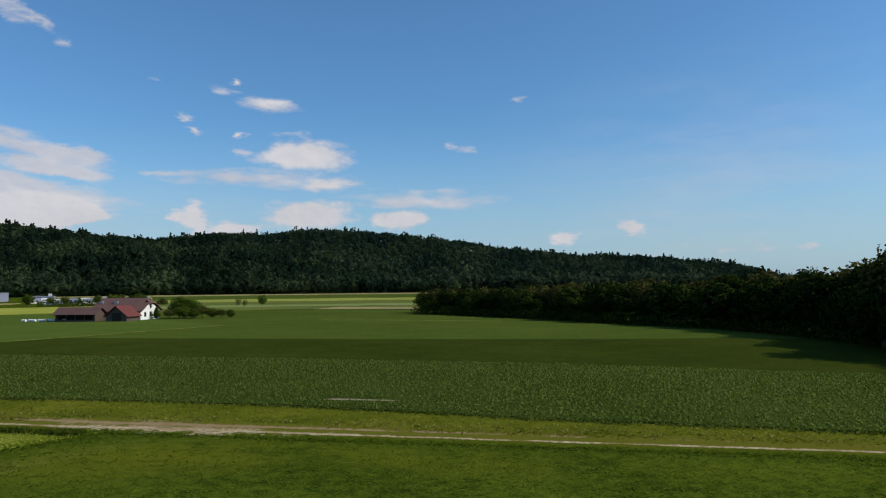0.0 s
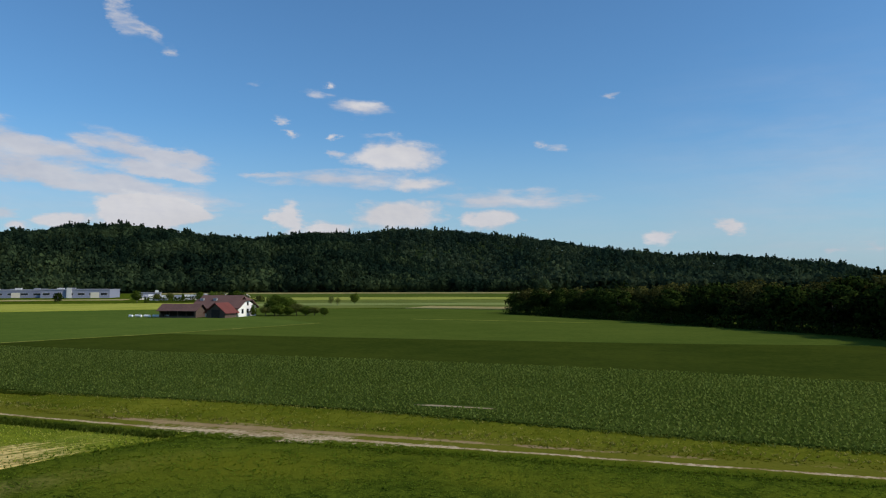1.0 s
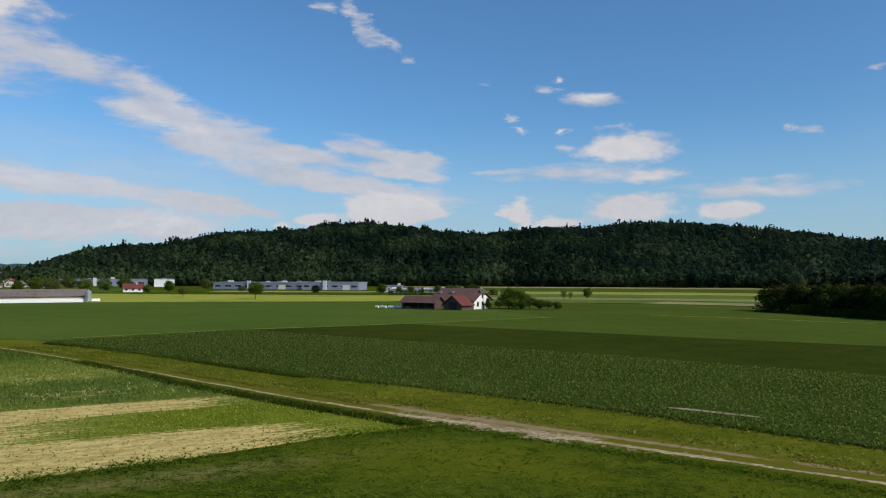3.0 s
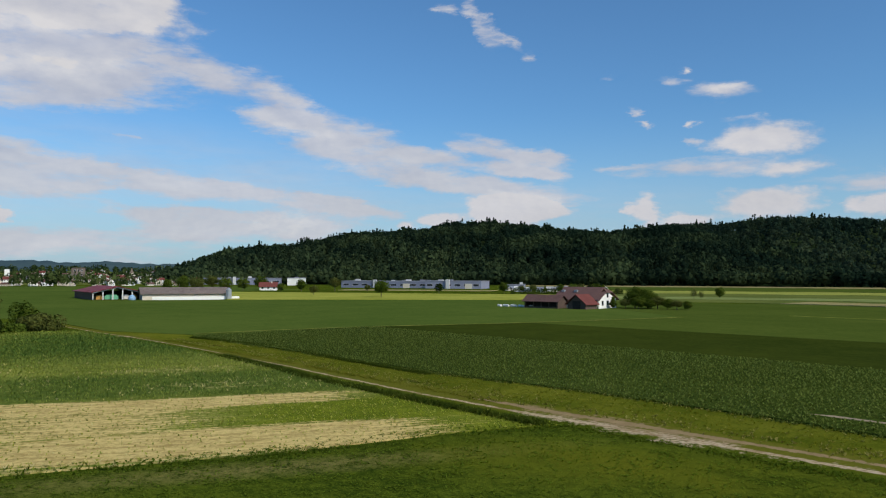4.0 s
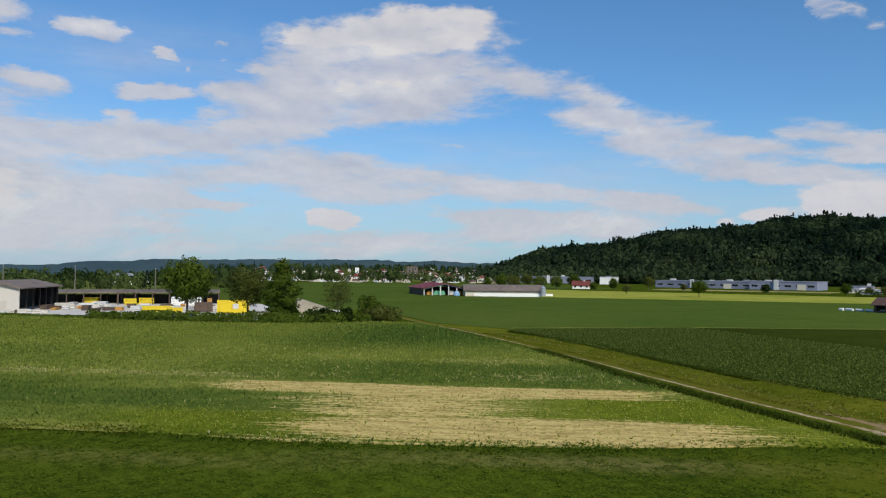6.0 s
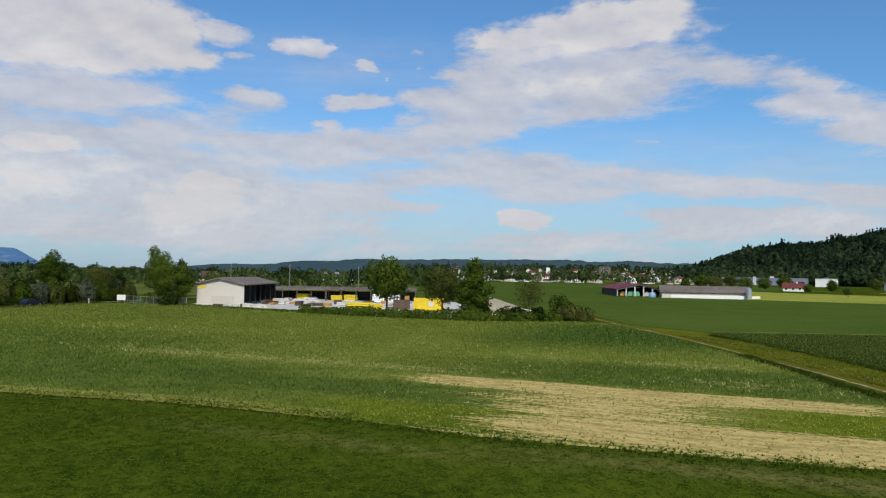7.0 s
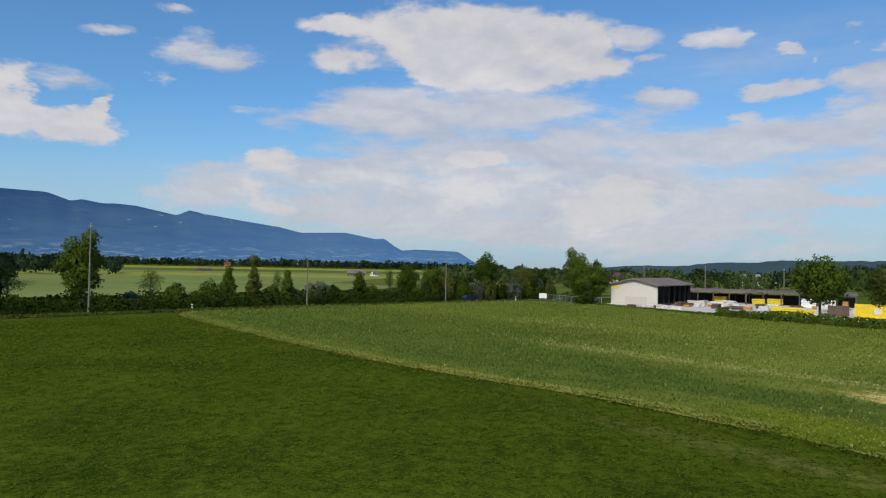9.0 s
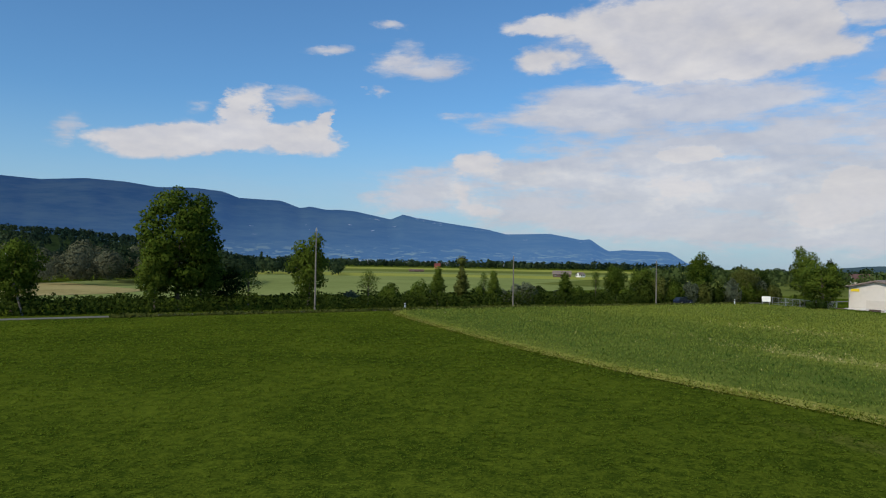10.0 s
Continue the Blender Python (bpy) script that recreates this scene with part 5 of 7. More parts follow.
# ---- farm ----
def farm():
    t = thing("farmhouse", "white farmhouse with a brown half-hipped tiled roof", "house", pose(-84.9, 196.4, 0, 0, 0, -6))
    L, W, eave, ridge = 13.6, 10.0, 2.6, 5.5
    bm = bmesh.new()
    gable_walls(bm, -L / 2, L / 2, -W / 2, W / 2, eave, ridge - 0.9)
    w = part("wall", bm, M["white_wall"], t)
    bm = bmesh.new()
    gable_roof(bm, -L / 2 + 0.8, L / 2 - 1.6, -W / 2, W / 2, eave, ridge, 0.7, 0.22)
    ym, zs = 1.6, ridge - (ridge - eave) * 0.34
    for s in (1, -1):
        xr, xe = s * (L / 2 - 1.2), s * (L / 2 + 0.6)
        a, b, c = bm.verts.new((xr, 0, ridge + 0.2)), bm.verts.new((xe, -ym * 1.1, zs)), bm.verts.new((xe, ym * 1.1, zs))
        d, e, f = bm.verts.new((xr, 0, ridge - 0.1)), bm.verts.new((xe, -ym * 1.1, zs - 0.2)), bm.verts.new((xe, ym * 1.1, zs - 0.2))
        for q in ((a, b, c), (d, f, e), (a, d, e, b), (a, c, f, d), (b, e, f, c)):
            bm.faces.new(q)
        prism(bm, *sorted((s * (L / 2 - 1.8), xe)), [(-W / 2 - 0.7, eave - 0.4), (-ym, zs - 0.1), (-ym, zs + 0.12), (-W / 2 - 0.7, eave - 0.18)])
        prism(bm, *sorted((s * (L / 2 - 1.8), xe)), [(W / 2 + 0.7, eave - 0.4), (W / 2 + 0.7, eave - 0.18), (ym, zs + 0.12), (ym, zs - 0.1)])
    r = part("roof", bm, M["brown_roof"], t)
    for x in (-5.5, -1.5):
        part("roof_window", boxes((x - 0.45, x + 0.45, -2.7, -2.0, 4.3, 4.95)), M["steel"], r, "small pale roof window")
    for y in (-2.8, 0, 2.8):
        window(w, L / 2, y, 0.9, 1.0, 1.2, "+x")
    window(w, L / 2, 0, 3.0, 0.9, 1.1, "+x")
    for x in (-6, -3, 3, 6):
        window(w, x, -W / 2, 0.9, 1.0, 1.2, "-y")
    # timber shed, open to the field
    s = thing("shed", "long weathered timber shed with a brown roof", "shed", pose(-92.6, 187.2, 0, 0, 0, -4))
    part("back_wall", boxes((-5.2, 5.2, 2.2, 2.4, 0, 2.2)), M["barn_wood"], s)
    for x in (-5.2, 5.0):
        bm = bmesh.new()
        prism(bm, x, x + 0.2, [(-2.4, 0), (2.2, 0), (2.2, 2.1), (0, 3.4), (-2.4, 2.0)])
        part("side_wall", bm, M["barn_wood"], s)
    part("front_board", boxes((-5.0, 5.0, -2.3, -2.2, 0, 0.5)), M["barn_wood"], s)
    # dark sheet added for the shade within the open shed
    part("inner_wall", boxes((-5.0, 5.0, 0.6, 0.7, 0, 2.6)), M["dark_inside"], s)
    for i in range(5):
        part("post", boxes((-4.9 + i * 2.4, -4.75 + i * 2.4, -2.35, -2.2, 0, 2.2)), M["barn_wood"], s)
    bm = bmesh.new()
    gable_roof(bm, -5.2, 5.2, -2.4, 2.4, 2.1, 3.5, 0.6, 0.14)
    part("roof", bm, M["brown_roof"], s)
    # barn with the red roof
    b = thing("barn", "small dark barn with a bright red tiled roof", "barn", pose(-82.0, 187.6, 0, 0, 0, 80))
    bm = bmesh.new()
    gable_walls(bm, -2.6, 2.6, -2.8, 2.8, 1.6, 3.7)
    part("wall", bm, M["barn_wood"], b)
    bm = bmesh.new()
    gable_roof(bm, -2.6, 2.6, -2.8, 2.8, 1.65, 3.8, 0.6, 0.16)
    part("roof", bm, M["red_roof"], b)
    # flat dark panel stands in for shade in the doorway
    part("door", boxes((-2.7, -2.6, -1.2, 1.2, 0, 2.2)), M["dark_inside"], b, "dark panel for the shaded barn doorway")
    for i in range(9):
        bm = bmesh.new()
        tube(bm, (0, -0.5, 0.36), (0, 0.5, 0.36), 0.36, 0.36, 12)
        t = thing("bale", "round white wrapped straw bale on the grass", "bale", pose(-107 + i * 1.25, 187.2 + (i % 2) * 0.8, 0, 0, 0, 85), "bales beside the shed")
        part("wrap", bm, M["straw_bale"], t)
    for x, y, h, k, w in ((-72, 200, 6.2, "round", 1.25), (-68.8, 201, 5.6, "round", 1.3), (-65.6, 199.5, 3.6, "olive", 1.5), (-63, 199.5, 3.0, "round", 1.5), (-60.4, 199, 2.7, "olive", 1.5), (-76.6, 196, 3.4, "narrow", 1.3), (-70, 197, 3.6, "round", 1.5), (-67, 197.5, 2.8, "round", 1.6), (-57.5, 199, 2.6, "round", 1.4), (-73.5, 197, 2.8, "olive", 1.4)):
        tree(k, x, y, h, "green fruit tree beside the farmhouse", w, group="trees at the farm")


farm()
tree("broad", -187, 232, 7.0, "lone round field tree on the yellow field", 1.05)
tree("round", -77, 312, 5.0, "lone dark tree in the far fields", 1.0)
tree("airy", -80.6, 288, 4.6, "bushy twin tree in the far fields", 0.7, group="twin trees")
tree("airy", -77.9, 288, 3.8, "smaller bushy twin tree in the far fields", 0.7, group="twin trees")


# ---- industrial buildings at the foot of the hill ----
def flat_hall(name, x, y, L, W, H, turn, wall, label, bands=0, roof="pale_roof"):
    t = thing(name, label, "industrial building", pose(x, y, 0, 0, 0, turn), "works at the foot of the hill")
    w = part("wall", boxes((-L / 2, L / 2, -W / 2, W / 2, -0.1, H)), M[wall], t)
    part("roof", boxes((-L / 2 - 0.3, L / 2 + 0.3, -W / 2 - 0.3, W / 2 + 0.3, H, H + 0.5)), M[roof], t)
    for i in range(bands):
        xx = -L / 2 + L * (i + 0.5) / bands
        window(w, xx, -W / 2, H * 0.35, L / bands * 0.6, H * 0.28, "-y")
    q = random.Random(int(L * 7 + x))
    for i in range(int(L / 11)):
        xx, yy = q.uniform(-L / 2 + 2, L / 2 - 3), q.uniform(-W / 2 + 2, W / 2 - 3)
        part("roof_unit", boxes((xx, xx + q.uniform(1.5, 4), yy, yy + 2, H + 0.5, H + q.uniform(1.0, 1.9))), M[q.choice(("white_paint", "steel", "pale_roof"))], t)
    if bands > 5:
        part("gate", boxes((L * 0.22, L * 0.22 + 5, -W / 2 - 0.1, -W / 2, 0, H * 0.7)), M["cream_wall"], t, "pale loading gate")
        part("stair_tower", boxes((-L * 0.12, -L * 0.12 + 2.6, -W / 2 - 1.2, -W / 2, 0, H + 1.4)), M["white_paint"], t, "white stair tower")
    return t


flat_hall("factory", -343, 434, 66, 30, 4.6, 20, "blue_wall", "long blue grey clad factory hall with window bands", 9)
flat_hall("factory", -287, 440, 40, 26, 5.0, 18, "grey_wall", "pale grey factory hall with window bands", 6)
flat_hall("warehouse", -479, 471, 15, 14, 6.4, 40, "white_wall", "plain white windowless warehouse")
flat_hall("office", -548, 470, 70, 22, 6.0, 42, "blue_wall", "dark glazed office block with a pale roof", 8)
flat_hall("office", -560, 490, 34, 20, 8.6, 42, "grey_wall", "pale upper office block", 5)
flat_hall("workshop", -236, 432, 12, 10, 3.0, 24, "grey_wall", "low plain grey workshop building", 2)
house("red_roof_house", 10, 7, 2.2, 4.6, "white_wall", "red_roof", "white house with a broad red tiled roof", pose(-330, 303, 0, 0, 0, 45), cols=3)
rng = random.Random(9)
for i in range(14):
    a = rng.uniform(21.5, 30.5)
    d = rng.uniform(410, 460)
    L = rng.uniform(2.5, 5)
    house("greenhouse" if i % 3 == 0 else "cabin", L, rng.uniform(3, 5), 1.7, 2.5 + rng.random() * 0.6, rng.choice(("white_wall", "grey_wall", "cream_wall")), rng.choice(("pale_roof", "pale_roof", "white_paint")), "low pale house of a garden colony below the hill", pose(-math.sin(radians(a)) * d, math.cos(radians(a)) * d, 0, 0, 0, rng.uniform(-40, 40)), group="garden colony", chimney=False, cols=2)
hedge("garden_hedge", [(-math.sin(radians(q)) * 372, math.cos(radians(q)) * 372) for q in (20.6, 22, 23.5, 25, 26.5, 28, 29)], 3.4, 7.0, M["hedge"], "green shrubs before the garden colony", 71, 60)
for a, d, h in ((22.6, 400, 5.5), (23.7, 402, 5.0), (27.3, 398, 4.5), (28.2, 402, 4.0), (23, 385, 5), (24.3, 380, 5.5), (25.2, 392, 5), (22.2, 380, 5), (26.4, 395, 4), (29.5, 380, 6), (21, 370, 3.5), (34.5, 385, 5), (45, 420, 7), (46.5, 400, 5), (48, 460, 9), (42.5, 430, 8), (50.5, 400, 8), (51.5, 430, 9), (52.5, 390, 8), (53.5, 420, 9), (54.5, 400, 7), (40, 410, 4), (44, 330, 4.5), (49.3, 440, 8)):
    tree(("round", "dark", "olive", "narrow")[int(d) % 4], -math.sin(radians(a)) * d, math.cos(radians(a)) * d, h, "leafy tree before the pale works buildings", 1.1, group="trees at the works")


# ---- the two big barns ----
def open_barn():
    t = thing("open_barn", "large open barn with a dark red sheet roof", "barn", pose(-255.3, 157.7, 0, 0, 0, 162))
    L, W, eave, ridge = 30.0, 16.0, 2.7, 4.5
    x0, x1 = -L / 2, L / 2
    # ridge along x, gable at -x towards the fields
    bm = bmesh.new()
    gable_roof(bm, x0, x1, -W / 2, W / 2, eave, ridge, 0.8, 0.2)
    part("roof", bm, M["maroon_roof"], t)
    for i in range(6):
        y = -W / 2 + W * i / 5
        part("post", boxes((x0, x0 + 0.35, y - 0.2, y + 0.2, 0, eave + (ridge - eave) * (1 - abs(y) / (W / 2)) - 0.1)), M["white_paint"], t)
    bm = bmesh.new()
    prism(bm, x0 - 0.06, x0 + 0.3, [(-W / 2, eave - 0.45), (0, ridge - 0.45), (W / 2, eave - 0.45), (W / 2, eave - 0.02), (0, ridge - 0.02), (-W / 2, eave - 0.02)])
    part("gable_beam", bm, M["white_paint"], t)
    part("back_wall", boxes((x1 - 0.3, x1, -W / 2, W / 2, 0, eave)), M["barn_wood"], t)
    for y in (-W / 2, W / 2 - 0.25):
        part("side_wall", boxes((x0, x1 - 0.3, y, y + 0.25, 0, eave - 0.02)), M["barn_wood"], t)
    # dark sheet added across the barn for its inner shade
    part("inner_wall", boxes((x0 + 9, x0 + 9.3, -W / 2 + 0.3, W / 2 - 0.3, 0, eave + 0.4)), M["dark_inside"], t)
    for i, (y, c, w) in enumerate(((-6, "orange", 2.2), (-3.4, "white_paint", 2), (1.6, "green_tank", 4.5), (5.6, "orange", 2))):
        g = thing("stack", "stacked farm goods under the barn roof", "stack", t.matrix_world @ pose(x0 + 3, y, 0), "goods in the barn")
        part("load", boxes((-1, 1, -w / 2, w / 2, 0.12, 1.3), (-0.8, 0.9, -w / 2 + 0.3, w / 2 - 0.5, 1.3, 1.7)), M[c], g)
        part("pallet", boxes((-1, 1, -w / 2, w / 2, 0, 0.12)), M["barn_wood"], g)


open_barn()


def long_stable():
    t = thing("stable", "long low stable with a brown roof and white wall", "stable", pose(-228.5, 171.0, 0, 0, 0, 62))
    L, W, eave, ridge = 29.0, 11.0, 2.2, 4.1
    bm = bmesh.new()
    gable_walls(bm, -L / 2, L / 2, -W / 2, W / 2, eave, ridge)
    part("wall", bm, M["cream_wall"], t)
    bm = bmesh.new()
    gable_roof(bm, -L / 2, L / 2, -W / 2, W / 2, eave, ridge, 0.7, 0.2)
    part("roof", bm, M["dark_roof"], t)
    part("low_wall", boxes((-L / 2 + 3, L / 2 + 3.5, -W / 2 - 2.0, -W / 2 - 1.7, 0, 1.15)), M["white_wall"], t, "long white concrete clamp wall")
    s = thing("silo", "small steel silo beside the stable", "silo", pose(-214.5, 179.5, 0))
    bm = bmesh.new()
    tube(bm, (0, 0, 0), (0, 0, 3.4), 1.0, 1.0, 16)
    part("tank", bm, M["steel"], s)
    bm = bmesh.new()
    tube(bm, (0, 0, 3.4), (0, 0, 4.3), 1.0, 0.15, 16)
    part("cap", bm, M["steel"], s)
    g = thing("sheeting", "pale blue sheeting heap before the stable", "sheeting", pose(-234, 154, 0))
    bm = bmesh.new()
    bmesh.ops.create_icosphere(bm, subdivisions=2, radius=1.3, matrix=Matrix.Translation((0, 0, 0.6)))
    part("cover", bm, M["blue_tarp"], g)


long_stable()


# ---- village ----
def village():
    kinds = []
    for wall, roof, rows, L, W in (("white_wall", "brown_roof", 2, 12, 9), ("cream_wall", "brown_roof", 2, 11, 9), ("cream_wall", "dark_roof", 2, 12, 9), ("white_wall", "red_roof", 3, 11, 10), ("cream_wall", "brown_roof", 1, 10, 8)):
        kinds.append((wall, roof, rows, L, W, []))
    names = {"white_wall": "white", "cream_wall": "cream", "red_roof": "red", "brown_roof": "brown", "dark_roof": "dark grey"}
    r = random.Random(4)
    for i in range(190):
        az = r.uniform(52.5, 73)
        d = r.uniform(640, 1000) if i % 3 else r.uniform(640, 760)
        wall, roof, rows, L, W, made = kinds[i % 5]
        z = max(0.0, (d - 700) * 0.032)
        m = pose(-math.sin(radians(az)) * d, math.cos(radians(az)) * d, z, 0, 0, r.choice((az, az + 90)) + r.uniform(-25, 25)) @ Matrix.Diagonal((0.56, 0.56, r.uniform(0.45, 0.62), 1))
        label = f"{names[wall]} village house with a {names[roof]} roof"
        if made:
            f = made[0].matrix_world.to_scale()
            copy_thing(made[0], m @ Matrix.Diagonal((1 / f.x, 1 / f.y, 1 / f.z, 1)))
        else:
            e = rows * 2.6 + 0.4
            made.append(house("village_house", L, W, e, e + W * 0.33, wall, roof, label, m, group="village houses", rows=rows))
    for az, d, h, w, pointed in ((64.9, 850, 11.0, 4.4, False), (57.2, 900, 13, 3.6, True)):
        t = thing("church", "pale church tower with a grey pointed spire" if pointed else "plain white flat-topped church tower", "church", pose(-math.sin(radians(az)) * d, math.cos(radians(az)) * d, 3, 0, 0, az))
        part("tower", boxes((-w / 2, w / 2, -w / 2, w / 2, -4, h - (5 if pointed else 0))), M["cream_wall" if pointed else "white_wall"], t)
        bm = bmesh.new()
        tube(bm, (0, 0, h - (5 if pointed else 0)), (0, 0, h + 0.6), w * 0.72, 0.2, 4)
        part("spire", bm, M["dark_roof"], t)
        bm = bmesh.new()
        gable_walls(bm, 2.2, 12, -3, 3, 3, 5)
        part("nave", bm, M["white_wall"], t)
        bm = bmesh.new()
        gable_roof(bm, 2.2, 12, -3, 3, 3.05, 5.2)
        part("nave_roof", bm, M["brown_roof"], t)
    t = thing("tower_block", "dark tall mill building above the village", "tower block", pose(-math.sin(radians(60.6)) * 800, math.cos(radians(60.6)) * 800, 2, 0, 0, 60))
    w = part("wall", boxes((-6, 6, -6, 6, -4, 13)), M["dark_roof"], t)
    part("roof", boxes((-6.3, 6.3, -6.3, 6.3, 13, 13.6)), M["dark_roof"], t)
    for z in (2, 6, 10):
        for x in (-3, 0, 3):
            window(w, x, -6, z, 1.4, 1.8, "-y")


def village_slope():
    """The gentle rise on which the upper village stands."""
    verts, faces = [], []
    n, m = 23, 5
    for i in range(n):
        az = radians(50 + i * 1.1)
        for j, (d, z) in enumerate(((700, -0.05), (850, 4.8), (1000, 9.6), (1200, 14), (1560, 12))):
            k = math.sin(math.pi * i / (n - 1)) ** 0.3
            verts.append((-math.sin(az) * d, math.cos(az) * d, z * k - 0.03))
    for i in range(n - 1):
        for j in range(m - 1):
            faces += [i * m + j, i * m + m + j, i * m + m + j + 1, i * m + j + 1]
    me = mesh_from("village_slope", np.array(verts), 4, np.array(faces))
    me.materials.append(M["grass_far"])
    tagged(new("village_slope", me), "gentle green rise under the village", "slope", kind="structure")


village_slope()
village()


def scatter_wood(name, a0, a1, d0, d1, count, size, material, label, seed, leaves=24, conifers=0.1, z=lambda d: 0 * d):
    """Loose far trees and thickets on the plain."""
    wood_on(name, lambda az, t: z(d0 + (d1 - d0) * t), a0, a1, d0, d1, count, size, material, label, seed, conifers, leaves, crest=0.0)


def far_houses():
    """Specks of houses along the foot of the mountains."""
    rng_ = np.random.default_rng(61)
    n = 300
    az = np.concatenate([rng_.normal(127, 4.5, n // 2), rng_.uniform(108, 141, n - n // 2)])
    t = rng_.uniform(0.0, 0.10, n)
    d = 2600 + 1400 * t
    z = mount_h(az, t)
    bm = bmesh.new()
    for a, q, h in zip(az, d, z):
        x, y = -math.sin(radians(a)) * q, math.cos(radians(a)) * q
        w, e = rng_.uniform(3.5, 6.5), rng_.uniform(3, 6)
        box(bm, x - w, x + w, y - 5, y + 5, h - 3, h + e)
        prism(bm, x - w, x + w, [(y - 5.5, h + e), (y + 5.5, h + e), (y, h + e + 3)])
    tagged(new("far_houses", done(bm, "far_houses", M["far_house"])), "specks of pale houses at the mountain foot", "far houses", kind="stuff")


far_houses()
scatter_wood("village_trees", 52, 76, 600, 1150, 620, 8, M["wood_mid"], "leafy trees between the village houses", 31, 36, 0.04, z=lambda d: np.maximum(0, (d - 700) * 0.030))
scatter_wood("far_trees", 72, 104, 300, 640, 460, 7.2, M["wood_mid"], "belt of trees behind the yard", 32, 70, 0.02)
scatter_wood("tree_line", 100, 142, 1230, 1420, 900, 12, M["wood_leaf"], "long far tree line across the plain", 33, 26, 0.0)
scatter_wood("tree_line", 128, 143, 420, 520, 160, 9, M["wood_leaf"], "far row of trees behind the field", 34, 60)
scatter_wood("willow_wood", 137, 156, 225, 290, 130, 9.6, M["willow_wood"], "grey green willow wood", 35, 420, 0.0)
scatter_wood("dark_wood", 134, 144, 240, 300, 90, 8.5, M["wood_leaf"], "dark leafy wood beside the willows", 36, 260, 0.0)


# ---- storage yard ----
def yard_hall():
    t = thing("hall", "white clad storage hall with an open side and brown roof", "storage hall", pose(-183.9, 9.6, 0, 0, 0, -19.6))
    # ridge along x, gable towards +x
    L, W, eave, ridge = 25.0, 10.6, 4.7, 5.9
    x0, x1 = -L / 2, L / 2
    bm = bmesh.new()
    prism(bm, x1 - 0.3, x1, [(-W / 2, -0.1), (W / 2, -0.1), (W / 2, eave), (0, ridge - 0.05), (-W / 2, eave)])
    g = part("gable_wall", bm, M["hall_wall"], t, "off-white panelled gable wall")
    part("door", boxes((x1, x1 + 0.06, -2.0, 3.0, 0.0, 2.1)), M["hall_door"], g, "wide pale roller door")
    part("sign", boxes((x1, x1 + 0.08, -W / 2 + 0.4, -W / 2 + 2.0, eave - 0.9, eave - 0.35)), M["yellow"], g, "small yellow sign")
    part("side_wall", boxes((x0, x1 - 0.3, -W / 2, -W / 2 + 0.25, -0.1, eave)), M["hall_wall"], t)
    bm = bmesh.new()
    prism(bm, x0, x0 + 0.3, [(-W / 2, -0.1), (W / 2, -0.1), (W / 2, eave), (0, ridge - 0.05), (-W / 2, eave)])
    part("back_wall", bm, M["dark_inside"], t)
    # dark sheet added lengthwise for the shade behind the open side
    part("inner_wall", boxes((x0 + 0.3, x1 - 0.3, 0.4, 0.6, -0.1, eave)), M["dark_inside"], t)
    for i in range(7):
        x = x0 + 0.2 + (L - 0.9) * i / 6
        part("column", boxes((x, x + 0.3, W / 2 - 0.3, W / 2, -0.1, eave)), M["dark_inside"], t)
    bm = bmesh.new()
    gable_roof(bm, x0, x1, -W / 2, W / 2, eave, ridge, 0.8, 0.25)
    part("roof", bm, M["dark_roof"], t)


yard_hall()


def canopy(x, y, L, W, H, turn, label):
    t = thing("canopy", label, "shelter", pose(x, y, 0, 0, 0, turn), "yard shelters")
    bm = bmesh.new()
    prism(bm, -L / 2, L / 2, [(-W / 2, H), (W / 2, H + 0.5), (W / 2, H + 0.75), (0, H + 0.75), (-W / 2, H + 0.25)])
    part("roof", bm, M["dark_roof"], t)
    n = int(L / 4) + 1
    for i in range(n):
        xx = -L / 2 + 0.3 + (L - 0.6) * i / (n - 1)
        for yy in (-W / 2 + 0.3, W / 2 - 0.3):
            part("post", boxes((xx - 0.12, xx + 0.12, yy - 0.12, yy + 0.12, 0, H + 0.05)), M["barn_wood"], t)
    # back wall coloured dark for the shade beneath the roof
    part("back_wall", boxes((-L / 2, L / 2, W / 2 - 0.1, W / 2, 0, H - 0.5)), M["dark_inside"], t)
    return t


canopy(-206, 28, 20, 8, 2.7, 72, "long open timber shelter with a dark roof")
canopy(-196, 44, 24, 7, 2.9, 76, "long open timber shelter with a grey brown roof")


def container(x, y, turn, colour, label, L=6.0, H=2.6, W=2.4):
    """A steel container with ribs, corner posts and two doors."""
    t = thing("container", label, "container", pose(x, y, 0.05, 0, 0, turn), "yard containers")
    part("body", boxes((-L / 2 + 0.05, L / 2 - 0.05, -W / 2 + 0.05, W / 2 - 0.05, 0.1, H)), M[colour], t)
    for sx in (-1, 1):
        for sy in (-1, 1):
            part("corner_post", boxes((sx * L / 2 - 0.08, sx * L / 2 + 0.08, sy * W / 2 - 0.08, sy * W / 2 + 0.08, 0, H + 0.04)), M[colour], t)
    for i in range(10):
        xx = -L / 2 + 0.4 + (L - 0.8) * i / 9
        part("rib", boxes((xx - 0.1, xx + 0.1, -W / 2 - 0.02, W / 2 + 0.02, 0.15, H - 0.1)), M[colour], t)
    part("door", boxes((L / 2 - 0.05, L / 2 + 0.02, -W / 2 + 0.1, -0.02, 0.2, H - 0.1)), M[colour], t)
    part("door", boxes((L / 2 - 0.05, L / 2 + 0.02, 0.02, W / 2 - 0.1, 0.2, H - 0.1)), M[colour], t)
    if colour == "yellow":
        part("window", boxes((-0.1, 1.0, -W / 2 - 0.06, -W / 2 - 0.02, 0.9, 1.9)), M["white_paint"], t, "white shuttered window")
    return t


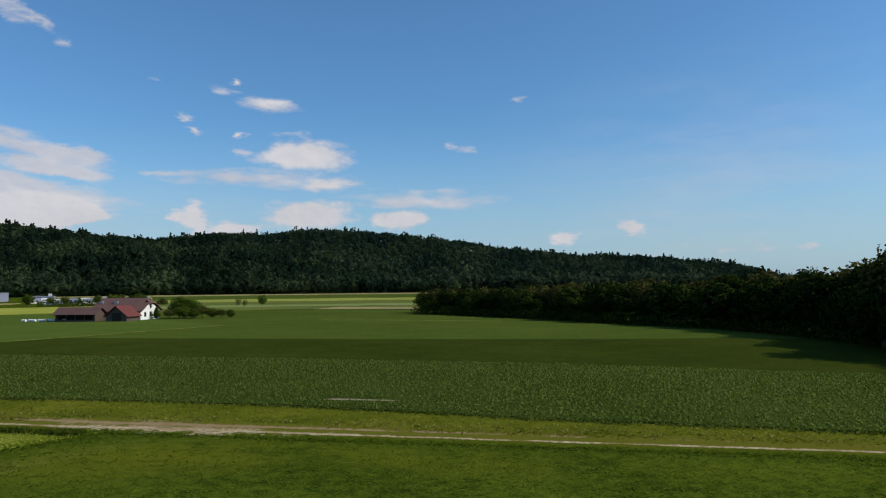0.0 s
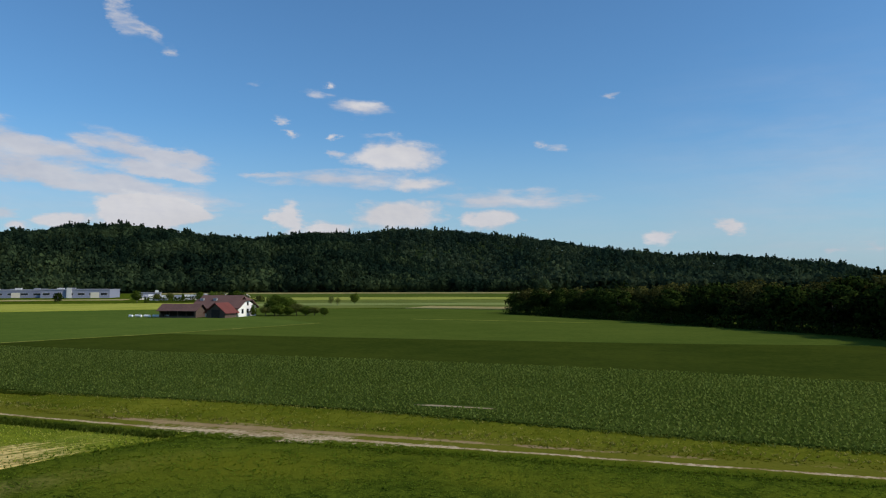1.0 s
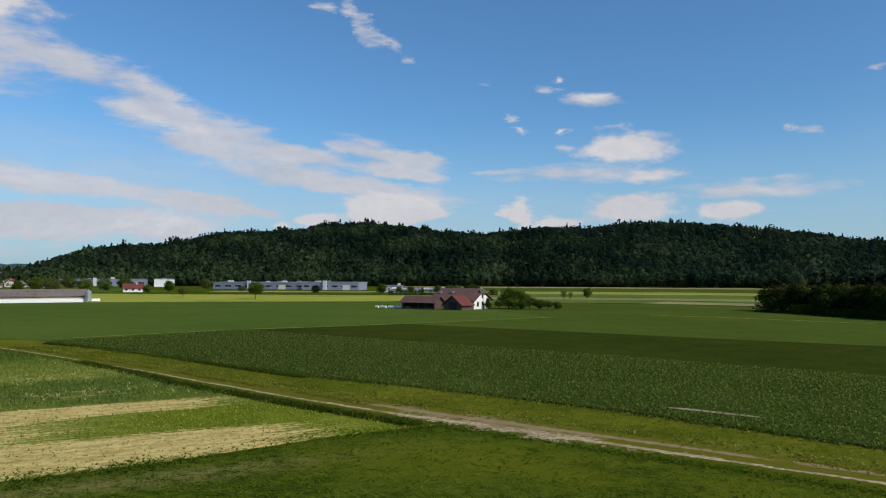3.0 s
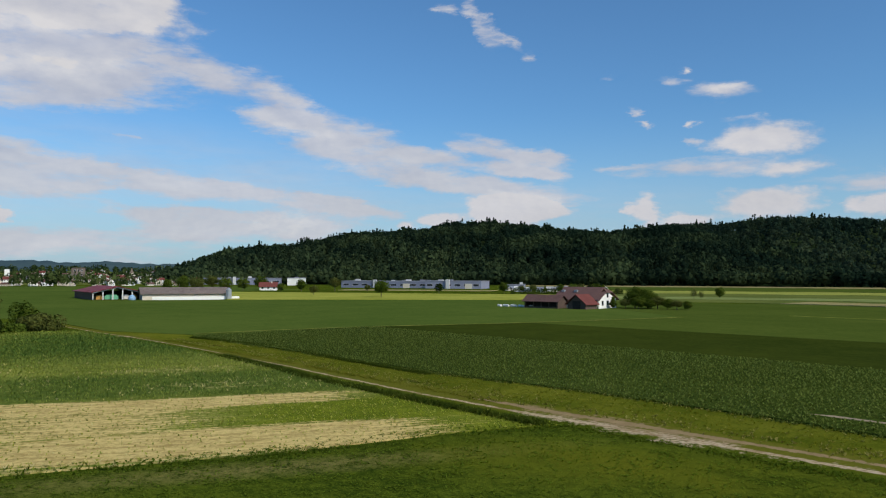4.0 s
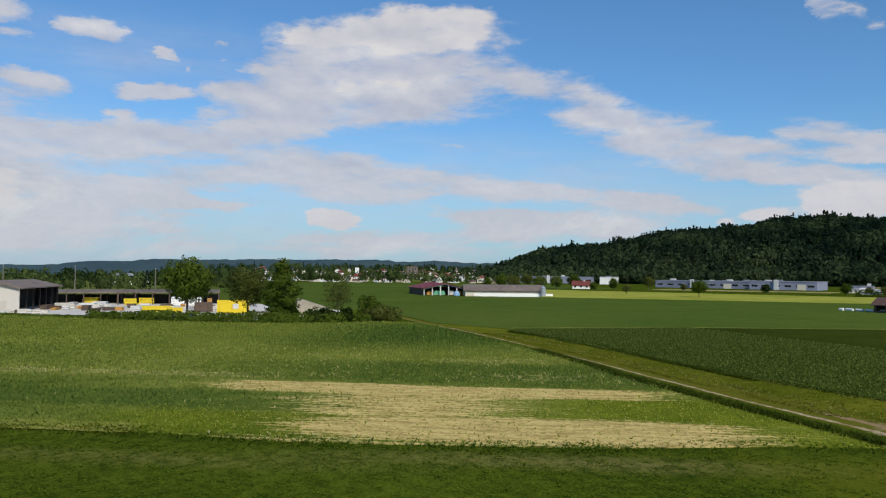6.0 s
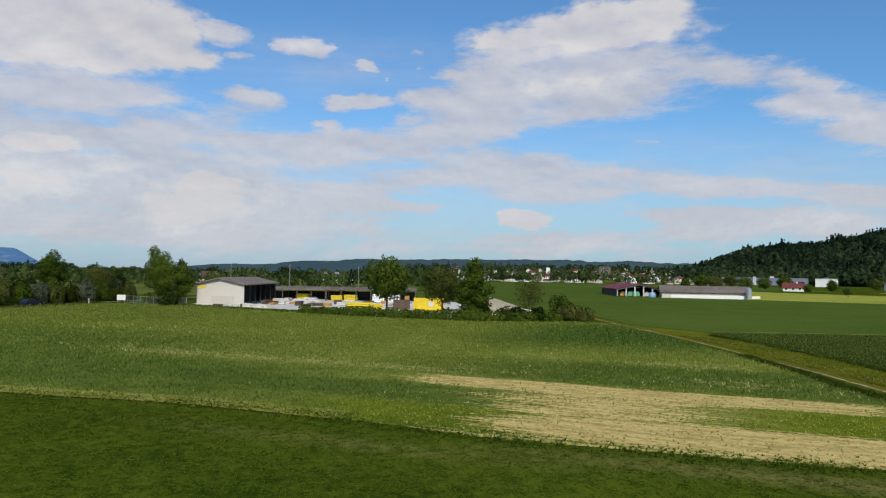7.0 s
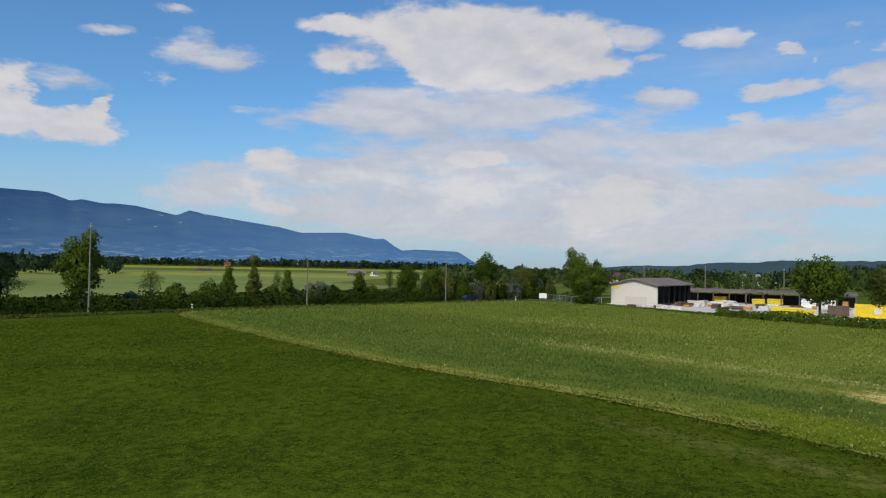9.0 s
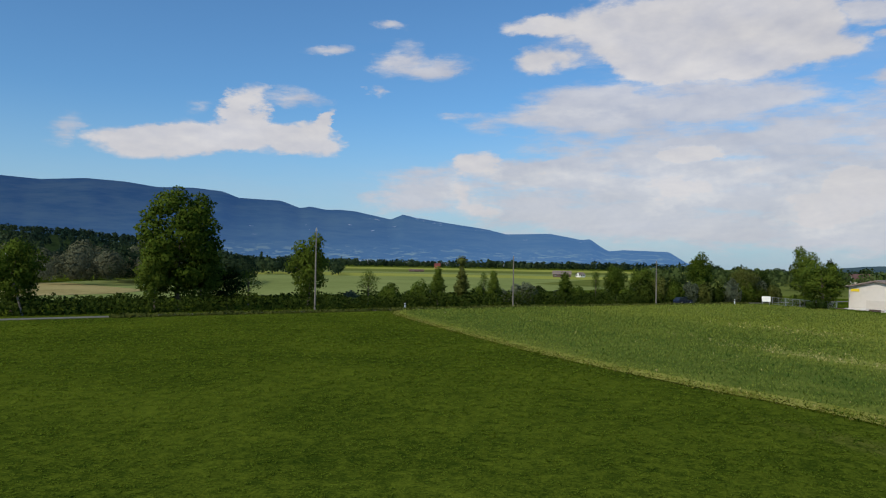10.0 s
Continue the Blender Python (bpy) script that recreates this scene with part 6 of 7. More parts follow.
container(-149.5, 47, 74, "yellow", "bright yellow steel site container in the yard")
container(-157, 43, 76, "barn_wood", "dark brown steel container beside the trees", 3.4, 1.9)


def stack(x, y, turn, L, W, H, colour, label):
    """A stack of boards or panels with bearers between the layers."""
    t = thing("stack", label, "stack", pose(x, y, 0.05, 0, 0, turn), "stacks in the yard")
    n = max(2, int(H / 0.35))
    r = random.Random(x * 3 + y)
    for i in range(n):
        z = i * H / n
        dx, dy = r.uniform(-0.12, 0.12), r.uniform(-0.1, 0.1)
        part("layer", boxes((-L / 2 + dx, L / 2 + dx, -W / 2 + dy, W / 2 + dy, z + 0.07, z + H / n)), M[colour], t)
        for xx in (-L / 3, L / 3):
            part("bearer", boxes((xx - 0.08, xx + 0.08, -W / 2, W / 2, z, z + 0.07)), M["barn_wood"], t)
    return t


r = random.Random(14)
for i in range(62):
    u, v = r.random(), r.random()
    x, y = -153 - 27 * u - 12 * v, 40 - 28 * u + 15 * v
    c = r.choice(("white_paint", "white_paint", "white_paint", "gravel", "gravel", "gravel", "orange", "barn_wood", "barn_wood", "white_wall"))
    names = {"white_paint": "white boards and panels", "orange": "orange formwork panels", "yellow": "yellow formwork beams", "gravel": "grey concrete slabs", "barn_wood": "weathered timber", "white_wall": "bright white panels"}
    stack(x, y, r.choice((60, 150)) + r.uniform(-8, 8), r.uniform(1.4, 4.0), r.uniform(0.9, 1.8), r.uniform(0.4, 1.2), c, "stack of " + names[c] + " in the yard")
for x, y, turn, L, W, H, c, lab in (
        (-206, 27, 70, 3.4, 2.0, 1.5, "yellow", "yellow skip under the timber shelter"),
        (-194, 34.5, 76, 2.8, 2.0, 1.5, "yellow", "yellow formwork box under the shelter"),
        (-196, 38.5, 76, 3.4, 2.0, 1.6, "yellow", "yellow formwork box under the shelter"),
        (-160, 34.5, 80, 5.6, 2.0, 1.2, "yellow", "long stack of yellow formwork beams"),
        (-156.5, 37.5, 80, 2.6, 1.6, 1.0, "yellow", "low stack of yellow formwork beams"),
        (-189, 44.5, 76, 3.0, 2.2, 2.0, "white_wall", "white crate before the shelter"),
        (-187, 48, 76, 3.0, 2.2, 1.9, "white_wall", "white crate before the shelter"),
        (-160, 45, 76, 1.0, 2.4, 2.6, "orange", "upright stack of orange formwork panels")):
    stack(x, y, turn, L, W, H, c, lab)
g = thing("sheeting", "pale blue sheeting over a heap in the yard", "sheeting", pose(-163, 34, 0.05))
bm = bmesh.new()
bmesh.ops.create_icosphere(bm, subdivisions=2, radius=1.0, matrix=Matrix.Diagonal((1.3, 1.0, 0.9, 1)))
for v in bm.verts:
    v.co.z = max(0.0, v.co.z * (1 + 0.3 * noise.noise(v.co * 2)))
part("cover", bm, M["blue_tarp"], g)


def mound(x, y, wide, high, colour, label):
    t = thing("mound", label, "gravel heap", place(x, y))
    bm = bmesh.new()
    bmesh.ops.create_uvsphere(bm, u_segments=28, v_segments=14, radius=1)
    for v in list(bm.verts):
        d = Vector((v.co.x, v.co.y)).length
        k = max(0.0, 1 - d) ** 0.8 if v.co.z > 0 else 0
        n = noise.noise((v.co.x * 2 + x, v.co.y * 2, 3)) * 0.16
        v.co = Vector((v.co.x * wide / 2 * (1 + n), v.co.y * wide / 2 * (1 + n), max(-0.1, k * high * (1 + n * 2)))) if v.co.z > -0.01 else Vector((v.co.x * wide / 2, v.co.y * wide / 2, -0.1))
    part("body", bm, M[colour], t)


mound(-146.5, 59.5, 15, 3.3, "sand", "pale sand and gravel heap behind the bushes")

# trees and bushes round the yard
tree("broad", -132.9, 34.5, 10.9, "broad leafy tree with a bare lower trunk at the yard edge", 0.90, 40)
tree("olive", -125.6, 42.8, 9.4, "olive brown leafy tree at the yard edge", 0.88, 10)
tree("narrow", -121.9, 47.6, 10.9, "slender upright tree at the yard edge", 1.1, 80)
tree("airy", -129.5, 61.0, 8.0, "sparse brownish tree beside the gravel heap", 0.87, 200)
tree("tall", -186.5, -8.5, 13.3, "tall leafy tree beside the white hall", 0.80, 20)
tree("round", -171, -4.3, 10.0, "leafy tree beside the white hall", 1.02, 140)
tree("dark2", -197.6, -4.0, 10.9, "dark slim tree behind the white hall", 0.5)
bush(-125.2, 65.7, 4.6, 5.6, M["leaf_a"], "dense round green bush", 1)
bush(-117.8, 64.4, 3.0, 7.6, M["leaf_b"], "broad pale olive bush at the field corner", 2)
bush(-116, 56.9, 2.9, 3.4, M["leaf_d"], "dark green bush at the yard edge", 3)
bush(-121.5, 55, 2.6, 5, M["leaf_d"], "dark dense bush under the trees", 8)
bush(-124, 49, 3.0, 6, M["leaf_d"], "dark dense bush under the trees", 9)
bush(-118, 52, 2.6, 6, M["leaf_d"], "dark bramble bush under the trees", 4)
bush(-120, 46, 2.6, 6, M["leaf_a"], "green bramble bush under the trees", 5)
bush(-171.5, -5.0, 2.6, 6.0, M["leaf_d"], "dark bush under the trees by the hall", 6)
bush(-186, -9.5, 2.6, 6.0, M["leaf_a"], "green bush under the trees by the hall", 7)
hedge("bramble_edge", [(-117, 61), (-116.5, 56), (-118, 48), (-126, 37), (-134, 28), (-143, 20.5)], 1.9, 3.0, M["leaf_a"], "low bramble and weeds along the yard", 22, 120)
hedge("weed_edge", [(-143, 20.5), (-158, 8), (-171, -2.5)], 0.45, 1.6, M["leaf_a"], "low weeds along the yard", 23, 110)


# ---- the lane, its hedge, poles and trees ----
HEDGE = [(-20, -112), (-40, -102), (-56, -95), (-68, -89.5), (-81, -84), (-99, -75.5), (-118, -66), (-138, -55.5), (-165, -40), (-186, -28)]
hedge("lane_weeds", [(x + 0.9, y + 1.8) for x, y in ROAD[3:10]], 0.55, 1.4, M["leaf_b"], "tall weeds along the edge of the lane", 26, 30)
hedge("hedge_lane", HEDGE, 3.1, 4.0, M["hedge"], "thick dark green hedge along the lane", 24, 70)
hedge("hedge_back", [(x * 1.05 - 3, y * 1.05 - 8) for x, y in HEDGE], 2.5, 4.0, M["leaf_d"], "second row of shrubs behind the lane hedge", 25, 60)
for x, y, h, k, w, lab in (
        (-78.1, -89.8, 10.2, "round", 0.70, "low leafy crown beside the tall tree"),
        (-85.0, -87.4, 9.6, "round", 0.95, "dark lower crown beside the tall tree"),
        (-88.6, -85.4, 7.0, "dark", 0.9, "dark shrub-like tree under the tall one"),
        (-102.5, -80.4, 13.0, "tall", 0.86, "upright oval leafy tree behind the hedge"),
        (-59.6, -95.3, 10.8, "round", 0.95, "dark leafy tree beside the lane"),
        (-94.4, -86.5, 7.1, "thin", 1.0, "sparse young tree behind the hedge"),
        (-114.9, -76.5, 7.2, "thin", 0.95, "sparse young tree behind the hedge"),
        (-126.5, -68.3, 7.6, "narrow", 0.80, "slim yellow green tree behind the hedge"),
        (-131.4, -65.7, 10.0, "spruce", 1.15, "pointed conical tree behind the hedge"),
        (-139.4, -64.9, 7.1, "thin", 0.5, "slim sparse tree behind the hedge"),
        (-136.2, -61.0, 6.9, "narrow", 0.90, "young leafy tree behind the hedge"),
        (-150.9, -51.5, 6.8, "narrow", 1.15, "dark pointed leafy tree behind the hedge"),
        (-164.5, -49.5, 7.8, "thin", 0.6, "slim sparse tree behind the hedge"),
        (-167.2, -45.7, 8.6, "round", 0.82, "round dark leafy tree behind the hedge"),
        (-175.6, -42.0, 8.1, "round", 0.90, "leafy tree behind the hedge"),
        (-200, -34.0, 12.2, "tall", 0.90, "tall light leafy tree by the lane"),
        (-210.5, -25.9, 8.1, "round", 1.0, "leafy tree by the lane"),
        (-224, -22.8, 7.7, "dark", 0.9, "dark leafy tree by the lane"),
        (-191, -22.0, 8.6, "olive", 0.9, "olive leafy tree by the lane")):
    tree(k, x, y, h, lab, w, group="trees along the lane")
bush(-114.4, -71.2, 4.4, 4.4, M["leaf_a"], "green bush rising over the hedge", 92, "bushes along the lane")
bush(-120.3, -68.2, 4.9, 5.4, M["leaf_a"], "green bush rising over the hedge", 93, "bushes along the lane")
bush(-140.9, -56.4, 4.9, 6.4, M["leaf_c"], "pale grey willow bush beside the pole", 94, "bushes along the lane")
make_tree(77, 19.6, 12.8, 30, 0.25, 15500, M["leaf_a"], "very tall broad leafy tree behind the hedge", place(-82.2, -89.0, 1.0, 30), trunk_h=0.10, group="trees along the lane", limbs=10, dome=True)
for i in range(26):
    x = -110 - 100 * (i / 25)
    y = -74 + 46 * (i / 25) - 4 + 5 * noise.noise((i * 0.7, 2, 0))
    if i % 4 == 1:
        bush(x, y - 3, 2.8, 4.5, M["leaf_c"], "pale grey green willow bush", 60 + i, "bushes along the lane")
    else:
        bush(x, y - 2, 2.1 + (i % 3) * 0.8, 4.2, M["leaf_d" if i % 2 else "leaf_a"], "green bush behind the hedge", 60 + i, "bushes along the lane")


for i in range(16):
    u = i / 15
    x, y = -166 - 30 * u, -42.5 + 26 * u + 1.5 * math.sin(i * 2.1)
    bush(x, y, 3.6 + 2.6 * abs(math.sin(i * 1.7)), 5.2, M[("leaf_a", "hedge", "leaf_c", "leaf_b")[i % 4]], "grey willow bush by the lane" if i % 4 == 2 else "dense leafy bush by the lane", 120 + i, "bushes along the lane")


def pole(x, y, h, lean=0.0):
    t = thing("utility_pole", "leaning grey wooden pole beside the lane" if lean else "grey wooden utility pole beside the lane", "utility pole", pose(x, y, 0, 0, 0, 118) @ pose(0, 0, 0, 0, lean, 0), "utility poles")
    bm = bmesh.new()
    tube(bm, (0, 0, -0.3), (0, 0, h), 0.16, 0.10, 10)
    part("shaft", bm, M["pole_wood"], t)
    part("insulator", boxes((-0.14, 0.14, -0.06, 0.06, h - 0.35, h - 0.12), (-0.05, 0.05, -0.05, 0.05, h, h + 0.15)), M["steel"], t)


for x, y, h in ((-97.5, -74.4, 13.4), (-132.5, -54.9, 9.6), (-165, -36, 9.3), (-205, -6, 9.5), (-225, 8, 9.5), (-215, 24, 9.5), (-205, 42, 9.0), (-212, 52, 8.5)):
    pole(x, y, h)
pole(-59.6, -92.6, 8.6, -17)


def marker_post(x, y):
    t = thing("marker_post", "white plastic roadside marker post", "marker post", place(x, y))
    bm = bmesh.new()
    prism(bm, -0.12, 0.12, [(-0.1, -0.1), (0.1, -0.1), (0.1, 1.05), (-0.1, 1.15)])
    part("post", bm, M["white_paint"], t)
    part("band", boxes((-0.125, 0.125, -0.105, 0.105, 0.75, 0.9)), M["tyre"], t, "black band")


marker_post(-108, -63.5)
marker_post(-178, -22)


def board(x, y):
    t = thing("sign_board", "blank white notice board on two posts", "sign board", pose(x, y, 0, 0, 0, 95))
    for dx in (-0.7, 0.7):
        part("post", boxes((dx - 0.05, dx + 0.05, -0.05, 0.05, -0.1, 1.0)), M["steel"], t)
    part("panel", boxes((-0.9, 0.9, -0.12, -0.05, 0.7, 1.9)), M["white_wall"], t)


board(-182, -16)


def car(x, y, turn):
    t = thing("car", "small dark blue car on the lane", "car", pose(x, y, 0.06, 0, 0, turn))
    bm = bmesh.new()
    prism(bm, -0.85, 0.85, [(-2.1, 0.3), (2.1, 0.3), (2.15, 0.7), (1.95, 0.9), (1.0, 0.98), (-2.0, 0.98), (-2.12, 0.75)])
    part("body", bm, M["car_paint"], t)
    bm = bmesh.new()
    prism(bm, -0.72, 0.72, [(-1.9, 0.98), (1.05, 0.98), (0.35, 1.45), (-1.35, 1.47)])
    part("cabin", bm, M["glass_dark"], t)
    part("roof", boxes((-0.70, 0.70, -1.3, 0.3, 1.45, 1.50)), M["car_paint"], t)
    for sx in (-0.85, 0.85):
        for yy in (-1.3, 1.3):
            bm = bmesh.new()
            tube(bm, (sx - 0.1, yy, 0.32), (sx + 0.1, yy, 0.32), 0.32, 0.32, 14)
            w = part("wheel", bm, M["tyre"], t)
            bm = bmesh.new()
            tube(bm, (sx - 0.11, yy, 0.32), (sx + 0.11, yy, 0.32), 0.19, 0.19, 10)
            part("rim", bm, M["steel"], w)
    for sx in (-0.6, 0.6):
        part("headlight", boxes((sx - 0.15, sx + 0.15, 2.0, 2.13, 0.66, 0.8)), M["white_paint"], t)


car(-168, -31, 60)


# ---- far farm buildings and houses ----
def far_building(name, az, d, L, W, eave, ridge, wall, roof, label, turn=0.0, cols=3):
    return house(name, L, W, eave, ridge, wall, roof, label, pose(-3 - math.sin(radians(az)) * d, 6 + math.cos(radians(az)) * d, 0, 0, 0, az + turn), chimney=False, cols=cols)


far_building("orange_house", 121.3, 1180, 9, 9, 4.2, 8.0, "orange_wall", "red_roof", "small orange red house by the far tree line")
far_building("field_barn", 111.6, 510, 12, 9, 2.2, 4.2, "barn_wood", "dark_roof", "dark barn of a far farm in the fields")
far_building("farm_house", 110.2, 518, 4, 5, 1.9, 3.4, "white_wall", "dark_roof", "white house of a far farm in the fields", 40, 2)
far_building("field_shed", 122.9, 670, 13, 6, 1.2, 2.2, "barn_wood", "brown_roof", "low brown field shed on the meadow", 0, 2)
far_building("brown_house", 91.2, 400, 9, 8, 3.6, 6.2, "cream_wall", "brown_roof", "ochre house behind the tree belt", 30)
far_building("white_house", 82.1, 450, 10, 9, 4.0, 6.6, "white_wall", "pale_roof", "white house behind the tree belt", 30)
far_building("white_house", 81.0, 470, 8, 8, 3.0, 5.4, "white_wall", "dark_roof", "white house behind the tree belt", -20)


def fence(x0, y0, x1, y1, high=1.7):
    """A wire mesh fence: steel posts, two rails and thin wires."""
    n = int(math.hypot(x1 - x0, y1 - y0) / 2.5)
    t = thing("fence", "grey steel wire fence beside the yard", "fence", pose(x0, y0, 0, 0, 0, math.degrees(math.atan2(y1 - y0, x1 - x0))))
    L = math.hypot(x1 - x0, y1 - y0)
    for i in range(n + 1):
        bm = bmesh.new()
        tube(bm, (L * i / n, 0, -0.1), (L * i / n, 0, high), 0.04, 0.04, 8)
        part("post", bm, M["steel"], t)
    for z in (0.1, high - 0.08):
        part("rail", boxes((0, L, -0.02, 0.02, z, z + 0.05)), M["steel"], t)
    for i in range(9):
        z = 0.25 + i * (high - 0.45) / 8
        part("wire", boxes((0, L, -0.008, 0.008, z, z + 0.016)), M["steel"], t)


fence(-184, -15, -172, -5.5)
fence(-172, -5.5, -169.5, -1.5)
r = random.Random(23)
for i in range(14):
    u = i / 13
    stack(-169.5 + 9 * u + r.uniform(-0.4, 0.4), -0.5 + 15 * u, r.uniform(40, 80), r.uniform(1.0, 2.6), 1.1, r.uniform(0.4, 0.9), r.choice(("gravel", "white_paint", "barn_wood", "gravel")), "low stack of grey slabs and timber before the hall")


# ---- plants of the fields ----
def scatter(poly, per_m2, seed, x0=None):
    xs, ys = [p[0] for p in poly], [p[1] for p in poly]
    rng_ = np.random.default_rng(seed)
    n = int((max(xs) - min(xs)) * (max(ys) - min(ys)) * per_m2)
    x, y = rng_.uniform(min(xs), max(xs), n), rng_.uniform(min(ys), max(ys), n)
    k = inside(poly, x, y)
    return x[k], y[k], rng_


def sown(poly, spacing, along, turn, seed, jitter=0.08):
    """Points on drilled rows within a field."""
    rng_ = np.random.default_rng(seed)
    a = radians(turn)
    P_ = np.array(poly)
    c = P_.mean(0)
    R = np.abs(P_ - c).max() * 1.5
    u, v = np.meshgrid(np.arange(-R, R, along), np.arange(-R, R, spacing))
    u, v = u.ravel() + rng_.normal(0, along * 0.25, u.size), v.ravel() + rng_.normal(0, jitter, u.size)
    x, y = c[0] + u * math.cos(a) - v * math.sin(a), c[1] + u * math.sin(a) + v * math.cos(a)
    k = inside(poly, x, y)
    return x[k], y[k], rng_


def zone_at(kind, u, v):
    """How strongly the points of the patchy crop lie in stretches of that kind."""
    def step(a, lo, hi):
        q = np.clip((a - lo) / (hi - lo), 0, 1)
        return q * q * (3 - 2 * q)
    total = np.zeros(len(u))
    for u0, u1, v0, v1, su, sv, dense in ZONES[kind]:
        total = np.maximum(total, dense * step(u, u0 - su, u0 + su) * (1 - step(u, u1 - su, u1 + su)) * step(v, v0 - sv, v0 + sv) * (1 - step(v, v1 - sv, v1 + sv)))
    return total


def crops():
    x, y, g = sown(BEAN, 0.50, 0.33, 163, 41)
    k = (x > -95) & (x < 50) & ~((np.abs(y - 56.6 + (x + 6.7) * 0.17) < 0.7) & (np.abs(x + 6.7) < 3.0))
    x, y = x[k], y[k]
    n = len(x)
    tufts("bean_plants", np.stack([x, y, np.full(n, 0.1)], 1), g.uniform(0.12, 0.24, n), g.uniform(0.08, 0.15, n), 5, M["bean_leaf"], "rows of leafy green crop plants", "crop plants", 1, 0.6)
    # the patchy crop: plants on rows, their colour and size by the stretch they stand in
    x, y, g = sown(CROP, 0.62, 0.24, CROP_TURN, 42)
    d = np.hypot(x + 3, y - 6)
    a = radians(CROP_TURN)
    u, v = x * math.cos(a) + y * math.sin(a), -x * math.sin(a) + y * math.cos(a)
    sway = np.array([(noise.noise((p * 0.05, q * 0.35, 7.0)), noise.noise((p * 0.05, q * 0.35, 19.0))) for p, q in zip(u, v)])
    uu, vv = u + sway[:, 0] * 6, v + sway[:, 1] * 1.4
    bare, stalk, fresh, deep = (np.minimum(1.0, zone_at(q, uu, vv)) for q in ("bare", "stalk", "fresh", "deep"))
    clump = np.array([noise.noise((p * 0.6, q * 0.6, 3.0)) for p, q in zip(x, y)])
    chance = np.clip(72.0 / d, 0.40, 1.0) * (1 - 0.55 * bare) * (0.85 + 0.5 * clump)
    k = g.uniform(0, 1, len(x)) < chance
    x, y, d, bare, stalk, fresh, deep, clump = (q[k] for q in (x, y, d, bare, stalk, fresh, deep, clump))
    n = len(x)
    tone = 0.36 + 0.34 * fresh - 0.30 * deep + 0.12 * bare + g.normal(0, 0.085, n) + 0.10 * clump
    dry = g.uniform(0, 1, n) < (0.005 + 0.36 * stalk + 0.22 * bare) * np.clip(60 / d, 0.22, 1)
    tone = np.where(dry, g.uniform(0.76, 0.97, n), np.clip(tone, 0, 0.74))
    far = np.clip(d / 62, 1, 2.0)
    hh = g.uniform(0.11, 0.20, n) * (1 + 0.55 * deep + 0.5 * stalk) * (1 - 0.35 * bare) * far ** 0.8
    tufts("young_maize", np.stack([x, y, np.full(n, 0.04)], 1), hh, g.uniform(0.045, 0.08, n) * far, 3, M["maize_leaf"], "rows of young green crop blades and dry stalks", "crop plants", 2, 0.75, tone)
    near = [(60, 22), (40, 32), (4, 39.5), (-20, 43.5), (-25, 37), (-38, 17), (-55, -6), (-80, -39), (-100, -62), (-60, -82), (-30, -70), (0, 0), (30, 5)]
    x, y, g = scatter(near, 30.0, 43)
    d = np.hypot(x + 2, y - 3)
    clump = np.array([noise.noise((p * 0.7, q * 0.7, 5.0)) + 0.6 * noise.noise((p * 2.1, q * 2.1, 9.0)) for p, q in zip(x, y)])
    k = (d > 15) & (g.uniform(0, 1, len(x)) < np.clip(30.0 / d, 0.06, 1) ** 1.5 * (0.55 + 0.9 * clump))
    x, y, d, clump = x[k], y[k], d[k], clump[k]
    n = len(x)
    big = np.clip(d / 36, 0.8, 2.2)
    tufts("meadow_plants", np.stack([x, y, np.zeros(n)], 1), g.uniform(0.04, 0.085, n) * big * (1 + 0.4 * clump), g.uniform(0.05, 0.10, n) * big, 3, M["blade"], "clover and grass tufts of the meadow", "meadow plants", 3, 1.3)


def verge_grass():
    poly = [(60, 29)] + [(x, y + 2.3) for x, y in TRACK[1:10]] + BEAN_S[-2::-1]
    x, y, g = scatter(poly, 9.0, 44)
    n = len(x)
    for mat_key, pick, label in (("straw", g.uniform(0, 1, n) < 0.14, "dry grass of the verge"), ("verge_blade", None, "yellow green grass of the verge")):
        k = pick if pick is not None else np.ones(n, bool)
        m = int(k.sum())
        tufts("verge_plants", np.stack([x[k], y[k], np.full(m, 0.03)], 1), g.uniform(0.05, 0.16, m), g.uniform(0.03, 0.06, m), 4, M[mat_key], label, "grass", 5, 1.1)


def edge_grass(name, line, wide, per_m, hmin, hmax, seed, label, material="straw", leaf=1.0):
    rng_ = np.random.default_rng(seed)
    pts = smooth_line(line, 1.0)
    P_ = np.array([(p.x, p.y) for p in pts])
    n = int(len(P_) * per_m)
    i = rng_.integers(0, len(P_) - 1, n)
    f = rng_.uniform(0, 1, (n, 1))
    q = P_[i] * (1 - f) + P_[i + 1] * f + rng_.normal(0, wide / 2.5, (n, 2))
    keep = np.array([noise.noise((a * 0.25, b * 0.25, seed)) for a, b in q]) > rng_.uniform(-0.8, 0.2, n)
    q = q[keep]
    n = len(q)
    tufts(name, np.stack([q[:, 0], q[:, 1], np.zeros(n)], 1), rng_.uniform(hmin, hmax, n), rng_.uniform(0.06, 0.14, n) * leaf, 5, M[material], label, "tall grass", seed, 0.5)


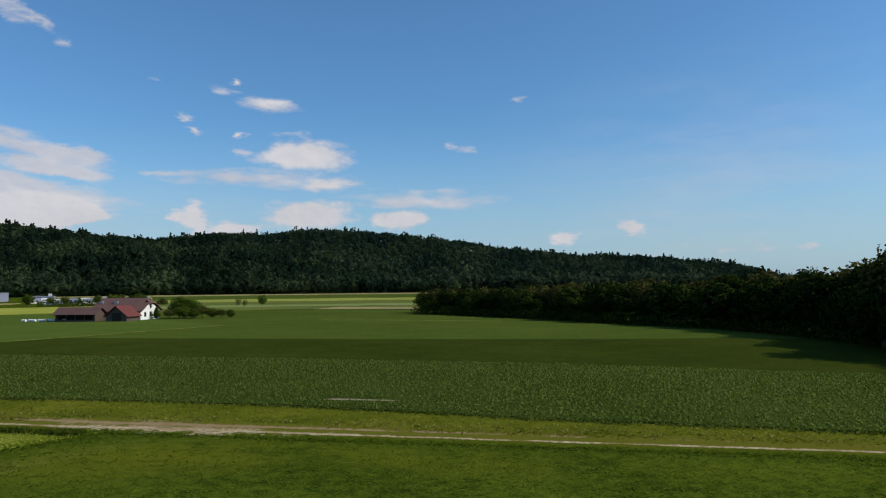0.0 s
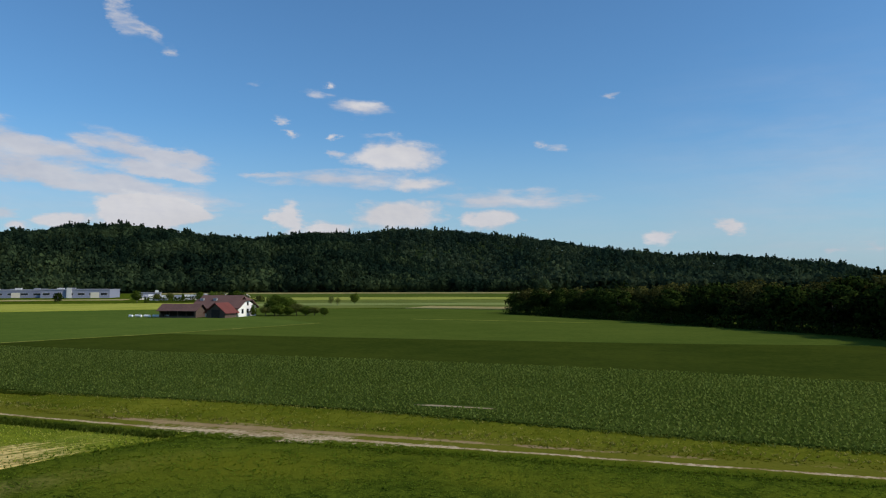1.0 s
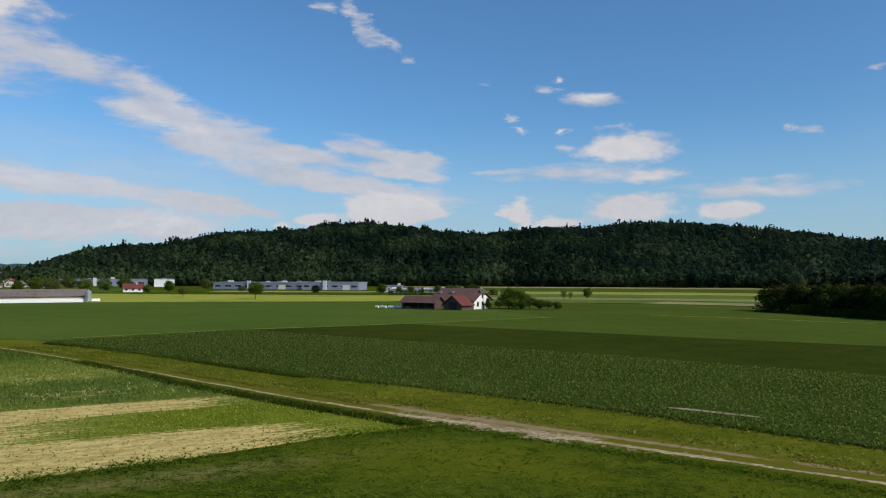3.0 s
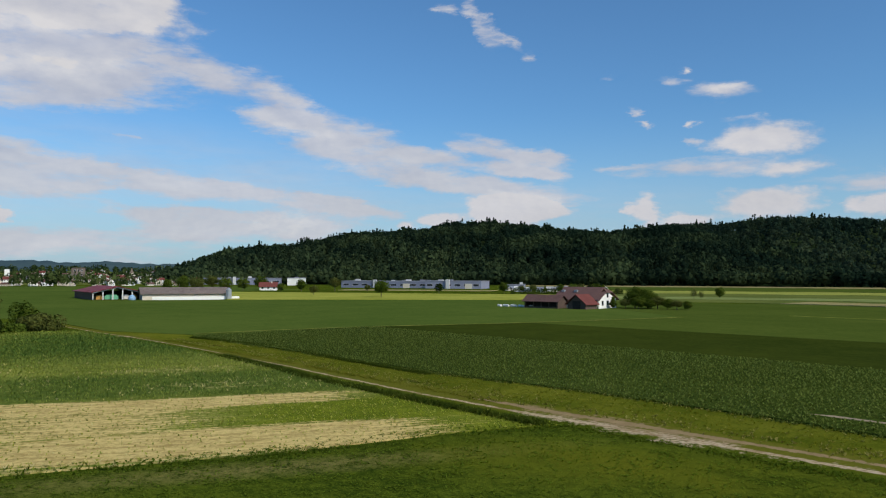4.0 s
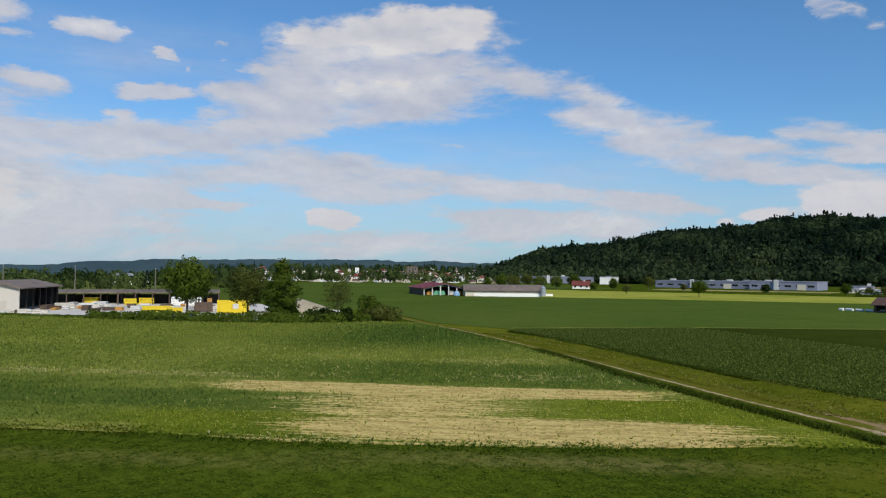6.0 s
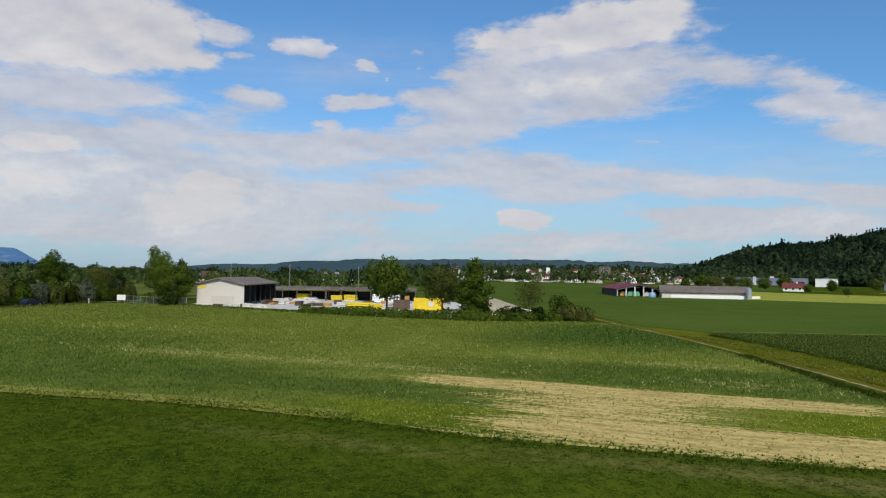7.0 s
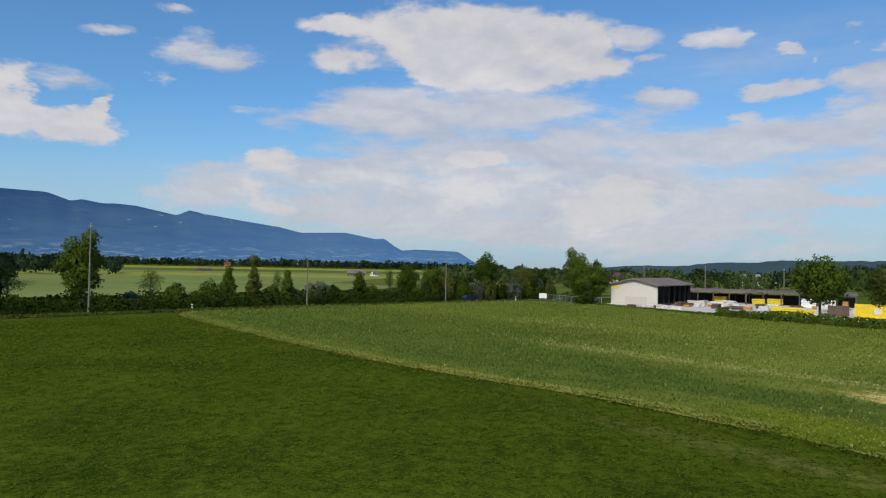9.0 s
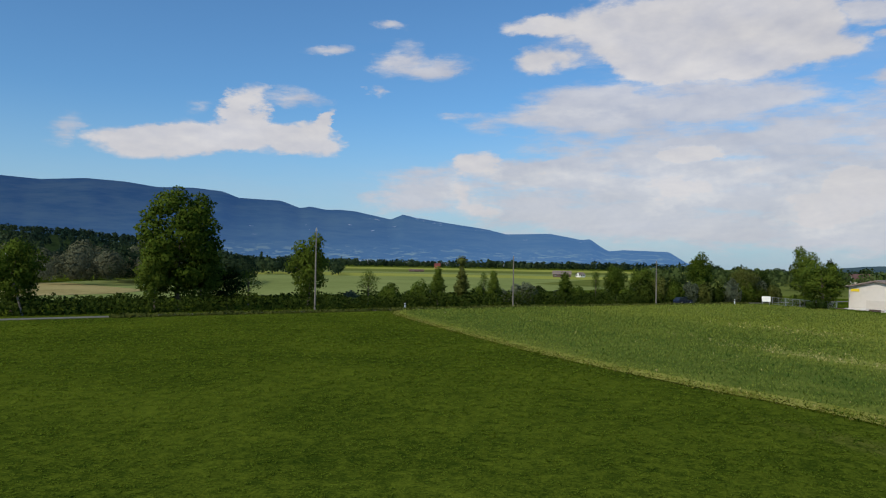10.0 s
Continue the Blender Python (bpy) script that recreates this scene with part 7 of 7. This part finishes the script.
ground_sheet("bare_slot", [(-9.7, 56.7), (-8.0, 56.25), (-5.6, 55.85), (-3.4, 55.5), (-3.9, 55.95), (-6.0, 56.45), (-8.2, 56.95)], 0.136, M["soil"], "narrow bare slot of pale soil in the crop", "bare soil")
ribbon("field_edge", [(-93, 74), (-87, 90), (-82, 101), (-66, 126.8), (-48, 163)], 0.8, 0.142, M["edge"], "thin pale grass edge between two crops", "field edge")
ribbon("field_edge", [(-31, 184), (-10, 179), (14, 171)], 1.0, 0.092, M["edge"], "thin pale grass line across the green field", "field edge")
ribbon("field_edge", [(x - 0.5, y + 0.3) for x, y in CROP_SE[4:]], 2.3, 0.066, M["edge"], "pale yellow grass edge between meadow and crop", "field edge")
crops()
verge_grass()
edge_grass("field_edge_grass", CROP_SE[4:], 1.1, 26, 0.05, 0.16, 51, "pale dry grass along the crop edge")
edge_grass("field_edge_blades", CROP_SE[4:], 1.5, 60, 0.05, 0.15, 59, "yellow green grass along the crop edge", "verge_blade", 0.6)
edge_grass("field_edge_weeds", CROP_SE[:6], 1.6, 110, 0.05, 0.17, 54, "tall green weeds along the bare crop edge", "blade", 0.5)
# dark grass strips stand in for the shadowed ditch on flat ground
edge_grass("ditch_grass", [(-66, 57.2), (-56, 54.2), (-46, 50.6), (-38, 48.4), (-30, 46.2), (-22, 44.4)], 0.7, 150, 0.15, 0.38, 27, "rank grass in the track ditch, darkened for shade", "ditch", 0.5)
edge_grass("ditch_grass", [(-88, 69.6), (-78, 68.8), (-66, 66.8), (-56, 63.0), (-48, 60.5), (-40, 58.3)], 0.5, 90, 0.12, 0.30, 28, "rank grass beside the verge, darkened for ditch shade", "ditch", 0.5)
edge_grass("verge_grass", [(-44, 60.2)] + BEAN_S[5:2:-1], 0.5, 26, 0.06, 0.16, 52, "dry grass along the crop edge", "straw", 0.5)
edge_grass("bean_edge", BEAN_S, 0.9, 46, 0.10, 0.22, 55, "outermost leafy plants of the row crop", "bean_leaf", 1.0)
edge_grass("track_side_grass", [(x, y + 1.5) for x, y in ((60, 30.3), (40, 35), (22, 39), (4, 42.5), (-2, 43.6))], 1.0, 40, 0.05, 0.13, 57, "yellow green grass beside the far rut", "verge_blade", 0.5)
edge_grass("track_side_grass", [(x, y + 1.0) for x, y in TRACK[6:10]], 0.8, 36, 0.05, 0.14, 58, "yellow green grass beside the narrow track", "verge_blade", 0.5)
edge_grass("track_edge_grass", [(x, y - 2.3) for x, y in TRACK[1:7]], 1.0, 70, 0.05, 0.15, 56, "green grass along the near edge of the track", "blade", 0.6)
edge_grass("track_grass", [(x, y + 2.6) for x, y in TRACK[1:10]], 1.6, 12, 0.08, 0.2, 53, "dry grass beside the farm track")
